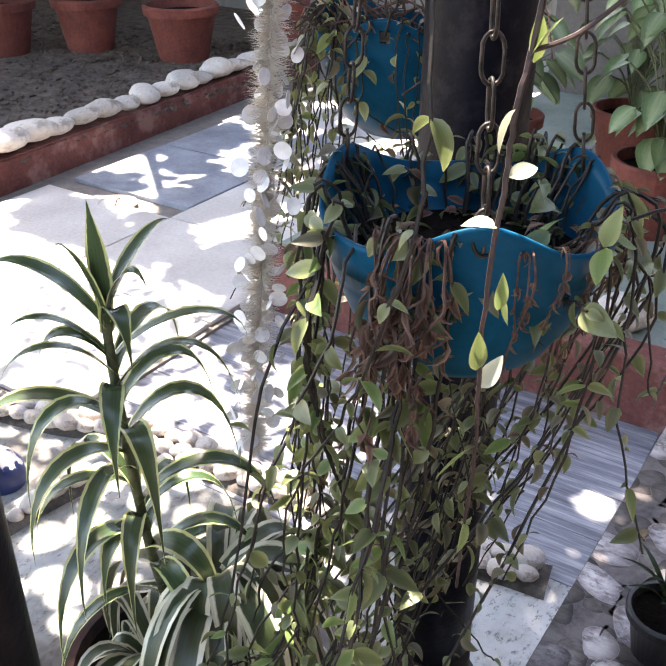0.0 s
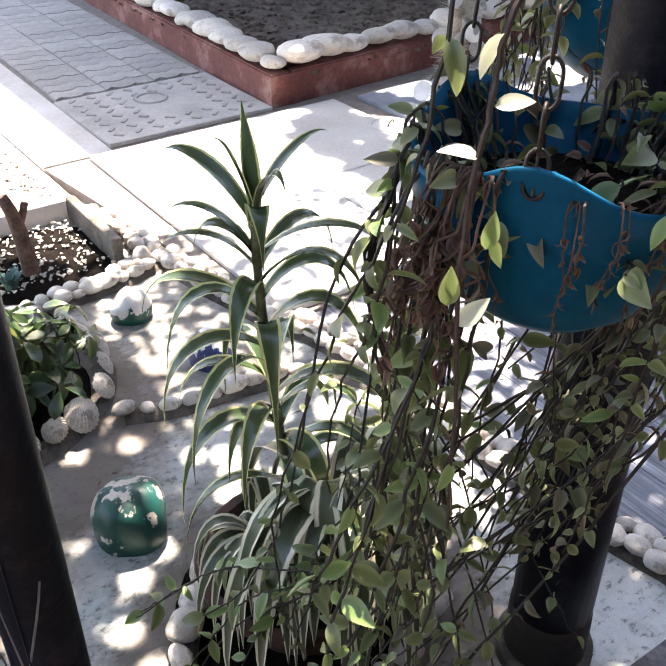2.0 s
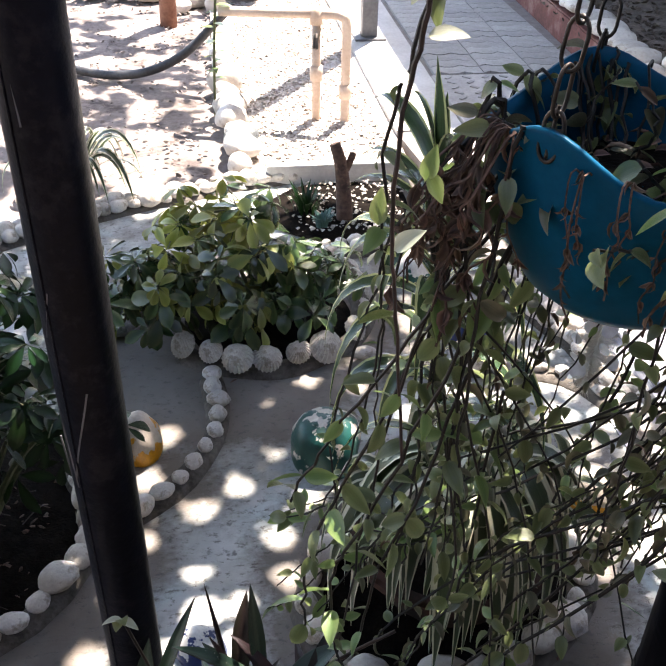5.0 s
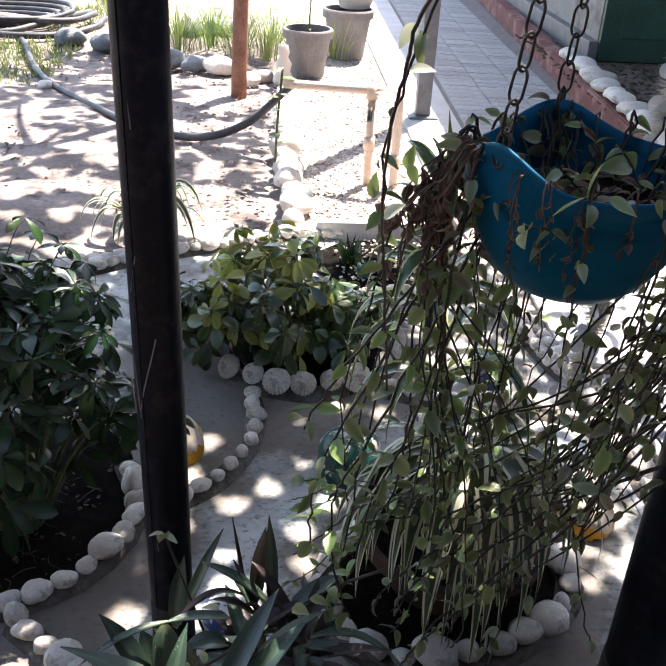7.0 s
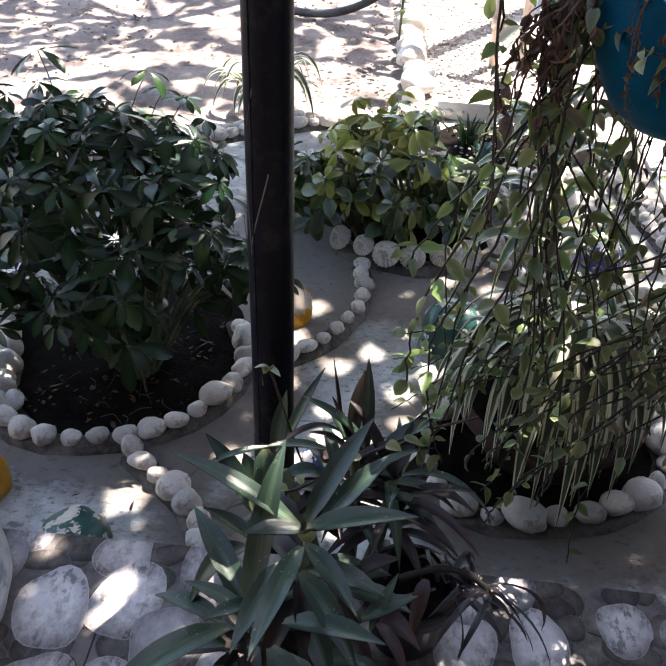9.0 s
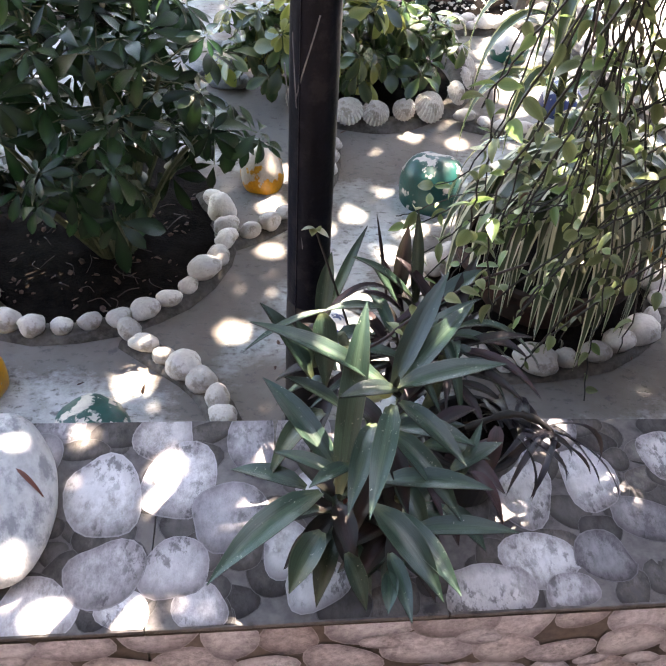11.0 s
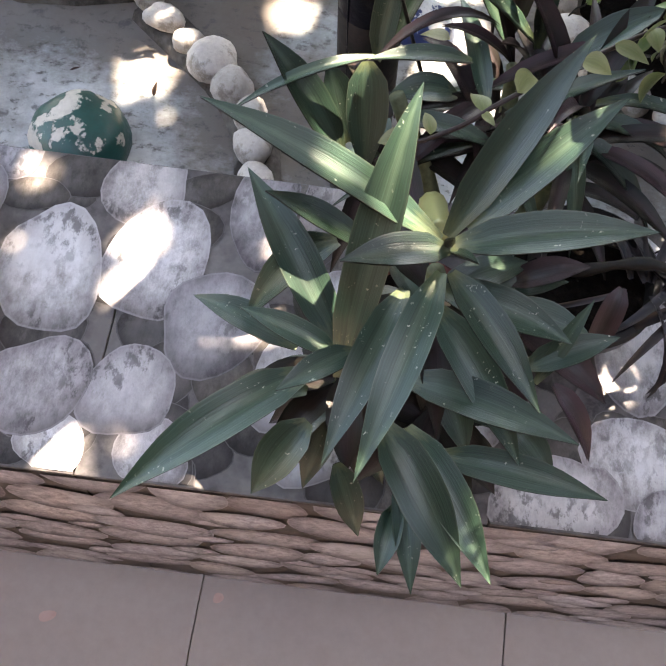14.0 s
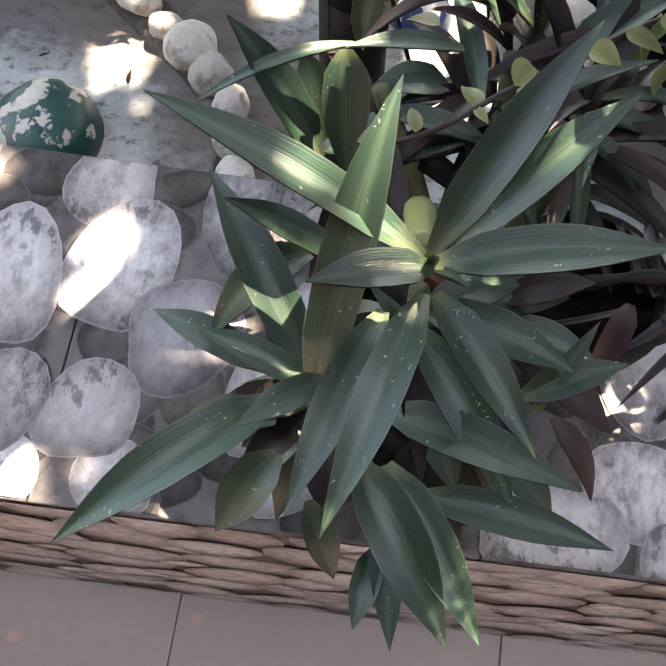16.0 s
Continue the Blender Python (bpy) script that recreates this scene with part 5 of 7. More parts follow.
part("line", tube(bmesh.new(), smooth_line([(-0.6, 8.3, 0.0), (-0.23, 7.86, 0.0), (0.2, 6.7, 0.0), (0.55, 6.08, 0.01), (1.03, 5.48, 0.01), (1.37, 5.25, 0.02), (1.64, 5.17, 0.12), (1.88, 5.18, 0.33)], 8), 0.021, 10), M["hose"], hose, smooth=True)
for k in range(4):
    part("coil", tube(bmesh.new(), smooth_line([(-0.65 + (0.45 + 0.05 * k) * math.cos(a) * 1.2, 8.45 + (0.4 + 0.05 * k) * math.sin(a), 0.015 + 0.03 * k + 0.01 * math.sin(3 * a)) for a in [2 * math.pi * i / 12 for i in range(13)]], 4), 0.02, 8), M["hose"], hose, smooth=True)
for k, pts in enumerate(([(-1.2, 8.6, 0.03), (-0.86, 8.49, 0.03), (-0.5, 8.34, 0.03), (-0.2, 8.46, 0.03), (-0.05, 9.05, 0.03)], [(-1.0, 7.7, 0.02), (-0.64, 7.83, 0.02), (-0.3, 7.87, 0.03), (-0.06, 8.23, 0.06), (0.12, 8.9, 0.03)], [(-0.9, 7.95, 0.06), (-0.4, 7.75, 0.03), (0.04, 7.83, 0.02), (0.27, 8.17, 0.02), (0.3, 8.6, 0.03)], [(-0.8, 8.2, 0.08), (-0.3, 8.05, 0.09), (0.1, 8.2, 0.07), (0.2, 8.7, 0.05)])):
    part("loose_loop", tube(bmesh.new(), smooth_line(pts, 6), 0.026, 8), M["hose"], hose, smooth=True)
stump = thing("stump", (2.225, 3.64, 0), "bare dark forked stump in the succulent bed", "stump")
part("trunk", tube(bmesh.new(), smooth_line([(2.225, 3.64, 0.0), (2.22, 3.65, 0.1), (2.21, 3.66, 0.2), (2.19, 3.67, 0.27)], 4), [0.03 - 0.001 * i for i in range(13)], 9), M["bark"], stump, smooth=True)
part("fork", tube(bmesh.new(), smooth_line([(2.215, 3.655, 0.16), (2.235, 3.66, 0.2), (2.25, 3.66, 0.24)], 3), [0.012] * 7, 7), M["bark"], stump, smooth=True)
finial = thing("white_finial", (1.83, 6.62, 0), "small weathered white garden finial", "ornament")
part("body", spin(bmesh.new(), [(0.001, 0), (0.06, 0), (0.07, 0.05), (0.045, 0.1), (0.055, 0.15), (0.03, 0.19), (0.04, 0.22), (0.03, 0.27), (0.001, 0.28)], 18, (1.83, 6.62, -0.02)), M["stone"], finial, smooth=True)


# ---- hanging pots ----
def link_mesh():
    bm = bmesh.new()
    pts = []
    for k in range(17):
        a = 2 * math.pi * k / 16
        pts.append(Vector((0.0085 * math.cos(a), 0, 0.0125 * math.sin(a) + (0.006 if math.sin(a) > 0 else -0.006))))
    tube(bm, pts, 0.0017, 6, False)
    bmesh.ops.remove_doubles(bm, verts=bm.verts[:], dist=0.0004)
    return mesh_of("link", bm, M["chain"])


LINK = link_mesh()


def hanging_pot(label, c, r, depth, hook, turn):
    x, y, z = c
    t = thing("hanging_pot", (x, y, z - depth), label, "hanging pot", "hanging pots")

    def wave(a, i):
        return (0.036 * (0.5 + 0.5 * math.cos(3 * (a - turn))) ** 2.2 - 0.014) if i in RIM else 0.0

    prof = [(0.001, -depth), (r * 0.42, -depth), (r * 0.5, -depth + 0.004), (r * 0.66, -depth * 0.86), (r * 0.8, -depth * 0.66), (r * 0.91, -depth * 0.42), (r * 0.96, -depth * 0.26), (r * 0.975, -0.03), (r * 0.985, -0.012), (r * 1.005, 0.0), (r * 1.0, 0.004),
            (r * 0.97, 0.004), (r * 0.96, -0.012), (r * 0.95, -0.03), (r * 0.93, -depth * 0.27), (r * 0.85, -depth * 0.5), (r * 0.4, -depth + 0.015)]
    RIM = (7, 8, 9, 10, 11, 12, 13)
    bowl = spin(bmesh.new(), prof, 60, (x, y, z), wave)
    # a slot through the wall under each raised tab
    for f in [f for f in bowl.faces]:
        c = f.calc_center_median() - Vector((x, y, z))
        if -0.01 < c.z < 0.005 and any(abs((math.atan2(c.y, c.x) - turn - 2 * math.pi * k / 3 + math.pi) % (2 * math.pi) - math.pi) < 0.03 for k in range(3)):
            bowl.faces.remove(f)
    part("bowl", bowl, M["blue"], t, smooth=True)
    part("soil", spin(bmesh.new(), [(0.001, -depth * 0.34), (r * 0.6, -depth * 0.36), (r * 0.9, -depth * 0.38)], 24, (x, y, z)), M["soil"], t)
    for k in range(3):
        a = turn + 2 * math.pi * k / 3
        p = Vector((x + r * 0.985 * math.cos(a), y + r * 0.985 * math.sin(a), z + 0.004))
        h = Vector(hook)
        chain = part("chain", tube(bmesh.new(), [p, p + (h - p) * 0.03], 0.0016, 6), M["chain"], t)
        n = int((h - p).length / 0.0315)
        for i in range(n):
            way = (h - p).normalized()
            m = aim(p.lerp(h, (i + 0.5) / n), way) @ Matrix.Rotation(math.pi / 2, 4, "X") @ Matrix.Rotation(math.pi / 2 * (i % 2), 4, "Z")
            ob = new("link", LINK)
            ob.matrix_basis = m
            ob.parent = chain
    return t


POT1, POT2 = Vector((2.173, 1.61, 1.1)), Vector((2.72, 1.97, 1.14))
hanging_pot("blue plastic hanging pot on chains with scalloped rim", POT1, 0.135, 0.155, (2.24, 1.68, 2.36), radians(210))
hanging_pot("blue plastic hanging pot on chains behind the pole", POT2, 0.148, 0.168, (2.72, 1.75, 2.36), radians(195))


# ---- leaf meshes ----
def leaf_meshes(name, material, n, seed, length, width, droop, fold, kind, nv, **more):
    r = random.Random(seed)
    out = []
    for _ in range(n):
        bm = bmesh.new()
        blade(bm, length * r.uniform(0.85, 1.15), width * r.uniform(0.85, 1.15), r.uniform(*droop), r.uniform(*fold), kind, nv, twist=r.uniform(-0.3, 0.3), **more)
        out.append(mesh_of(name, bm, material))
    return out


VINE = leaf_meshes("leaf", M["vine_leaf"], 10, 1, 0.04, 0.021, (0.2, 1.2), (0.15, 0.6), "ovate", 8)
VINE_B = leaf_meshes("leaf", M["bright_leaf"], 5, 2, 0.04, 0.021, (0.1, 0.8), (0.15, 0.5), "ovate", 8)
VINE_O = leaf_meshes("leaf", M["dull_vine"], 6, 4, 0.038, 0.019, (0.4, 1.5), (0.2, 0.7), "ovate", 8)
VINE_P = leaf_meshes("leaf", M["pale_vine"], 4, 12, 0.041, 0.02, (0.2, 0.8), (0.15, 0.4), "ovate", 8)
YELLOW = leaf_meshes("leaf", M["yellow_leaf"], 4, 15, 0.036, 0.024, (0.2, 1.0), (0.1, 0.4), "ovate", 8)
VINE_D = leaf_meshes("dead_leaf", M["dead_leaf"], 5, 3, 0.032, 0.012, (0.5, 2.2), (0.3, 0.8), "ovate", 4)


def vine(plant, ctrl, r, spread=0.03, kinds=None, wire=0.0016, grow=1.0, density=1.0, stem=None, limit=None, bend=0.003):
    """A zigzag stem through control points with leaves at its joints."""
    line = smooth_line(ctrl, 6)
    pts, joints, left = [line[0]], [], 0.0
    for a, b in zip(line, line[1:]):
        pts.append(b + Vector((r.uniform(-1, 1), r.uniform(-1, 1), r.uniform(-0.4, 0.4))) * bend)
    part("vine_stem", tube(bmesh.new(), pts, [wire * (1.15 - 0.5 * i / len(pts)) for i in range(len(pts))], 5), stem or M["stem"], plant)
    for a, b in zip(pts, pts[1:]):
        d = (b - a).length
        s = left
        while s < d:
            joints.append((a.lerp(b, s / d), (b - a).normalized()))
            s += spread * r.uniform(0.6, 1.5)
        left = s - d
    for i, (p, w) in enumerate(joints):
        if r.random() > density:
            continue
        a = r.uniform(0, 6.28)
        for k in range(1 if r.random() < 0.55 else 2):
            side = Vector((math.cos(a + k * 3.0), math.sin(a + k * 3.0), 0))
            way = side + Vector((0, 0, r.uniform(-1.1, 0.5))) + w * 0.25
            me = r.choice(kinds or (VINE * 3 + VINE_O * 2 + VINE_B[:3] + VINE_D[:3]))
            m = aim(p, way, r.uniform(-1.1, 1.1), grow * r.uniform(0.45, 1.15))
            if limit is None or limit[0] > 0:
                piece("leaf", me, m, plant)
                if limit:
                    limit[0] -= 1
            else:
                SPARE.append((me, m))


SPARE = []


def gather(name, plant, label):
    """The leaves past the first few hundred, as one part."""
    bm = bmesh.new()
    mats = []
    for me, m in SPARE:
        mat = me.materials[0]
        if mat not in mats:
            mats.append(mat)
        n = len(bm.faces)
        nv = len(bm.verts)
        bm.from_mesh(me)
        bm.verts.ensure_lookup_table()
        bm.faces.ensure_lookup_table()
        for v in bm.verts[nv:]:
            v.co = m @ v.co
        k = mats.index(mat)
        for f in bm.faces[n:]:
            f.material_index = k
    SPARE.clear()
    me = bpy.data.meshes.new(name)
    bm.to_mesh(me)
    bm.free()
    for m in mats:
        me.materials.append(m)
    me.shade_smooth()
    return tagged(under(new(name, me), plant), label, kind="stuff")


def trailing(label, c, r_pot, seed, count, reach, parts, all_round=False):
    r = random.Random(seed)
    plant = thing("trailing_plant", c - Vector((0, 0, 0.06)), label, "plant", "trailing plants")
    limit = [parts]
    for k in range(count):
        u = r.random()
        a = radians(r.gauss(112, 26) if u < 0.27 else r.gauss(184, 7) if u < 0.37 else r.gauss(300, 22) if u < 0.44 else r.gauss(335, 22) if u > 0.82 else r.gauss(24, 42))
        if all_round:
            a = radians(r.uniform(80, 290))
        rim = c + Vector((math.cos(a), math.sin(a), 0)) * r_pot
        drop = r.uniform(0.12, 0.35) if 0.37 <= u < 0.44 else r.uniform(*reach)
        out = Vector((math.cos(a), math.sin(a), 0))
        sway = Vector((r.gauss(0.0, 0.03), r.gauss(0, 0.03), 0))
        if not all_round and drop > 0.4:
            # the long stems tangle together below the pot
            drop = min(drop, rim.z - r.uniform(0.42, 0.6))
            knot = Vector((2.11 + r.gauss(0, 0.1), 1.8 + r.gauss(0, 0.08), 0))
            sway = (knot - Vector((rim.x, rim.y, 0)) - out * 0.03) * r.uniform(0.15, 0.42) * (drop / 0.9)
        ctrl = [c + out * r_pot * r.uniform(0.62, 0.85) - Vector((0, 0, 0.055)), rim + Vector((0, 0, r.uniform(0.008, 0.03))), rim + out * r.uniform(0.012, 0.03) - Vector((0, 0, 0.07))]
        n = max(2, int(drop / 0.16))
        for i in range(1, n + 1):
            ctrl.append(rim + out * (0.015 + 0.02 * r.random()) + sway * (i / n) ** 1.5 * 2 + Vector((r.uniform(-0.008, 0.008), r.uniform(-0.008, 0.008), -0.07 - (drop - 0.07) * i / n)))
        if ctrl[-1].z < 0.04:
            ctrl[-1].z = 0.04
        vine(plant, ctrl, r, 0.034, density=0.8, limit=limit, grow=0.8, wire=r.uniform(0.0013, 0.0021))
    for k in range(7):
        a, q = r.uniform(0, 6.28), r_pot * math.sqrt(r.random()) * 0.8
        p = c + Vector((q * math.cos(a), q * math.sin(a), -0.065))
        up = Vector((r.uniform(-0.06, 0.06), r.uniform(-0.06, 0.06), r.uniform(0.03, 0.1)))
        vine(plant, [p, p + up * 0.6, p + up * 1.1 + Vector((r.uniform(-0.03, 0.03), r.uniform(-0.03, 0.03), 0))], r, 0.022, limit=limit)
    return plant, limit, r


plant1, lim, rr = trailing("trailing vine with small waxy green leaves spilling from a blue pot", POT1, 0.135, 21, 46, (0.36, 0.72), 300)
# longer stems that can be told apart
LONG = [
    [(2.03, 1.49, 1.75), (2.005, 1.49, 1.5), (1.976, 1.49, 1.304), (1.955, 1.49, 1.246), (1.949, 1.49, 1.207), (1.939, 1.49, 1.15), (1.938, 1.49, 1.07), (1.944, 1.49, 1.01), (1.96, 1.5, 0.86)],
    [(2.02, 1.58, 1.36), (1.965, 1.55, 1.2), (1.944, 1.555, 1.12), (1.955, 1.6, 1.0), (1.971, 1.669, 0.867), (1.97, 1.68, 0.75)],
    [(2.06, 1.66, 1.1), (1.985, 1.64, 1.03), (1.96, 1.68, 0.9), (1.93, 1.72, 0.7), (1.95, 1.74, 0.5)],
    [(2.06, 1.68, 1.09), (2.0, 1.72, 0.95), (1.97, 1.75, 0.7), (1.93, 1.8, 0.52), (1.88, 1.84, 0.46)],
    [(2.3, 1.52, 1.09), (2.36, 1.48, 0.98), (2.4, 1.46, 0.82), (2.5, 1.46, 0.78), (2.62, 1.47, 0.78)],
    [(2.2, 1.47, 1.1), (2.28, 1.38, 1.13), (2.37, 1.33, 1.17)],
    [(2.05, 1.6, 1.08), (1.99, 1.58, 0.95), (1.95, 1.6, 0.7), (1.93, 1.62, 0.45), (1.9, 1.63, 0.33)],
]
LONG += [[(2.055, 1.69, 1.09), (2.02, 1.68, 0.95), (2.0 + 0.05 * k, 1.56 + 0.04 * k, 0.62), (1.99 + 0.06 * k, 1.62 + 0.05 * math.sin(k * 2), 0.42), (1.95 + 0.07 * k, 1.6 + 0.06 * math.sin(k * 2), 0.33 + 0.03 * (k % 3))] for k in range(1, 6)]
# low sprigs that rest on the clay pot and the pebbles
for k in range(5):
    a = radians(150 + 16 * k)
    e = Vector((2.16 + 0.25 * math.cos(a), 2.0 + 0.2 * math.sin(a), 0.2 + 0.09 * math.sin(k * 2.3)))
    LONG.append([(2.06 + 0.02 * math.sin(k), 1.7, 0.75), (2.08 + 0.03 * math.cos(k * 1.7), 1.78, 0.48), Vector((2.1, 1.85, 0.38)).lerp(e, 0.6) + Vector((0, 0, 0.05)), e, e + Vector((0.05 * math.cos(a), 0.05 * math.sin(a), -0.03))])
for k, c in enumerate(LONG):
    vine(plant1, c, rr, 0.04 if k else 0.05, kinds=VINE_B + VINE * 2 if k < 12 else VINE_B * 2 + VINE, wire=0.0021 if k == 0 else 0.0016, bend=0.0008 if k == 0 else 0.003, density=0.12 if k == 0 else 0.75, limit=lim, grow=0.8 if k < 12 else 0.95, stem=M["redstem"] if k == 0 else None)
# greener stems at the near edge of the tangle
EDGE = [
    [(2.06, 1.6, 1.05), (1.99, 1.58, 0.95), (1.91, 1.57, 0.83), (1.87, 1.57, 0.757)],
    [(2.05, 1.62, 1.03), (1.97, 1.59, 0.86), (1.903, 1.572, 0.726), (1.885, 1.57, 0.625), (1.886, 1.57, 0.56)],
    [(2.07, 1.6, 1.02), (2.0, 1.58, 0.85), (1.932, 1.57, 0.695), (1.914, 1.572, 0.64), (1.921, 1.575, 0.523), (1.95, 1.6, 0.4)],
    [(2.08, 1.63, 1.0), (2.02, 1.6, 0.78), (1.96, 1.59, 0.6), (1.94, 1.61, 0.46), (1.9, 1.63, 0.42)],
    [(2.1, 1.66, 0.8), (2.1, 1.72, 0.45), (2.08, 1.8, 0.22), (2.056, 1.83, 0.12)],
    [(2.27, 1.72, 0.8), (2.27, 1.85, 0.4), (2.25, 1.87, 0.2), (2.235, 1.82, 0.1), (2.22, 1.74, 0.04)],
]
green = random.Random(77)
for c in EDGE:
    vine(plant1, c, green, 0.03, kinds=VINE_B * 2 + VINE, wire=0.0019, density=0.9, limit=lim, grow=0.9)
# thick dark stems that slant down across the tangle from the far side of the pot
for k in range(16):
    f = k / 15
    top = Vector((2.33 + 0.16 * f, 1.57 + 0.1 * math.sin(k * 2.2), 1.0 - 0.1 * f + 0.05 * math.sin(k * 1.3)))
    low = Vector((2.02 + 0.16 * f + 0.03 * math.sin(k * 4.1), 1.72 + 0.09 * math.sin(k * 1.9 + 1), 0.45 + 0.16 * math.sin(k * 2.7)))
    rim = POT1 + Vector((0.12, 0.06 * math.sin(k), -0.02))
    vine(plant1, [rim, rim.lerp(top, 0.6) + Vector((0.03, 0, 0.03)), top, top.lerp(low, 0.5) + Vector((0.02, 0, -0.03)), low, low + Vector((-0.03, 0.02, -0.1))], green, 0.045, kinds=VINE * 2 + VINE_O * 2 + VINE_D[:1], wire=green.uniform(0.0018, 0.0026), density=0.75, limit=lim, grow=0.82)
# broad leaves on the stem that hangs before the pot, sunlight in their pale colour
for p, w, roll, size in (((1.955, 1.49, 1.247), (-0.45, 0.3, -0.7), 0.9, 0.68), ((1.952, 1.489, 1.207), (0.8, -0.5, 0.25), 0.75, 0.65), ((1.944, 1.49, 1.178), (-0.75, 0.45, 0.4), -0.4, 0.65), ((1.939, 1.489, 1.065), (0.55, -0.35, 0.75), 0.9, 0.68)):
    piece("leaf", VINE_P[int(size * 100) % 4], aim(p, w, roll, size), plant1)
for p, w, roll, size in (((1.972, 1.489, 1.27), (0.15, 0.0, 1.0), 1.2, 0.65), ((1.966, 1.489, 1.275), (0.5, -0.4, 0.8), -0.5, 0.6), ((1.957, 1.489, 1.115), (0.25, 0.0, 1.0), 1.2, 0.55), ((1.96, 1.489, 1.12), (0.35, -0.2, -0.8), 1.0, 0.5), ((1.927, 1.488, 1.085), (0.05, 0.0, 1.0), 1.0, 0.6), ((1.943, 1.489, 1.015), (-0.5, 0.4, -0.4), 0.8, 0.8), ((2.13, 1.472, 1.1), (0.1, -0.2, 0.9), 0.9, 0.8), ((2.13, 1.47, 1.1), (-0.7, -0.1, -0.35), 0.5, 0.85), ((2.15, 1.468, 1.1), (0.6, -0.3, -0.3), 0.6, 0.7)):
    piece("leaf", VINE_B[int(size * 100) % 5], aim(p, w, roll, size), plant1)
# a side shoot of the same stem
part("side_shoot", tube(bmesh.new(), smooth_line([(1.968, 1.49, 1.277), (2.0, 1.475, 1.283), (2.04, 1.46, 1.3)], 4), 0.0016, 6), M["redstem"], plant1)
for w in ((0.3, -0.2, 1.0), (0.9, -0.4, 0.2), (0.2, 0.3, 0.8)):
    piece("leaf", VINE_B[2], aim((2.04, 1.46, 1.3), w, 0.4, 0.85), plant1)
# dry leaves and bits on the soil
for k in range(70):
    a, q = rr.uniform(0, 6.28), 0.115 * math.sqrt(rr.random())
    piece("dead_leaf", rr.choice(VINE_D), aim(POT1 + Vector((q * math.cos(a), q * math.sin(a), -0.046)), (rr.uniform(-1, 1), rr.uniform(-1, 1), rr.uniform(-0.1, 0.5)), rr.uniform(-1, 1), rr.uniform(0.5, 1.0)), plant1)
# dry tangle over the rim
for k in range(30):
    clump = k < 18
    a = radians(rr.gauss(186, 8) if clump else (200, 222, 224, 226, 237, 239, 251, 253, 255, 272, 290, 320)[k - 18])
    out = Vector((math.cos(a), math.sin(a), 0))
    p = POT1 + out * 0.137
    drop = rr.uniform(0.04, 0.17) if clump else rr.uniform(0.06, 0.13)
    spill = rr.uniform(0.3, 2.2)
    pts = [POT1 + out * 0.1 + Vector((rr.uniform(-0.03, 0.03), rr.uniform(-0.03, 0.03), -0.035)), p + Vector((0, 0, 0.014 if clump else 0.006))]
    w = 0.012 if clump else 0.004
    for i in range(1, 6):
        f = i / 5
        far = 0.01 + 0.026 * spill * math.sin(1.9 * f) if clump else 0.006 + 0.002 * f - 0.03 * f * f
        pts.append(p + out * far + Vector((rr.uniform(-w, w), rr.uniform(-w, w), -drop * f)))
    part("dry_stem", tube(bmesh.new(), smooth_line(pts, 4), rr.uniform(0.0007, 0.0013), 4), M["drystem"], plant1)
    for q in range(9 if clump else 12):
        f = rr.uniform(0.15, 1.0)
        at = pts[1 + int(f * 4.99)]
        piece("dead_leaf", rr.choice(VINE_D), aim(at, (rr.uniform(-0.8, 0.8), rr.uniform(-0.8, 0.8), -1), rr.uniform(-2, 2), rr.uniform(0.5, 1.0) if clump else rr.uniform(0.25, 0.5)), plant1)
gather("vine_leaves", plant1, "small waxy green leaves")
plant2, lim, rr2 = trailing("trailing vine spilling from the rear blue pot", POT2, 0.148, 33, 36, (0.15, 0.62), 60, True)
for k in range(90):
    a, q = rr2.uniform(0, 6.28), 0.17 * math.sqrt(rr2.random())
    p = POT2 + Vector((q * math.cos(a), q * math.sin(a), rr2.uniform(-0.05, 0.04)))
    part("dry_stem", tube(bmesh.new(), smooth_line([p, p + Vector((rr2.uniform(-0.06, 0.06), rr2.uniform(-0.06, 0.06), 0.03)), p + Vector((rr2.uniform(-0.12, 0.12), rr2.uniform(-0.12, 0.12), rr2.uniform(-0.05, 0.05)))], 3), 0.0014, 4), M["drystem"], plant2)
gather("vine_leaves", plant2, "small waxy green leaves")


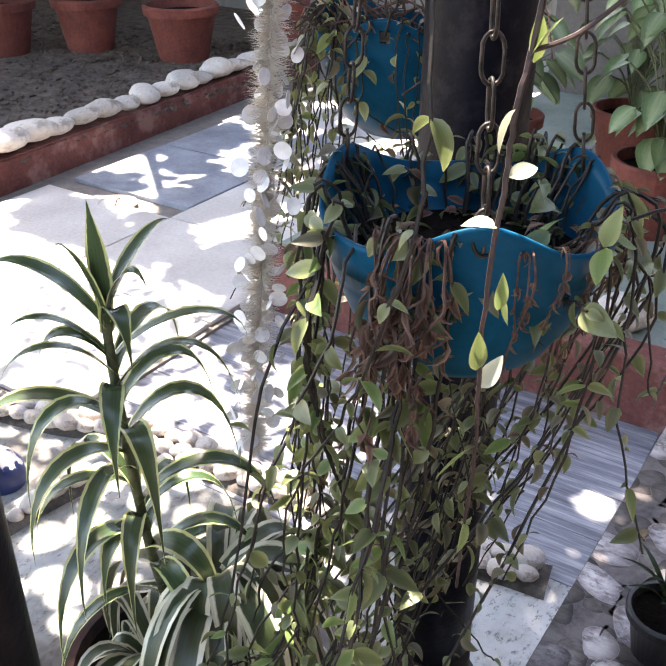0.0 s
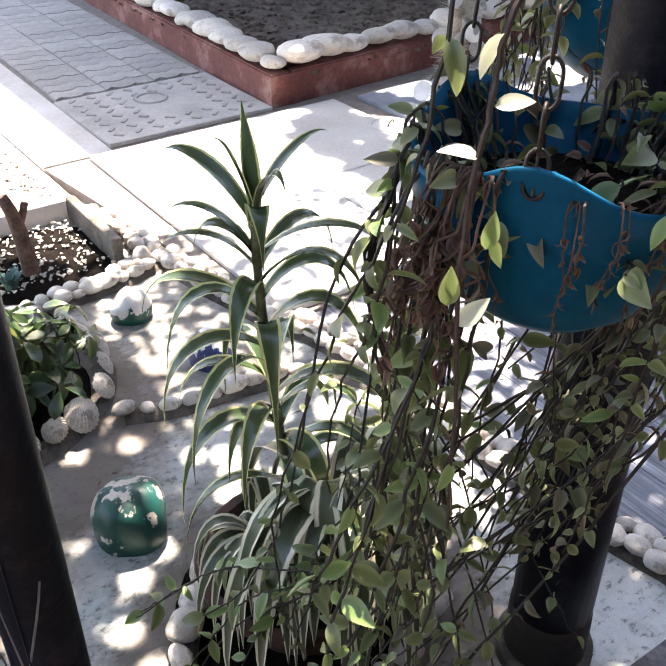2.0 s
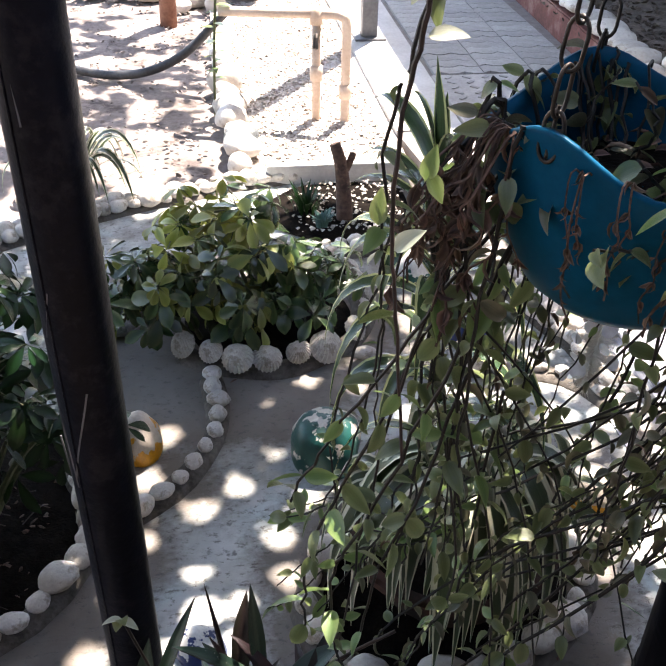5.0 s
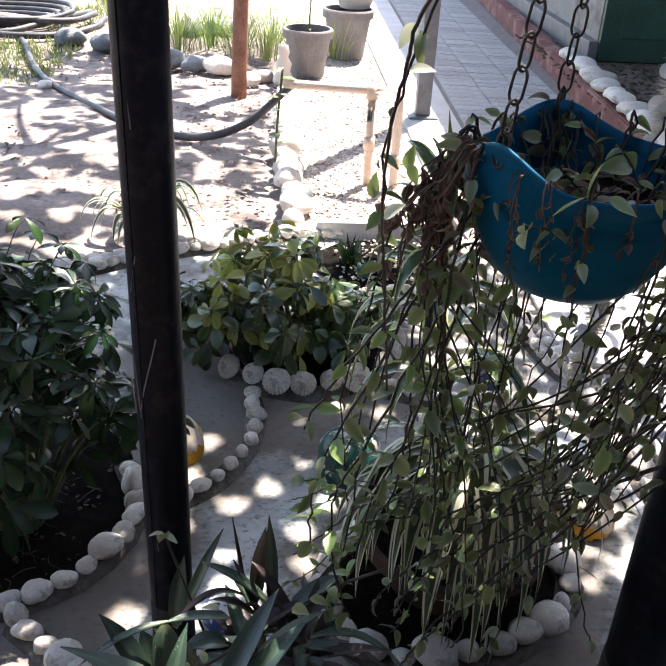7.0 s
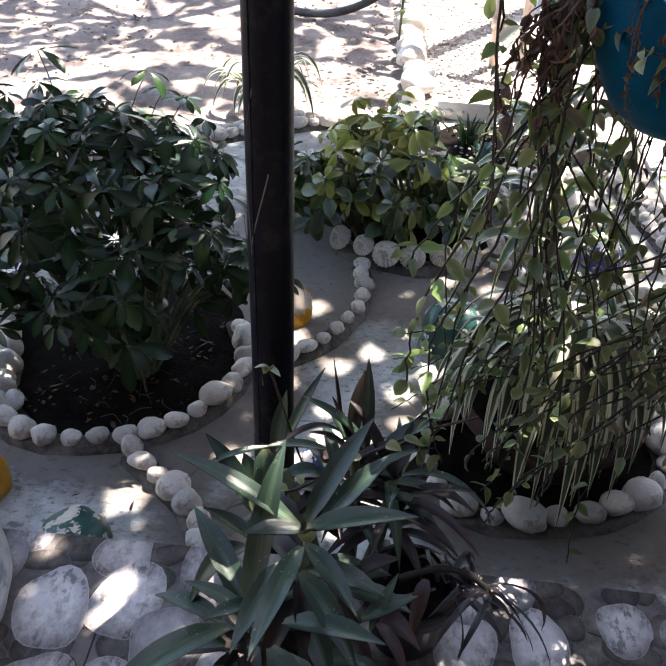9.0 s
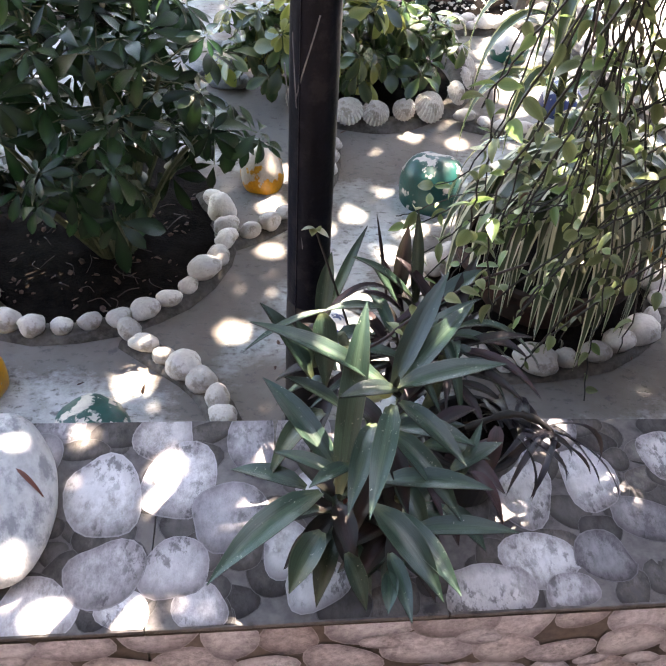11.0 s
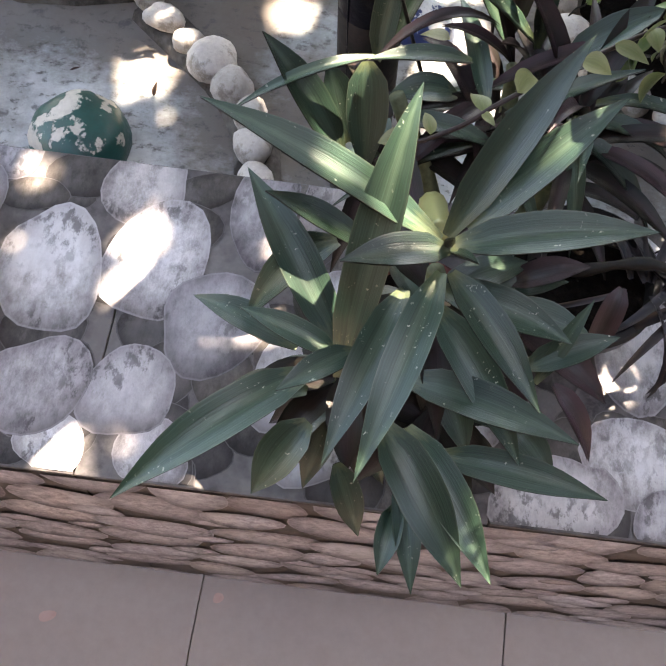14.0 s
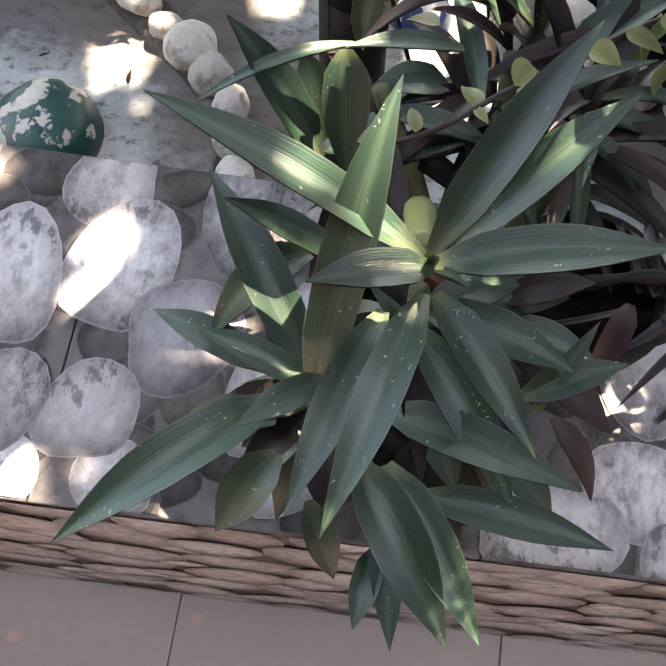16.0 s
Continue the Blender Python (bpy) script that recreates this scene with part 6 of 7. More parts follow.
# ---- dracaena with cream-edged leaves ----
def strap(base, tip, rise, width, material, fold=0.3, nv=12, kind="song", roll=0.0):
    """A ribbon leaf that rises from base and arches over to tip."""
    bm = bmesh.new()
    uv = bm.loops.layers.uv.verify()
    p0, p3 = Vector(base), Vector(tip)
    up = Vector((0, 0, 1))
    if p3.z > p0.z + 0.02:
        p1, p2 = p0.lerp(p3, 0.3) + up * rise, p0.lerp(p3, 0.85) + up * rise * 0.9
    else:
        p1, p2 = p0.lerp(p3, 0.4), p0.lerp(p3, 1.02)
        p1.z, p2.z = p0.z + rise * 0.95, p0.z + rise * 0.75
    side, rows = None, []
    for i in range(nv + 1):
        v = i / nv
        c = p0 * (1 - v) ** 3 + p1 * (3 * v * (1 - v) ** 2) + p2 * (3 * v * v * (1 - v)) + p3 * v ** 3
        d = ((p1 - p0) * (1 - v) ** 2 + (p2 - p1) * (2 * v * (1 - v)) + (p3 - p2) * v * v).normalized()
        if side is None:
            flat = Vector((p3.x - p0.x, p3.y - p0.y, 0))
            side = Matrix.Rotation(roll, 3, d) @ flat.cross(up).normalized()
        side = (side - d * side.dot(d)).normalized()
        n = side.cross(d)
        w = outline(kind, v) * width / 2
        rows.append([bm.verts.new(c + side * (w * u * math.cos(fold)) + n * (w * abs(u) * math.sin(fold))) for u in (-1, -0.5, 0, 0.5, 1)])
    for i in range(nv):
        for k in range(4):
            f = bm.faces.new((rows[i][k], rows[i][k + 1], rows[i + 1][k + 1], rows[i + 1][k]))
            f.smooth = True
            for loop, (uu, vv) in zip(f.loops, ((k / 4, i / nv), ((k + 1) / 4, i / nv), ((k + 1) / 4, (i + 1) / nv), (k / 4, (i + 1) / nv))):
                loop[uv].uv = (uu, vv)
    return mesh_of("leaf", bm, material)


def dracaena():
    r = random.Random(14)
    t = thing("dracaena", (2.225, 2.085, 0.02), "tall dracaena with arching dark green leaves edged in cream", "plant")
    line = smooth_line([(2.225, 2.085, 0.02), (2.2, 2.078, 0.2), (2.18, 2.073, 0.32), (2.154, 2.068, 0.464), (2.13, 2.058, 0.65), (2.116, 2.05, 0.81), (2.114, 2.046, 0.88)], 6)
    part("stem", tube(bmesh.new(), line, [0.0095 - 0.0001 * i for i in range(len(line))], 9), M["greenstem"], t, smooth=True)

    def on_stem(z):
        return min(line, key=lambda q: abs(q.z - z))

    # (height on the stem, tip, rise, width)
    leaves = [
        (0.87, (2.095, 2.03, 1.035), 0.0, 0.03), (0.87, (2.074, 2.069, 0.976), 0.03, 0.034), (0.88, (2.211, 2.018, 0.974), 0.03, 0.026), (0.86, (2.118, 1.975, 0.93), 0.05, 0.024),
        (0.86, (2.04, 2.165, 0.93), 0.05, 0.03), (0.85, (2.085, 1.98, 0.83), 0.07, 0.032), (0.88, (2.12, 2.06, 0.98), 0.0, 0.02), (0.8, (2.018, 2.124, 0.862), 0.05, 0.03),
        (0.8, (2.055, 2.11, 0.81), 0.06, 0.026), (0.78, (1.999, 2.113, 0.82), 0.05, 0.03), (0.8, (2.244, 1.933, 0.815), 0.07, 0.03), (0.79, (2.25, 2.061, 0.755), 0.08, 0.026),
        (0.77, (2.026, 1.965, 0.72), 0.05, 0.032), (0.76, (2.22, 1.93, 0.72), 0.09, 0.032), (0.74, (2.246, 1.992, 0.656), 0.09, 0.028), (0.7, (1.985, 2.086, 0.655), 0.09, 0.03),
        (0.72, (2.005, 2.2, 0.7), 0.07, 0.03), (0.68, (2.241, 1.952, 0.574), 0.1, 0.03), (0.68, (2.085, 1.965, 0.56), 0.07, 0.036), (0.66, (1.966, 2.073, 0.6), 0.07, 0.028),
        (0.63, (1.964, 1.988, 0.55), 0.08, 0.03), (0.6, (2.012, 2.128, 0.56), 0.06, 0.028), (0.6, (2.24, 2.16, 0.55), 0.08, 0.03), (0.56, (2.277, 1.907, 0.44), 0.1, 0.03),
        (0.53, (2.037, 1.985, 0.46), 0.07, 0.028), (0.52, (2.257, 1.98, 0.46), 0.08, 0.028), (0.5, (2.054, 2.062, 0.44), 0.06, 0.028), (0.48, (1.975, 2.07, 0.4), 0.08, 0.03),
        (0.46, (2.159, 1.935, 0.34), 0.05, 0.036), (0.43, (2.27, 1.94, 0.34), 0.09, 0.03), 
        (0.4, (2.1, 1.92, 0.27), 0.07, 0.032), (0.38, (2.3, 2.02, 0.28), 0.08, 0.03), (0.36, (2.2, 1.9, 0.24), 0.07, 0.03), (0.34, (1.99, 2.12, 0.24), 0.08, 0.03),
        (0.3, (2.27, 1.91, 0.18), 0.08, 0.03), (0.28, (2.33, 2.06, 0.2), 0.09, 0.03), (0.5, (2.3, 2.12, 0.42), 0.08, 0.028), (0.58, (2.13, 2.2, 0.5), 0.08, 0.028),
    ]
    for z, tip, rise, width in leaves:
        under(new("leaf", strap(on_stem(z), (tip[0], tip[1], tip[2] - (0.03 if z < 0.78 else 0.0)), rise * 1.2, width * (1.0 if z > 0.6 else 1.12), M["song"], 0.3, roll=r.uniform(-0.35, 0.35))), t)
    return t


dracaena()

# ---- spider plants ----
def spider_plant(label, x, y, z, n, reach, rise, seed, drop=0.0, front=1.0, wide=0.027):
    """Arching ribbon leaves from one crown; with drop they hang down over an edge, most of them to the front."""
    r = random.Random(seed)
    t = thing("spider_plant", (x, y, z), label, "plant", "spider plants")
    for k in range(n):
        a = 2.4 * k + r.uniform(-0.4, 0.4)
        if math.sin(a) > 0 and r.random() > front:
            a = -a
        q = r.uniform(0, 0.03)
        out = reach * r.uniform(0.5, 1.1)
        tip = Vector((x + out * math.cos(a), y + out * math.sin(a) * 0.9, z + r.uniform(-0.25, 0.45) * rise))
        if drop:
            tip.z = z - drop * r.uniform(0.35, 1.0)
        tip.z = max(tip.z, 0.035)
        base = (x + q * math.cos(a), y + q * math.sin(a), z + r.uniform(-0.02, 0.03))
        under(new("leaf", strap(base, tip, rise * r.uniform(0.6, 1.3), wide * r.uniform(0.75, 1.25), M["spider"], r.uniform(0.1, 0.35), 11, "ribbon", r.uniform(-0.35, 0.35))), t)
    return t


plant_pot("clay_pot", "wide brown clay pot standing in the pebble ring", 2.215, 2.1, 0.0, 0.2, 0.14, M["clay"])
spider_plant("spider plant with white-edged leaves drooping over the clay pot", 2.19, 1.97, 0.4, 50, 0.22, 0.08, 1, 0.35, 0.3, 0.042)
spider_plant("spider plant with white-edged leaves at the back of the clay pot", 2.29, 2.08, 0.19, 24, 0.22, 0.12, 2, 0.12)
spider_plant("spider plant with white-edged leaves reaching out of the clay pot", 2.12, 2.05, 0.26, 22, 0.18, 0.1, 3, 0.2)
spider_plant("spider plant at the edge of the earth yard", 1.3, 3.92, 0.0, 34, 0.25, 0.24, 4)


# ---- umbrella shrubs with fingered leaves ----
def palmate(name, material, n, size, seed, wide=0.4, loose=0.3):
    r = random.Random(seed)
    out = []
    for v in range(n):
        bm = bmesh.new()
        k = r.choice((5, 6, 6, 7, 8))
        for i in range(k):
            a = 2 * math.pi * i / k + r.uniform(-0.25, 0.25)
            l = size * r.uniform(0.7, 1.2)
            m = Matrix.Rotation(a, 4, "Z") @ Matrix.Translation((0, size * 0.12, 0)) @ Matrix.Rotation(r.uniform(-0.2 - loose, 0.15) - 0.15, 4, "X") @ Matrix.Rotation(r.uniform(-loose, loose), 4, "Y")
            blade(bm, l, l * wide * r.uniform(0.9, 1.1), r.uniform(0.1, 0.9), r.uniform(0.05, 0.4), "obovate", 6, m=m)
        out.append(mesh_of(name, bm, material))
    return out


DARK = palmate("leaf", M["dark_leaf"], 12, 0.068, 5, 0.36, 0.2)
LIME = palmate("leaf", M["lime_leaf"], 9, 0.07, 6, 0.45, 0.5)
LIME_SHADED = palmate("leaf", M["shaded_lime_leaf"], 8, 0.07, 9, 0.45, 0.5)


def shrub(label, foot, centre, radii, heads, each, kinds, seed, low=-0.5, low_kinds=None, floor=0.05):
    """Stems that end in whorls of fingered leaves on thin stalks, with gaps between the whorls."""
    r = random.Random(seed)
    t = thing("umbrella_shrub", foot, label, "shrub", "umbrella shrubs")
    f, c = Vector(foot), Vector(centre)
    for k in range(heads):
        z = 1 - (1 - low) * (k + 0.5) / heads
        a = k * 2.4 + r.uniform(-0.4, 0.4)
        q = math.sqrt(max(0.0, 1 - z * z)) * r.uniform(0.55, 0.95)
        e = c + Vector((radii[0] * q * math.cos(a), radii[1] * q * math.sin(a), radii[2] * z * r.uniform(0.75, 1.0)))
        e.z = max(e.z, 0.12)
        b = f + Vector((0.04 * math.cos(a), 0.04 * math.sin(a), 0))
        line = smooth_line([b, b.lerp(e, 0.5) + Vector((0, 0, 0.05)), e], 5)
        part("stem", tube(bmesh.new(), line, [0.008 - 0.0004 * i for i in range(11)], 6), M["greenstem"], t)
        for i in range(each):
            aa = i * 2.4 + r.uniform(-0.3, 0.3)
            el = r.uniform(-0.35, 0.95)
            way = Vector((math.cos(aa) * math.cos(el), math.sin(aa) * math.cos(el), math.sin(el)))
            start = line[-1 - int(4 * r.random() * (i / each))]
            p = start + way * r.uniform(0.05, 0.12)
            if p.z < floor:
                p.z = floor + 0.05 * r.random()
            out = Vector((way.x, way.y, 0))
            up = (Vector((0, 0, 1.0)) + out * r.uniform(0.35, 1.0) + Vector((0, -0.15, 0))).normalized()
            m = Matrix.Translation(p) @ up.to_track_quat("Z", "Y").to_matrix().to_4x4() @ Matrix.Rotation(r.uniform(0, 6.28), 4, "Z") @ Matrix.Scale(r.uniform(0.65, 1.15), 4)
            # heads below the upper crown take the set coloured for shade
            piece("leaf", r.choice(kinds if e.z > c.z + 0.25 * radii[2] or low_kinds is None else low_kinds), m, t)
            part("petiole", tube(bmesh.new(), [start, (start + p) / 2 + Vector((0, 0, 0.008)), p], 0.0015, 4, False), M["greenstem"], t)
    return t


shrub("dark green umbrella shrub with glossy fingered leaves", (1.27, 2.24, 0.02), (1.19, 2.3, 0.33), (0.36, 0.32, 0.34), 38, 8, DARK, 31, -0.4, None, 0.13)
shrub("variegated umbrella shrub with yellow-green fingered leaves", (1.9, 3.06, 0.02), (1.82, 3.03, 0.17), (0.24, 0.22, 0.21), 20, 5, LIME * 2 + LIME_SHADED, 41, -0.75, LIME_SHADED * 4 + LIME)
shrub("low spreading umbrella shrub leaning over the shells", (1.74, 2.99, 0.02), (1.64, 2.97, 0.11), (0.13, 0.12, 0.12), 9, 6, LIME_SHADED * 2 + LIME, 45, -0.2)
shrub("low dark umbrella shrub in the shell bed", (2.02, 3.03, 0.02), (2.02, 3.02, 0.1), (0.12, 0.13, 0.08), 5, 6, LIME_SHADED, 43, 0.0)
shrub("dark shrub growing in the neighbouring bed", (0.75, 2.45, 0.02), (0.72, 2.55, 0.32), (0.24, 0.27, 0.26), 11, 7, DARK, 47, -0.3)
shoot = thing("shrub_shoot", (1.3, 2.12, 0.02), "young shoot with one wide fingered leaf", "plant")
part("stem", tube(bmesh.new(), smooth_line([(1.31, 2.15, 0.02), (1.33, 2.07, 0.16), (1.33, 2.015, 0.255)], 5), 0.003, 6), M["greenstem"], shoot)
piece("leaf", DARK[0], Matrix.Translation((1.33, 2.01, 0.26)) @ Matrix.Rotation(radians(40), 4, "X") @ Matrix.Scale(1.2, 4), shoot)


# ---- boat lilies on the ledge ----
def boat_leaf(base, tip, width, arch, seed, above="boat_leaf"):
    """A thick lance leaf, green above and purple below, from base to tip with an upward bow."""
    bm = bmesh.new()
    uv = bm.loops.layers.uv.verify()
    b, e = Vector(base), Vector(tip)
    d = e - b
    L = d.length
    side = d.cross(Vector((0, 0, 1))).normalized()
    r = random.Random(seed)
    bow = Vector((0, 0, 1)) * (L * arch)
    nv = 10
    for layer, gap in ((0, 0.0), (1, -0.0018)):
        rows = []
        for i in range(nv + 1):
            v = i / nv
            c = b + d * v + bow * (4 * v * (1 - v) * 0.5)
            w = outline("boat", v) * width / 2
            n = side.cross((d + bow * (2 - 4 * v)).normalized())
            rows.append([bm.verts.new(c + side * (w * u) + n * (w * abs(u) * 0.45 + gap)) for u in (-1, -0.5, 0, 0.5, 1)])
        for i in range(nv):
            for k in range(4):
                q = (rows[i][k], rows[i][k + 1], rows[i + 1][k + 1], rows[i + 1][k])
                f = bm.faces.new(q)
                f.smooth = True
                f.material_index = layer
                for loop, (uu, vv) in zip(f.loops, ((k / 4, i / nv), ((k + 1) / 4, i / nv), ((k + 1) / 4, (i + 1) / nv), (k / 4, (i + 1) / nv))):
                    loop[uv].uv = (uu, vv)
    return mesh_of("leaf", bm, M[above], M["boat_under"])


def brown_arches(plant):
    """Narrow purple-brown leaves that arch over between pole and pots."""
    r = random.Random(8)
    for k in range(22):
        a = k * 2.4
        c = Vector((1.80 + 0.09 * (k % 2), 1.56 + 0.02 * math.sin(k), 0.37))
        tip = c + Vector((math.cos(a), math.sin(a) * 0.9, 0)) * r.uniform(0.1, 0.17)
        tip.z = 0.37 + r.uniform(-0.1, 0.1)
        if tip.y < 1.46:
            tip.y = 1.46 + 0.04 * r.random()
        under(new("leaf", boat_leaf(c + Vector((0, 0, r.uniform(-0.04, 0.03))), tip, r.uniform(0.013, 0.024), r.uniform(0.15, 0.5), k, "boat_purple" if k % 3 else "boat_leaf")), plant)


def rosette(label, foot, crown, leaves, seed, extra=0, reach=0.14, width=0.02, dark=False):
    """Leaves as (base, tip, width, bow) round a short stem, with extra leaves below, coloured dark for the shaded gaps.
    """
    r = random.Random(seed)
    t = thing("boat_lily", foot, label, "plant", "boat lilies")
    c = Vector(crown)
    part("stem", tube(bmesh.new(), smooth_line([foot, Vector(foot).lerp(c, 0.5) + Vector((0.006, 0, 0)), c], 4), [0.012 - 0.0006 * i for i in range(9)], 9), M["greenstem"], t, smooth=True)
    for i, (base, tip, w, bow) in enumerate(leaves):
        under(new("leaf", boat_leaf(base, tip, w, bow, seed * 50 + i, "boat_under" if dark and i % 3 == 2 else "boat_leaf")), t)
    for k in range(extra):
        a, f = k * 2.4 + r.uniform(-0.3, 0.3), k / extra
        b = c - Vector((0, 0, 0.03 + 0.1 * f))
        out = Vector((math.cos(a), math.sin(a), 0))
        tip = b + (out * (0.95 - 0.25 * f) + Vector((0, 0, (0.3 if dark else -0.1) - 0.7 * f))) * reach * r.uniform(0.8, 1.15)
        tip.z = max(tip.z, 0.19 if tip.y > 1.23 else 0.05)
        under(new("leaf", boat_leaf(b + out * 0.006, tip, width * r.uniform(0.8, 1.15), 0.2 + 0.25 * f, seed * 70 + k, "boat_under" if dark or k % 3 else "boat_leaf")), t)
    return t


MAIN = [
    ((1.766, 1.367, 0.490), (1.595, 1.412, 0.560), 0.028, 0.12),
    ((1.771, 1.371, 0.490), (1.846, 1.484, 0.579), 0.029, 0.10),
    ((1.787, 1.390, 0.470), (1.882, 1.472, 0.536), 0.030, 0.10),
    ((1.773, 1.358, 0.500), (1.911, 1.382, 0.514), 0.031, 0.10),
    ((1.773, 1.355, 0.500), (1.700, 1.329, 0.515), 0.025, 0.12),
    ((1.770, 1.347, 0.480), (1.729, 1.194, 0.464), 0.028, 0.15),
    ((1.747, 1.344, 0.450), (1.706, 1.205, 0.455), 0.028, 0.16),
    ((1.776, 1.343, 0.490), (1.846, 1.256, 0.475), 0.026, 0.14),
    ((1.769, 1.340, 0.440), (1.853, 1.242, 0.380), 0.032, 0.20),
    ((1.772, 1.360, 0.490), (1.790, 1.333, 0.530), 0.008, 0.10),
    ((1.771, 1.361, 0.490), (1.772, 1.349, 0.530), 0.007, 0.10),
]
LEFT = [
    ((1.706, 1.297, 0.370), (1.739, 1.436, 0.572), 0.033, 0.27),
    ((1.713, 1.387, 0.430), (1.637, 1.392, 0.485), 0.022, 0.12),
    ((1.703, 1.314, 0.390), (1.610, 1.443, 0.430), 0.033, 0.16),
    ((1.690, 1.397, 0.410), (1.615, 1.347, 0.330), 0.032, 0.50),
    ((1.704, 1.305, 0.400), (1.624, 1.326, 0.420), 0.021, 0.12),
    ((1.717, 1.303, 0.420), (1.665, 1.257, 0.440), 0.021, 0.12),
    ((1.683, 1.299, 0.370), (1.546, 1.176, 0.366), 0.037, 0.22),
    ((1.685, 1.268, 0.330), (1.642, 1.211, 0.280), 0.037, 0.25),
    ((1.713, 1.237, 0.330), (1.739, 1.190, 0.270), 0.025, 0.20),
    ((1.666, 1.329, 0.340), (1.566, 1.368, 0.330), 0.027, 0.20),
    ((1.681, 1.288, 0.350), (1.611, 1.293, 0.320), 0.026, 0.25),
]
FRONT = [
    ((1.755, 1.294, 0.400), (1.882, 1.249, 0.439), 0.031, 0.12),
    ((1.791, 1.248, 0.360), (1.919, 1.226, 0.383), 0.028, 0.14),
    ((1.744, 1.256, 0.400), (1.819, 1.150, 0.360), 0.038, 0.20),
    ((1.764, 1.261, 0.380), (1.840, 1.155, 0.364), 0.033, 0.18),
    ((1.767, 1.235, 0.330), (1.785, 1.143, 0.325), 0.023, 0.15),
    ((1.765, 1.210, 0.330), (1.757, 1.153, 0.330), 0.021, 0.15),
    ((1.851, 1.323, 0.380), (1.920, 1.352, 0.400), 0.024, 0.12),
    ((1.862, 1.315, 0.370), (1.894, 1.372, 0.420), 0.014, 0.10),
    ((1.825, 1.380, 0.360), (1.917, 1.370, 0.340), 0.032, 0.20),
    ((1.813, 1.388, 0.370), (1.887, 1.414, 0.360), 0.026, 0.20),
    ((1.782, 1.326, 0.360), (1.819, 1.260, 0.320), 0.032, 0.20),
    ((1.842, 1.295, 0.340), (1.897, 1.253, 0.300), 0.027, 0.25),
]
BACK = [
    ((1.679, 1.506, 0.360), (1.607, 1.546, 0.470), 0.032, 0.14),
    ((1.698, 1.551, 0.450), (1.583, 1.501, 0.420), 0.011, 0.20),
    ((1.693, 1.545, 0.450), (1.700, 1.506, 0.330), 0.036, 0.30),
    ((1.779, 1.566, 0.440), (1.693, 1.539, 0.460), 0.017, 0.15),
    ((1.682, 1.526, 0.360), (1.657, 1.564, 0.420), 0.032, 0.20),
    ((1.774, 1.591, 0.360), (1.711, 1.574, 0.370), 0.033, 0.20),
]

lily = rosette("boat lily with grey-green leaves, purple beneath, potted on the ledge", (1.765, 1.4, 0.24), (1.768, 1.36, 0.455), MAIN, 1, 12, 0.11, 0.03)
rosette("lower boat lily rosette leaning over the ledge", (1.755, 1.4, 0.235), (1.706, 1.315, 0.37), LEFT, 2, 19, 0.1, 0.03)
front = rosette("lower boat lily rosette at the front of the pot", (1.77, 1.39, 0.235), (1.79, 1.31, 0.34), FRONT, 3, 20, 0.1, 0.03)
for base, tip, w, bow in (((1.87, 1.305, 0.4), (1.915, 1.265, 0.34), 0.017, 0.4), ((1.935, 1.42, 0.35), (1.918, 1.365, 0.28), 0.022, 0.4), ((1.835, 1.4, 0.37), (1.895, 1.41, 0.4), 0.024, 0.2), ((1.85, 1.36, 0.36), (1.93, 1.32, 0.33), 0.03, 0.3), ((1.83, 1.35, 0.33), (1.87, 1.28, 0.27), 0.032, 0.3)):
    under(new("leaf", boat_leaf(base, tip, w, bow, int(tip[0] * 1000), "boat_purple")), front)
rosette("boat lily rosette behind the pole", (1.78, 1.5, 0.24), (1.72, 1.545, 0.41), BACK, 4, 12, 0.13, 0.022)
narrow = rosette("narrow-leaved boat lily with purple brown leaves", (1.82, 1.52, 0.22), (1.82, 1.6, 0.4), [((1.838, 1.62, 0.4), (1.831, 1.653, 0.55), 0.019, 0.06), ((1.834, 1.62, 0.41), (1.737, 1.623, 0.49), 0.02, 0.14), ((1.8, 1.65, 0.38), (1.777, 1.684, 0.52), 0.006, 0.02), ((1.703, 1.609, 0.38), (1.764, 1.682, 0.5), 0.017, 0.08),
    ((1.697, 1.612, 0.37), (1.71, 1.645, 0.48), 0.026, 0.06), ((1.812, 1.63, 0.4), (1.826, 1.685, 0.5), 0.024, 0.1), ((1.86, 1.6, 0.41), (1.94, 1.63, 0.46), 0.03, 0.12), ((1.815, 1.62, 0.4), (1.77, 1.655, 0.45), 0.018, 0.1)], 6, 14, 0.12, 0.015, True)
for base, tip, w, bow in (((1.7, 1.594, 0.4), (1.805, 1.623, 0.42), 0.012, 0.6), ((1.82, 1.61, 0.39), (1.75, 1.6, 0.44), 0.013, 0.3), ((1.82, 1.61, 0.39), (1.78, 1.64, 0.48), 0.012, 0.1), ((1.83, 1.61, 0.4), (1.8, 1.58, 0.45), 0.014, 0.2)):
    under(new("leaf", boat_leaf(base, tip, w, bow, int(tip[0] * 1000), "boat_purple")), narrow)
brown_arches(rosette("drooping boat lily rosette beside the black pot", (1.84, 1.5, 0.22), (1.88, 1.55, 0.4), [((1.88, 1.55, 0.4), (1.98, 1.56, 0.34), 0.02, 0.3), ((1.88, 1.54, 0.39), (1.97, 1.5, 0.31), 0.02, 0.35), ((1.88, 1.56, 0.4), (1.93, 1.66, 0.46), 0.024, 0.15), ((1.87, 1.55, 0.4), (1.9, 1.47, 0.3), 0.018, 0.3)], 7, 17, 0.15, 0.018, True))
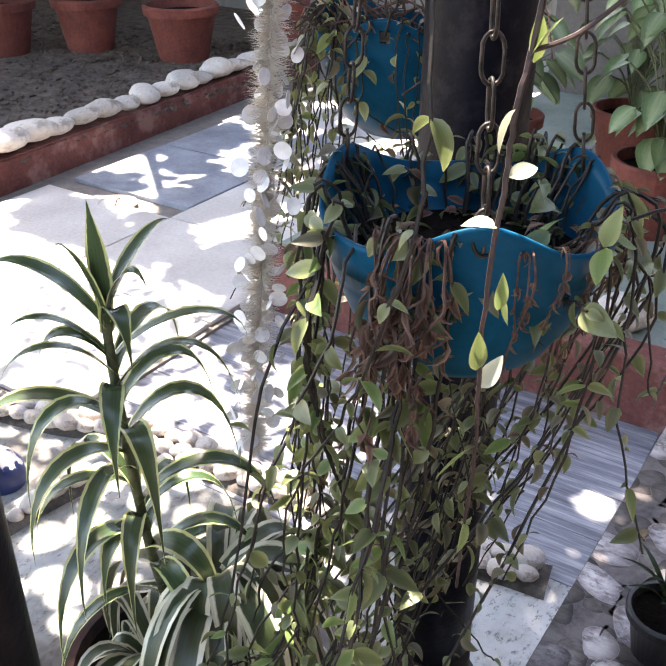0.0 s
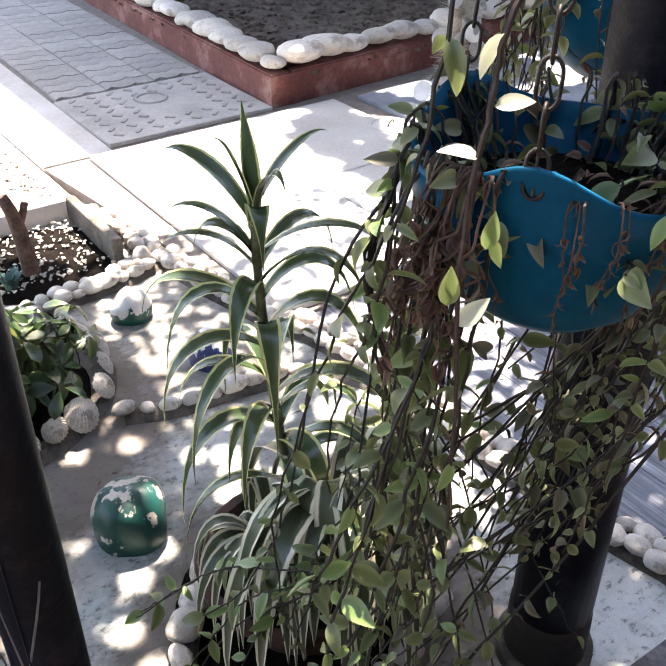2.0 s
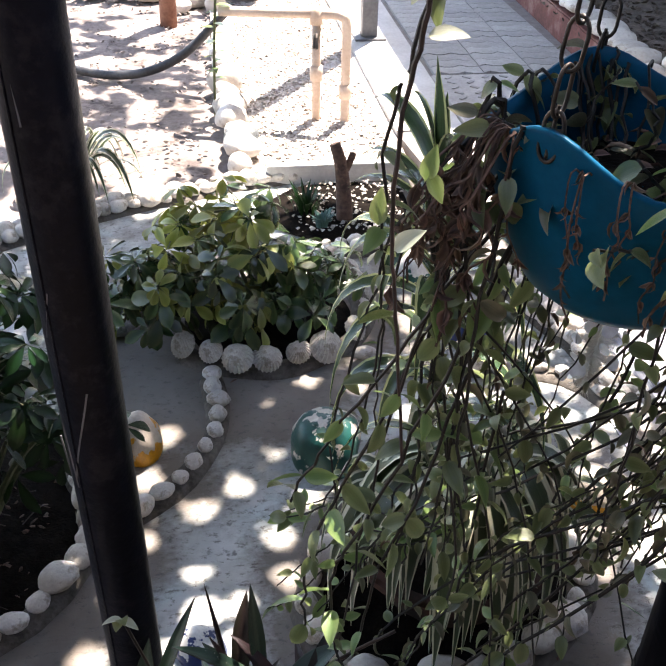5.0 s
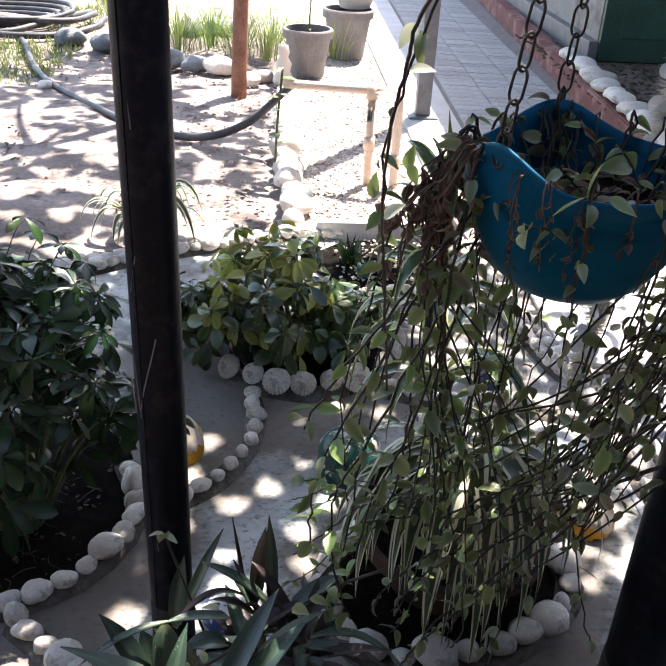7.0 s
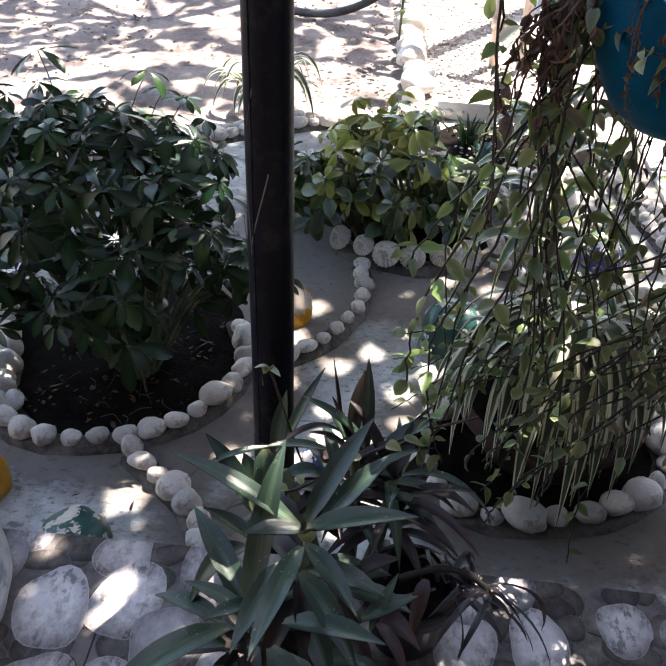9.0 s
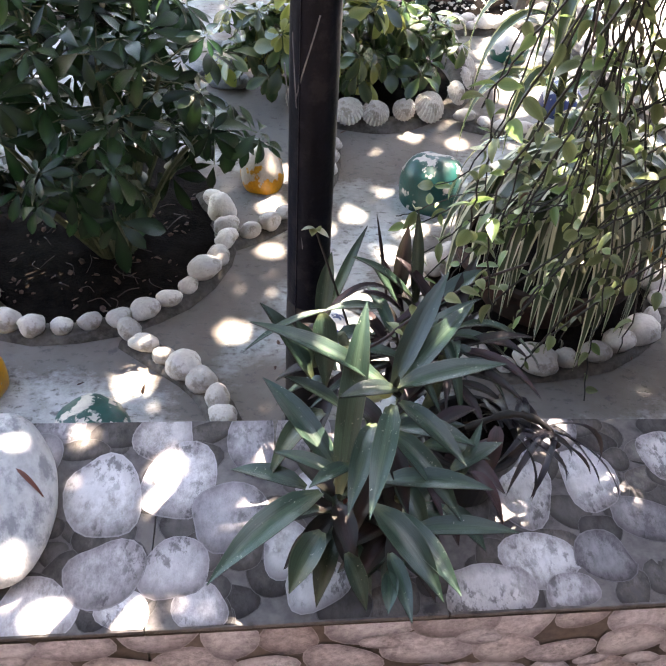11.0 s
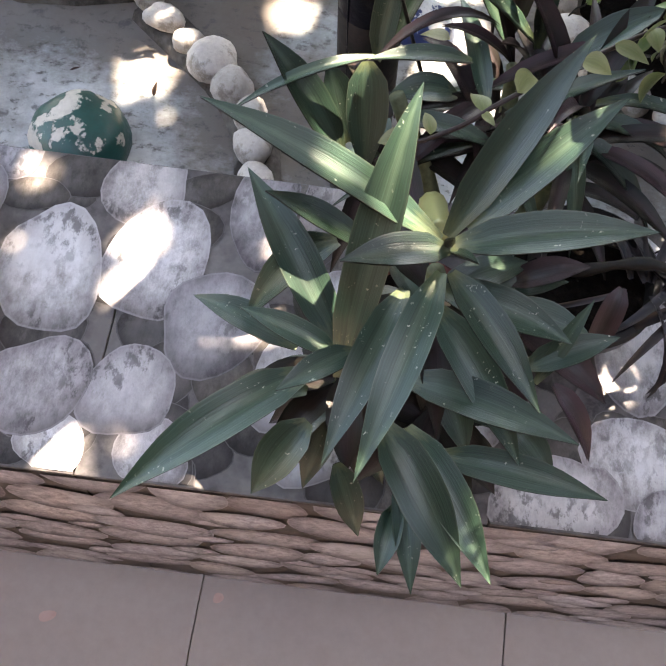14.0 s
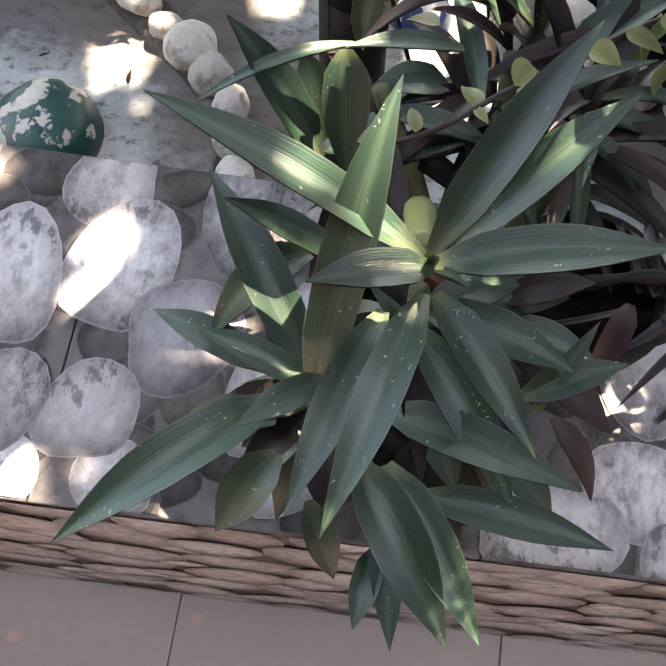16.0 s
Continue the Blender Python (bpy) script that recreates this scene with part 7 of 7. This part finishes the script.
part("sheath", tube(bmesh.new(), smooth_line([(1.764, 1.465, 0.37), (1.765, 1.428, 0.415), (1.767, 1.392, 0.455)], 5), [0.013 - 0.0004 * i for i in range(11)], 10), M["sheath"], lily, "pale yellow dead leaf sheath", smooth=True)
shoot = thing("vine_shoot", (1.93, 1.604, 0.4), "thin vine shoot with yellow-green leaves lying over the lilies", "plant")
part("stem", tube(bmesh.new(), smooth_line([(1.73, 1.482, 0.43), (1.752, 1.485, 0.44), (1.779, 1.495, 0.452), (1.804, 1.513, 0.46), (1.861, 1.558, 0.46), (1.926, 1.604, 0.46), (2.0, 1.63, 0.47)], 5), 0.0021, 6), M["redstem"], shoot, smooth=True)
for p, way, size in (((1.79, 1.503, 0.458), (-0.3, 1, 0.1), 0.75), ((1.79, 1.503, 0.458), (0.5, -0.6, 0.2), 0.4), ((1.752, 1.485, 0.445), (-0.2, 1, 0.2), 0.6), ((1.735, 1.482, 0.436), (-1, 0.1, 0.0), 0.85), ((1.815, 1.52, 0.465), (0.6, 1, 0.1), 0.95), ((1.865, 1.56, 0.465), (0.8, -0.4, 0.2), 0.85), ((1.89, 1.58, 0.465), (0.9, -0.5, 0.2), 0.8), ((1.92, 1.6, 0.465), (0.2, -1, 0.2), 0.7), ((1.76, 1.62, 0.4), (-0.9, 0.3, 0.1), 0.9)):
    piece("leaf", YELLOW[int(size * 100) % 4], aim(p, way, 0.25, size), shoot)
plant_pot("terracotta_pot", "red terracotta flower pot on the tiled ledge", 1.765, 1.41, 0.1715, 0.062, 0.085, M["terracotta"], group="terracotta pots")
plant_pot("black_pot", "black plastic pot on the tiled ledge", 1.915, 1.46, 0.1715, 0.075, 0.12, M["blackpot"])
plant_pot("black_pot", "small black plastic pot with a tiny palm seedling", 2.65, 1.4, 0.1715, 0.065, 0.1, M["blackpot"])
palm = thing("palm_seedling", (2.65, 1.4, 0.25), "tiny dark palm seedling in a small black pot", "plant")
for k in range(11):
    a = k * 2.4
    bm = bmesh.new()
    blade(bm, 0.1, 0.012, 0.9, 0.5, "ribbon", 6, start=0.9)
    piece("leaf", mesh_of("leaf", bm, M["dark_leaf"]), aim((2.66, 1.41, 0.27 + 0.004 * k), (math.cos(a), math.sin(a), 0.1)), palm)


def dry_rosette():
    r = random.Random(3)
    t = thing("withered_plant", (1.95, 1.46, 0.3), "withered plant with black curled hanging leaves", "plant")
    part("root", tube(bmesh.new(), smooth_line([(1.9, 1.45, 0.31), (1.96, 1.455, 0.335), (2.01, 1.45, 0.32), (2.04, 1.44, 0.28)], 5), [0.0055 + 0.0015 * math.sin(i * 1.7) for i in range(16)], 7), M["stem"], t, smooth=True)
    for k in range(24):
        a = r.uniform(0, 6.28)
        p = Vector((r.uniform(1.95, 2.03), r.uniform(1.425, 1.455), 0.31))
        bm = bmesh.new()
        blade(bm, r.uniform(0.08, 0.14), r.uniform(0.007, 0.015), r.uniform(1.2, 2.2), 0.6, "ribbon", 8, start=0.4, twist=r.uniform(-2.5, 2.5))
        piece("leaf", mesh_of("leaf", bm, M["black_leaf"]), aim(p, (math.cos(a), math.sin(a), -0.2), r.uniform(-0.5, 0.5)), t)


dry_rosette()
bl = thing("pole_sprig", (1.68, 1.66, 0.5), "bright variegated sprig beside the pole", "plant")
for k, w in enumerate(((-0.4, -1, 0.3), (0.8, -0.6, 0.0), (0.2, -0.8, 0.7), (-0.8, -0.3, 0.4))):
    piece("leaf", (VINE_P if k % 2 else YELLOW)[1], aim((1.685, 1.64, 0.525), w, 0.2, 0.6), bl)
part("stem", tube(bmesh.new(), smooth_line([(1.76, 1.6, 0.3), (1.72, 1.62, 0.42), (1.685, 1.64, 0.525)], 4), 0.002, 5), M["stem"], bl)


# ---- tinsel garland ----
def garland():
    r = random.Random(9)
    a, b = Vector((2.575, 2.025, 2.3)), Vector((2.385, 2.045, 0.5))
    t = thing("tinsel_garland", b, "silvery tinsel garland with round white sequins", "garland")
    part("cord", tube(bmesh.new(), [a, b], 0.003, 6), M["tinsel"], t)
    verts, faces = [], []
    for k in range(14000):
        p = a.lerp(b, r.random())
        d = Vector((r.gauss(0, 1), r.gauss(0, 1), r.gauss(0, 0.5))).normalized()
        s = d.orthogonal() * 0.0007
        l = r.uniform(0.02, 0.04)
        n = len(verts)
        verts += [p - s, p + s, p + d * l]
        faces.append((n, n + 1, n + 2))
    me = bpy.data.meshes.new("fringe")
    me.from_pydata([tuple(v) for v in verts], [], faces)
    me.materials.append(M["tinsel"])
    tagged(under(new("fringe", me), t), "fine silvery fringe", kind="stuff")
    bm = bmesh.new()
    bmesh.ops.create_cone(bm, cap_ends=True, segments=18, radius1=0.0125, radius2=0.0125, depth=0.0008)
    disc = mesh_of("sequin", bm, M["sequin"], smooth=False)
    for k in range(230):
        p = a.lerp(b, (k + r.random()) / 230)
        d = Vector((r.gauss(0, 1), r.gauss(0, 1), 0)).normalized() * r.uniform(0.012, 0.045)
        piece("sequin", disc, Matrix.Translation(p + d) @ Euler((r.uniform(0.9, 2.2), r.uniform(-0.5, 0.5), r.uniform(0, 6.28))).to_matrix().to_4x4() @ Matrix.Scale(r.uniform(0.8, 1.15), 4), t)


garland()


# ---- far and small plants ----
def tuft(name, label, x, y, z, n, size, seed, kind="plant", mats="grass"):
    r = random.Random(seed)
    bm = bmesh.new()
    for k in range(n):
        a, q = r.uniform(0, 6.28), r.uniform(0, 0.4 * size)
        blade(bm, size * r.uniform(0.5, 1.1), 0.012 if size < 0.2 else 0.007, r.uniform(0.3, 1.6), 0.3, "ribbon", 4, start=1.1, m=aim((x + q * math.cos(a), y + q * math.sin(a), z), (math.cos(a), math.sin(a), 0.3)))
    ob = part(name, bm, M[mats], smooth=True)
    return tagged(ob, label, kind, kind="stuff")


def lawn(area, n, seed):
    r = random.Random(seed)
    verts, faces = [], []
    x0, x1, y0, y1 = area
    for _ in range(n):
        x, y = r.uniform(x0, x1), r.uniform(y0, y1)
        if noise.noise(Vector((x * 1.5, y * 1.5, 0))) < -0.15:
            continue
        a = r.uniform(0, 6.28)
        h = r.uniform(0.03, 0.08)
        d = Vector((math.cos(a), math.sin(a), 0))
        p = Vector((x, y, -0.03))
        n0 = len(verts)
        verts += [p - d * 0.006, p + d * 0.006, p + Vector((r.uniform(-0.03, 0.03), r.uniform(-0.03, 0.03), h))]
        faces.append((n0, n0 + 1, n0 + 2))
    me = bpy.data.meshes.new("lawn")
    me.from_pydata([tuple(v) for v in verts], [], faces)
    me.materials.append(M["grass"])
    return tagged(new("lawn", me), "patchy sunlit grass at the far side of the yard", "grass", kind="stuff")


lawn((-3.5, 0.3, 6.3, 12.0), 26000, 2)
for k in range(14):
    tuft("grass_clump", "clump of strappy grass behind the boulders", 0.62 + 0.115 * k + 0.08 * math.sin(k * 3), 7.75 + 0.3 * math.cos(k * 2.2), -0.02, 70, 0.36, 60 + k)
tuft("succulent", "spiky dark succulent in the bed", 2.1, 3.72, 0.01, 40, 0.11, 71, mats="dark_leaf")
tuft("succulent", "small blue-green succulent rosette", 2.14, 3.58, 0.02, 60, 0.06, 72, mats="blue_leaf")


def seedling(label, x, y, h, seed, yellow=True):
    r = random.Random(seed)
    t = thing("seedling", (x, y, 0), label, "plant")
    part("stem", tube(bmesh.new(), smooth_line([(x, y, -0.02), (x + 0.01, y, h * 0.5), (x + 0.03, y + 0.01, h)], 5), 0.006, 6), M["greenstem"], t)
    for k in range(16):
        f = 0.3 + 0.7 * k / 15
        a = k * 2.4
        piece("leaf", r.choice(VINE_B), aim((x + 0.025 * f, y, h * f), (math.cos(a), math.sin(a), 0.1), 0, r.uniform(1.2, 2.0) * (0.6 + 0.5 * f)), t)


seedling("thin seedling with yellow-green leaves", 1.8, 4.76, 0.5, 1)
seedling("young plant growing in the grey pot", 1.99, 6.85, 0.8, 2)


def syngonium(x, y, z, seed, n=52):
    r = random.Random(seed)
    t = thing("syngonium", (x, y, z), "pale green arrowhead plant in a red pot", "plant", "arrowhead plants")
    for k in range(n):
        a = r.uniform(0, 6.28)
        q = r.uniform(0.03, 0.2)
        p = Vector((x + q * math.cos(a), y + q * math.sin(a), z + r.uniform(0.08, 0.62)))
        piece("leaf", SYN[k % 3], aim(p, (math.cos(a), math.sin(a), -0.6), r.uniform(-0.4, 0.4), r.uniform(0.8, 1.35)), t)
        part("petiole", tube(bmesh.new(), smooth_line([(x, y, z), (x + q * 0.4 * math.cos(a), y + q * 0.4 * math.sin(a), p.z * 0.7 + z * 0.3), tuple(p)], 3), 0.003, 4, False), M["greenstem"], t)


SYN = leaf_meshes("leaf", M["pale_leaf"], 3, 77, 0.125, 0.09, (0.4, 0.9), (0.1, 0.3), "ovate", 6)
syngonium(4.5, 1.93, 0.42, 1)
syngonium(4.75, 2.6, 0.42, 2)
syngonium(5.1, 2.2, 0.42, 3)


# ---- litter: clods, chips and fallen leaves ----
def litter(name, label, area, z, n, size, material, seed, flat=0.5, category="gravel"):
    r = random.Random(seed)
    bm = bmesh.new()
    verts, faces = [], []
    base = [(1, 0.2, 0), (0.2, 0.8, 0.1), (-0.9, 0.3, 0), (-0.3, -0.8, -0.1), (0.6, -0.6, 0.05), (0.1, 0.1, 0.8), (0, 0, -0.6)]
    tri = [(i, (i + 1) % 5, 5) for i in range(5)] + [((i + 1) % 5, i, 6) for i in range(5)]
    x0, x1, y0, y1 = area
    for _ in range(n):
        s = size * r.uniform(0.4, 1.4)
        m = Matrix.Translation((r.uniform(x0, x1), r.uniform(y0, y1), z + s * 0.2)) @ Euler((r.uniform(-0.6, 0.6), r.uniform(-0.6, 0.6), r.uniform(0, 6.28))).to_matrix().to_4x4() @ Matrix.Diagonal((s, s * r.uniform(0.6, 1), s * flat, 1))
        k = len(verts)
        verts += [tuple(m @ Vector(b)) for b in base]
        faces += [tuple(k + i for i in t) for t in tri]
    bm.free()
    me = bpy.data.meshes.new(name)
    me.from_pydata(verts, [], faces)
    me.materials.append(material)
    return tagged(new(name, me), label, category, kind="stuff")


litter("gravel_chips", "pale angular chips on the gravel strip", (1.9, 2.5, 4.15, 8.0), 0.0, 6000, 0.011, M["gravel"], 1)
litter("soil_clods", "dry clods on the raised bed", (3.7, 6.5, 4.5, 8.0), 0.13, 3500, 0.022, M["bedsoil"], 2)
litter("yard_litter", "dry leaves and clods on the earth", (-1.5, 1.8, 4.1, 8.0), -0.015, 3000, 0.012, M["yard"], 3)
litter("stone_chips", "white stone chips in the succulent bed", (2.05, 2.46, 3.55, 3.95), 0.015, 320, 0.008, M["stone"], 4)
litter("bed_litter", "dead leaves and twigs on the dark soil", (1.05, 1.44, 2.02, 2.45), 0.016, 110, 0.008, M["drystem"], 5, 0.25)


def twigs(label, area, z, n, seed):
    """Thin curled twigs and dry stalks lying on soil."""
    r = random.Random(seed)
    bm = bmesh.new()
    for _ in range(n):
        p = Vector((r.uniform(area[0], area[1]), r.uniform(area[2], area[3]), z))
        a, l, bend = r.uniform(0, 6.28), r.uniform(0.02, 0.07), r.uniform(-1.2, 1.2)
        d, e = Vector((math.cos(a), math.sin(a), 0)), Vector((math.cos(a + bend), math.sin(a + bend), 0))
        tube(bm, smooth_line([p, p + d * l * 0.5 + Vector((0, 0, 0.006)), p + d * l * 0.5 + e * l * 0.5], 3), r.uniform(0.0006, 0.0014), 4, False)
    return tagged(part("twigs", bm, M["redstem"]), label, "twigs", kind="stuff")


twigs("thin dry twigs lying on the dark soil", (1.08, 1.42, 2.03, 2.4), 0.02, 30, 6)


# ---- fallen leaves ----
def fallen(label, p, way, length, width, material, droop, roll=0.0):
    bm = bmesh.new()
    blade(bm, length, width, droop, 0.25, "ovate", 9, m=aim(p, way, roll))
    return tagged(part("fallen_leaf", bm, M[material], smooth=True), label, "fallen leaf", "fallen leaves")


M["red_leaf"] = leaf_mat("red_dry_leaf", (0.1, 0.02, 0.018), (0.14, 0.035, 0.03), 0.5, 0.3, 0.7, 0.1, 0.2, 0.3)
M["pale_dry"] = leaf_mat("pale_dry_leaf", (0.34, 0.3, 0.24), (0.42, 0.38, 0.32), 0.3, 0.3, 0.8, 0.1, 0.2, 0.3)
fallen("thin dry reddish leaf lying on the boulder", (1.255, 1.44, 0.247), (0.7, -0.6, 0.0), 0.065, 0.008, "red_leaf", 0.9)
fallen("curled pale dry leaf lying by the bed", (0.9, 1.93, 0.02), (0.8, 0.5, 0.35), 0.1, 0.06, "pale_dry", 1.2, 0.5)
for k in range(22):
    fallen("small dry leaf on the cement floor", (rnd.uniform(1.0, 2.5), rnd.uniform(1.7, 2.8), 0.006), (rnd.uniform(-1, 1), rnd.uniform(-1, 1), 0.05), rnd.uniform(0.01, 0.022), rnd.uniform(0.004, 0.009), "dead_leaf", rnd.uniform(0.1, 0.6))
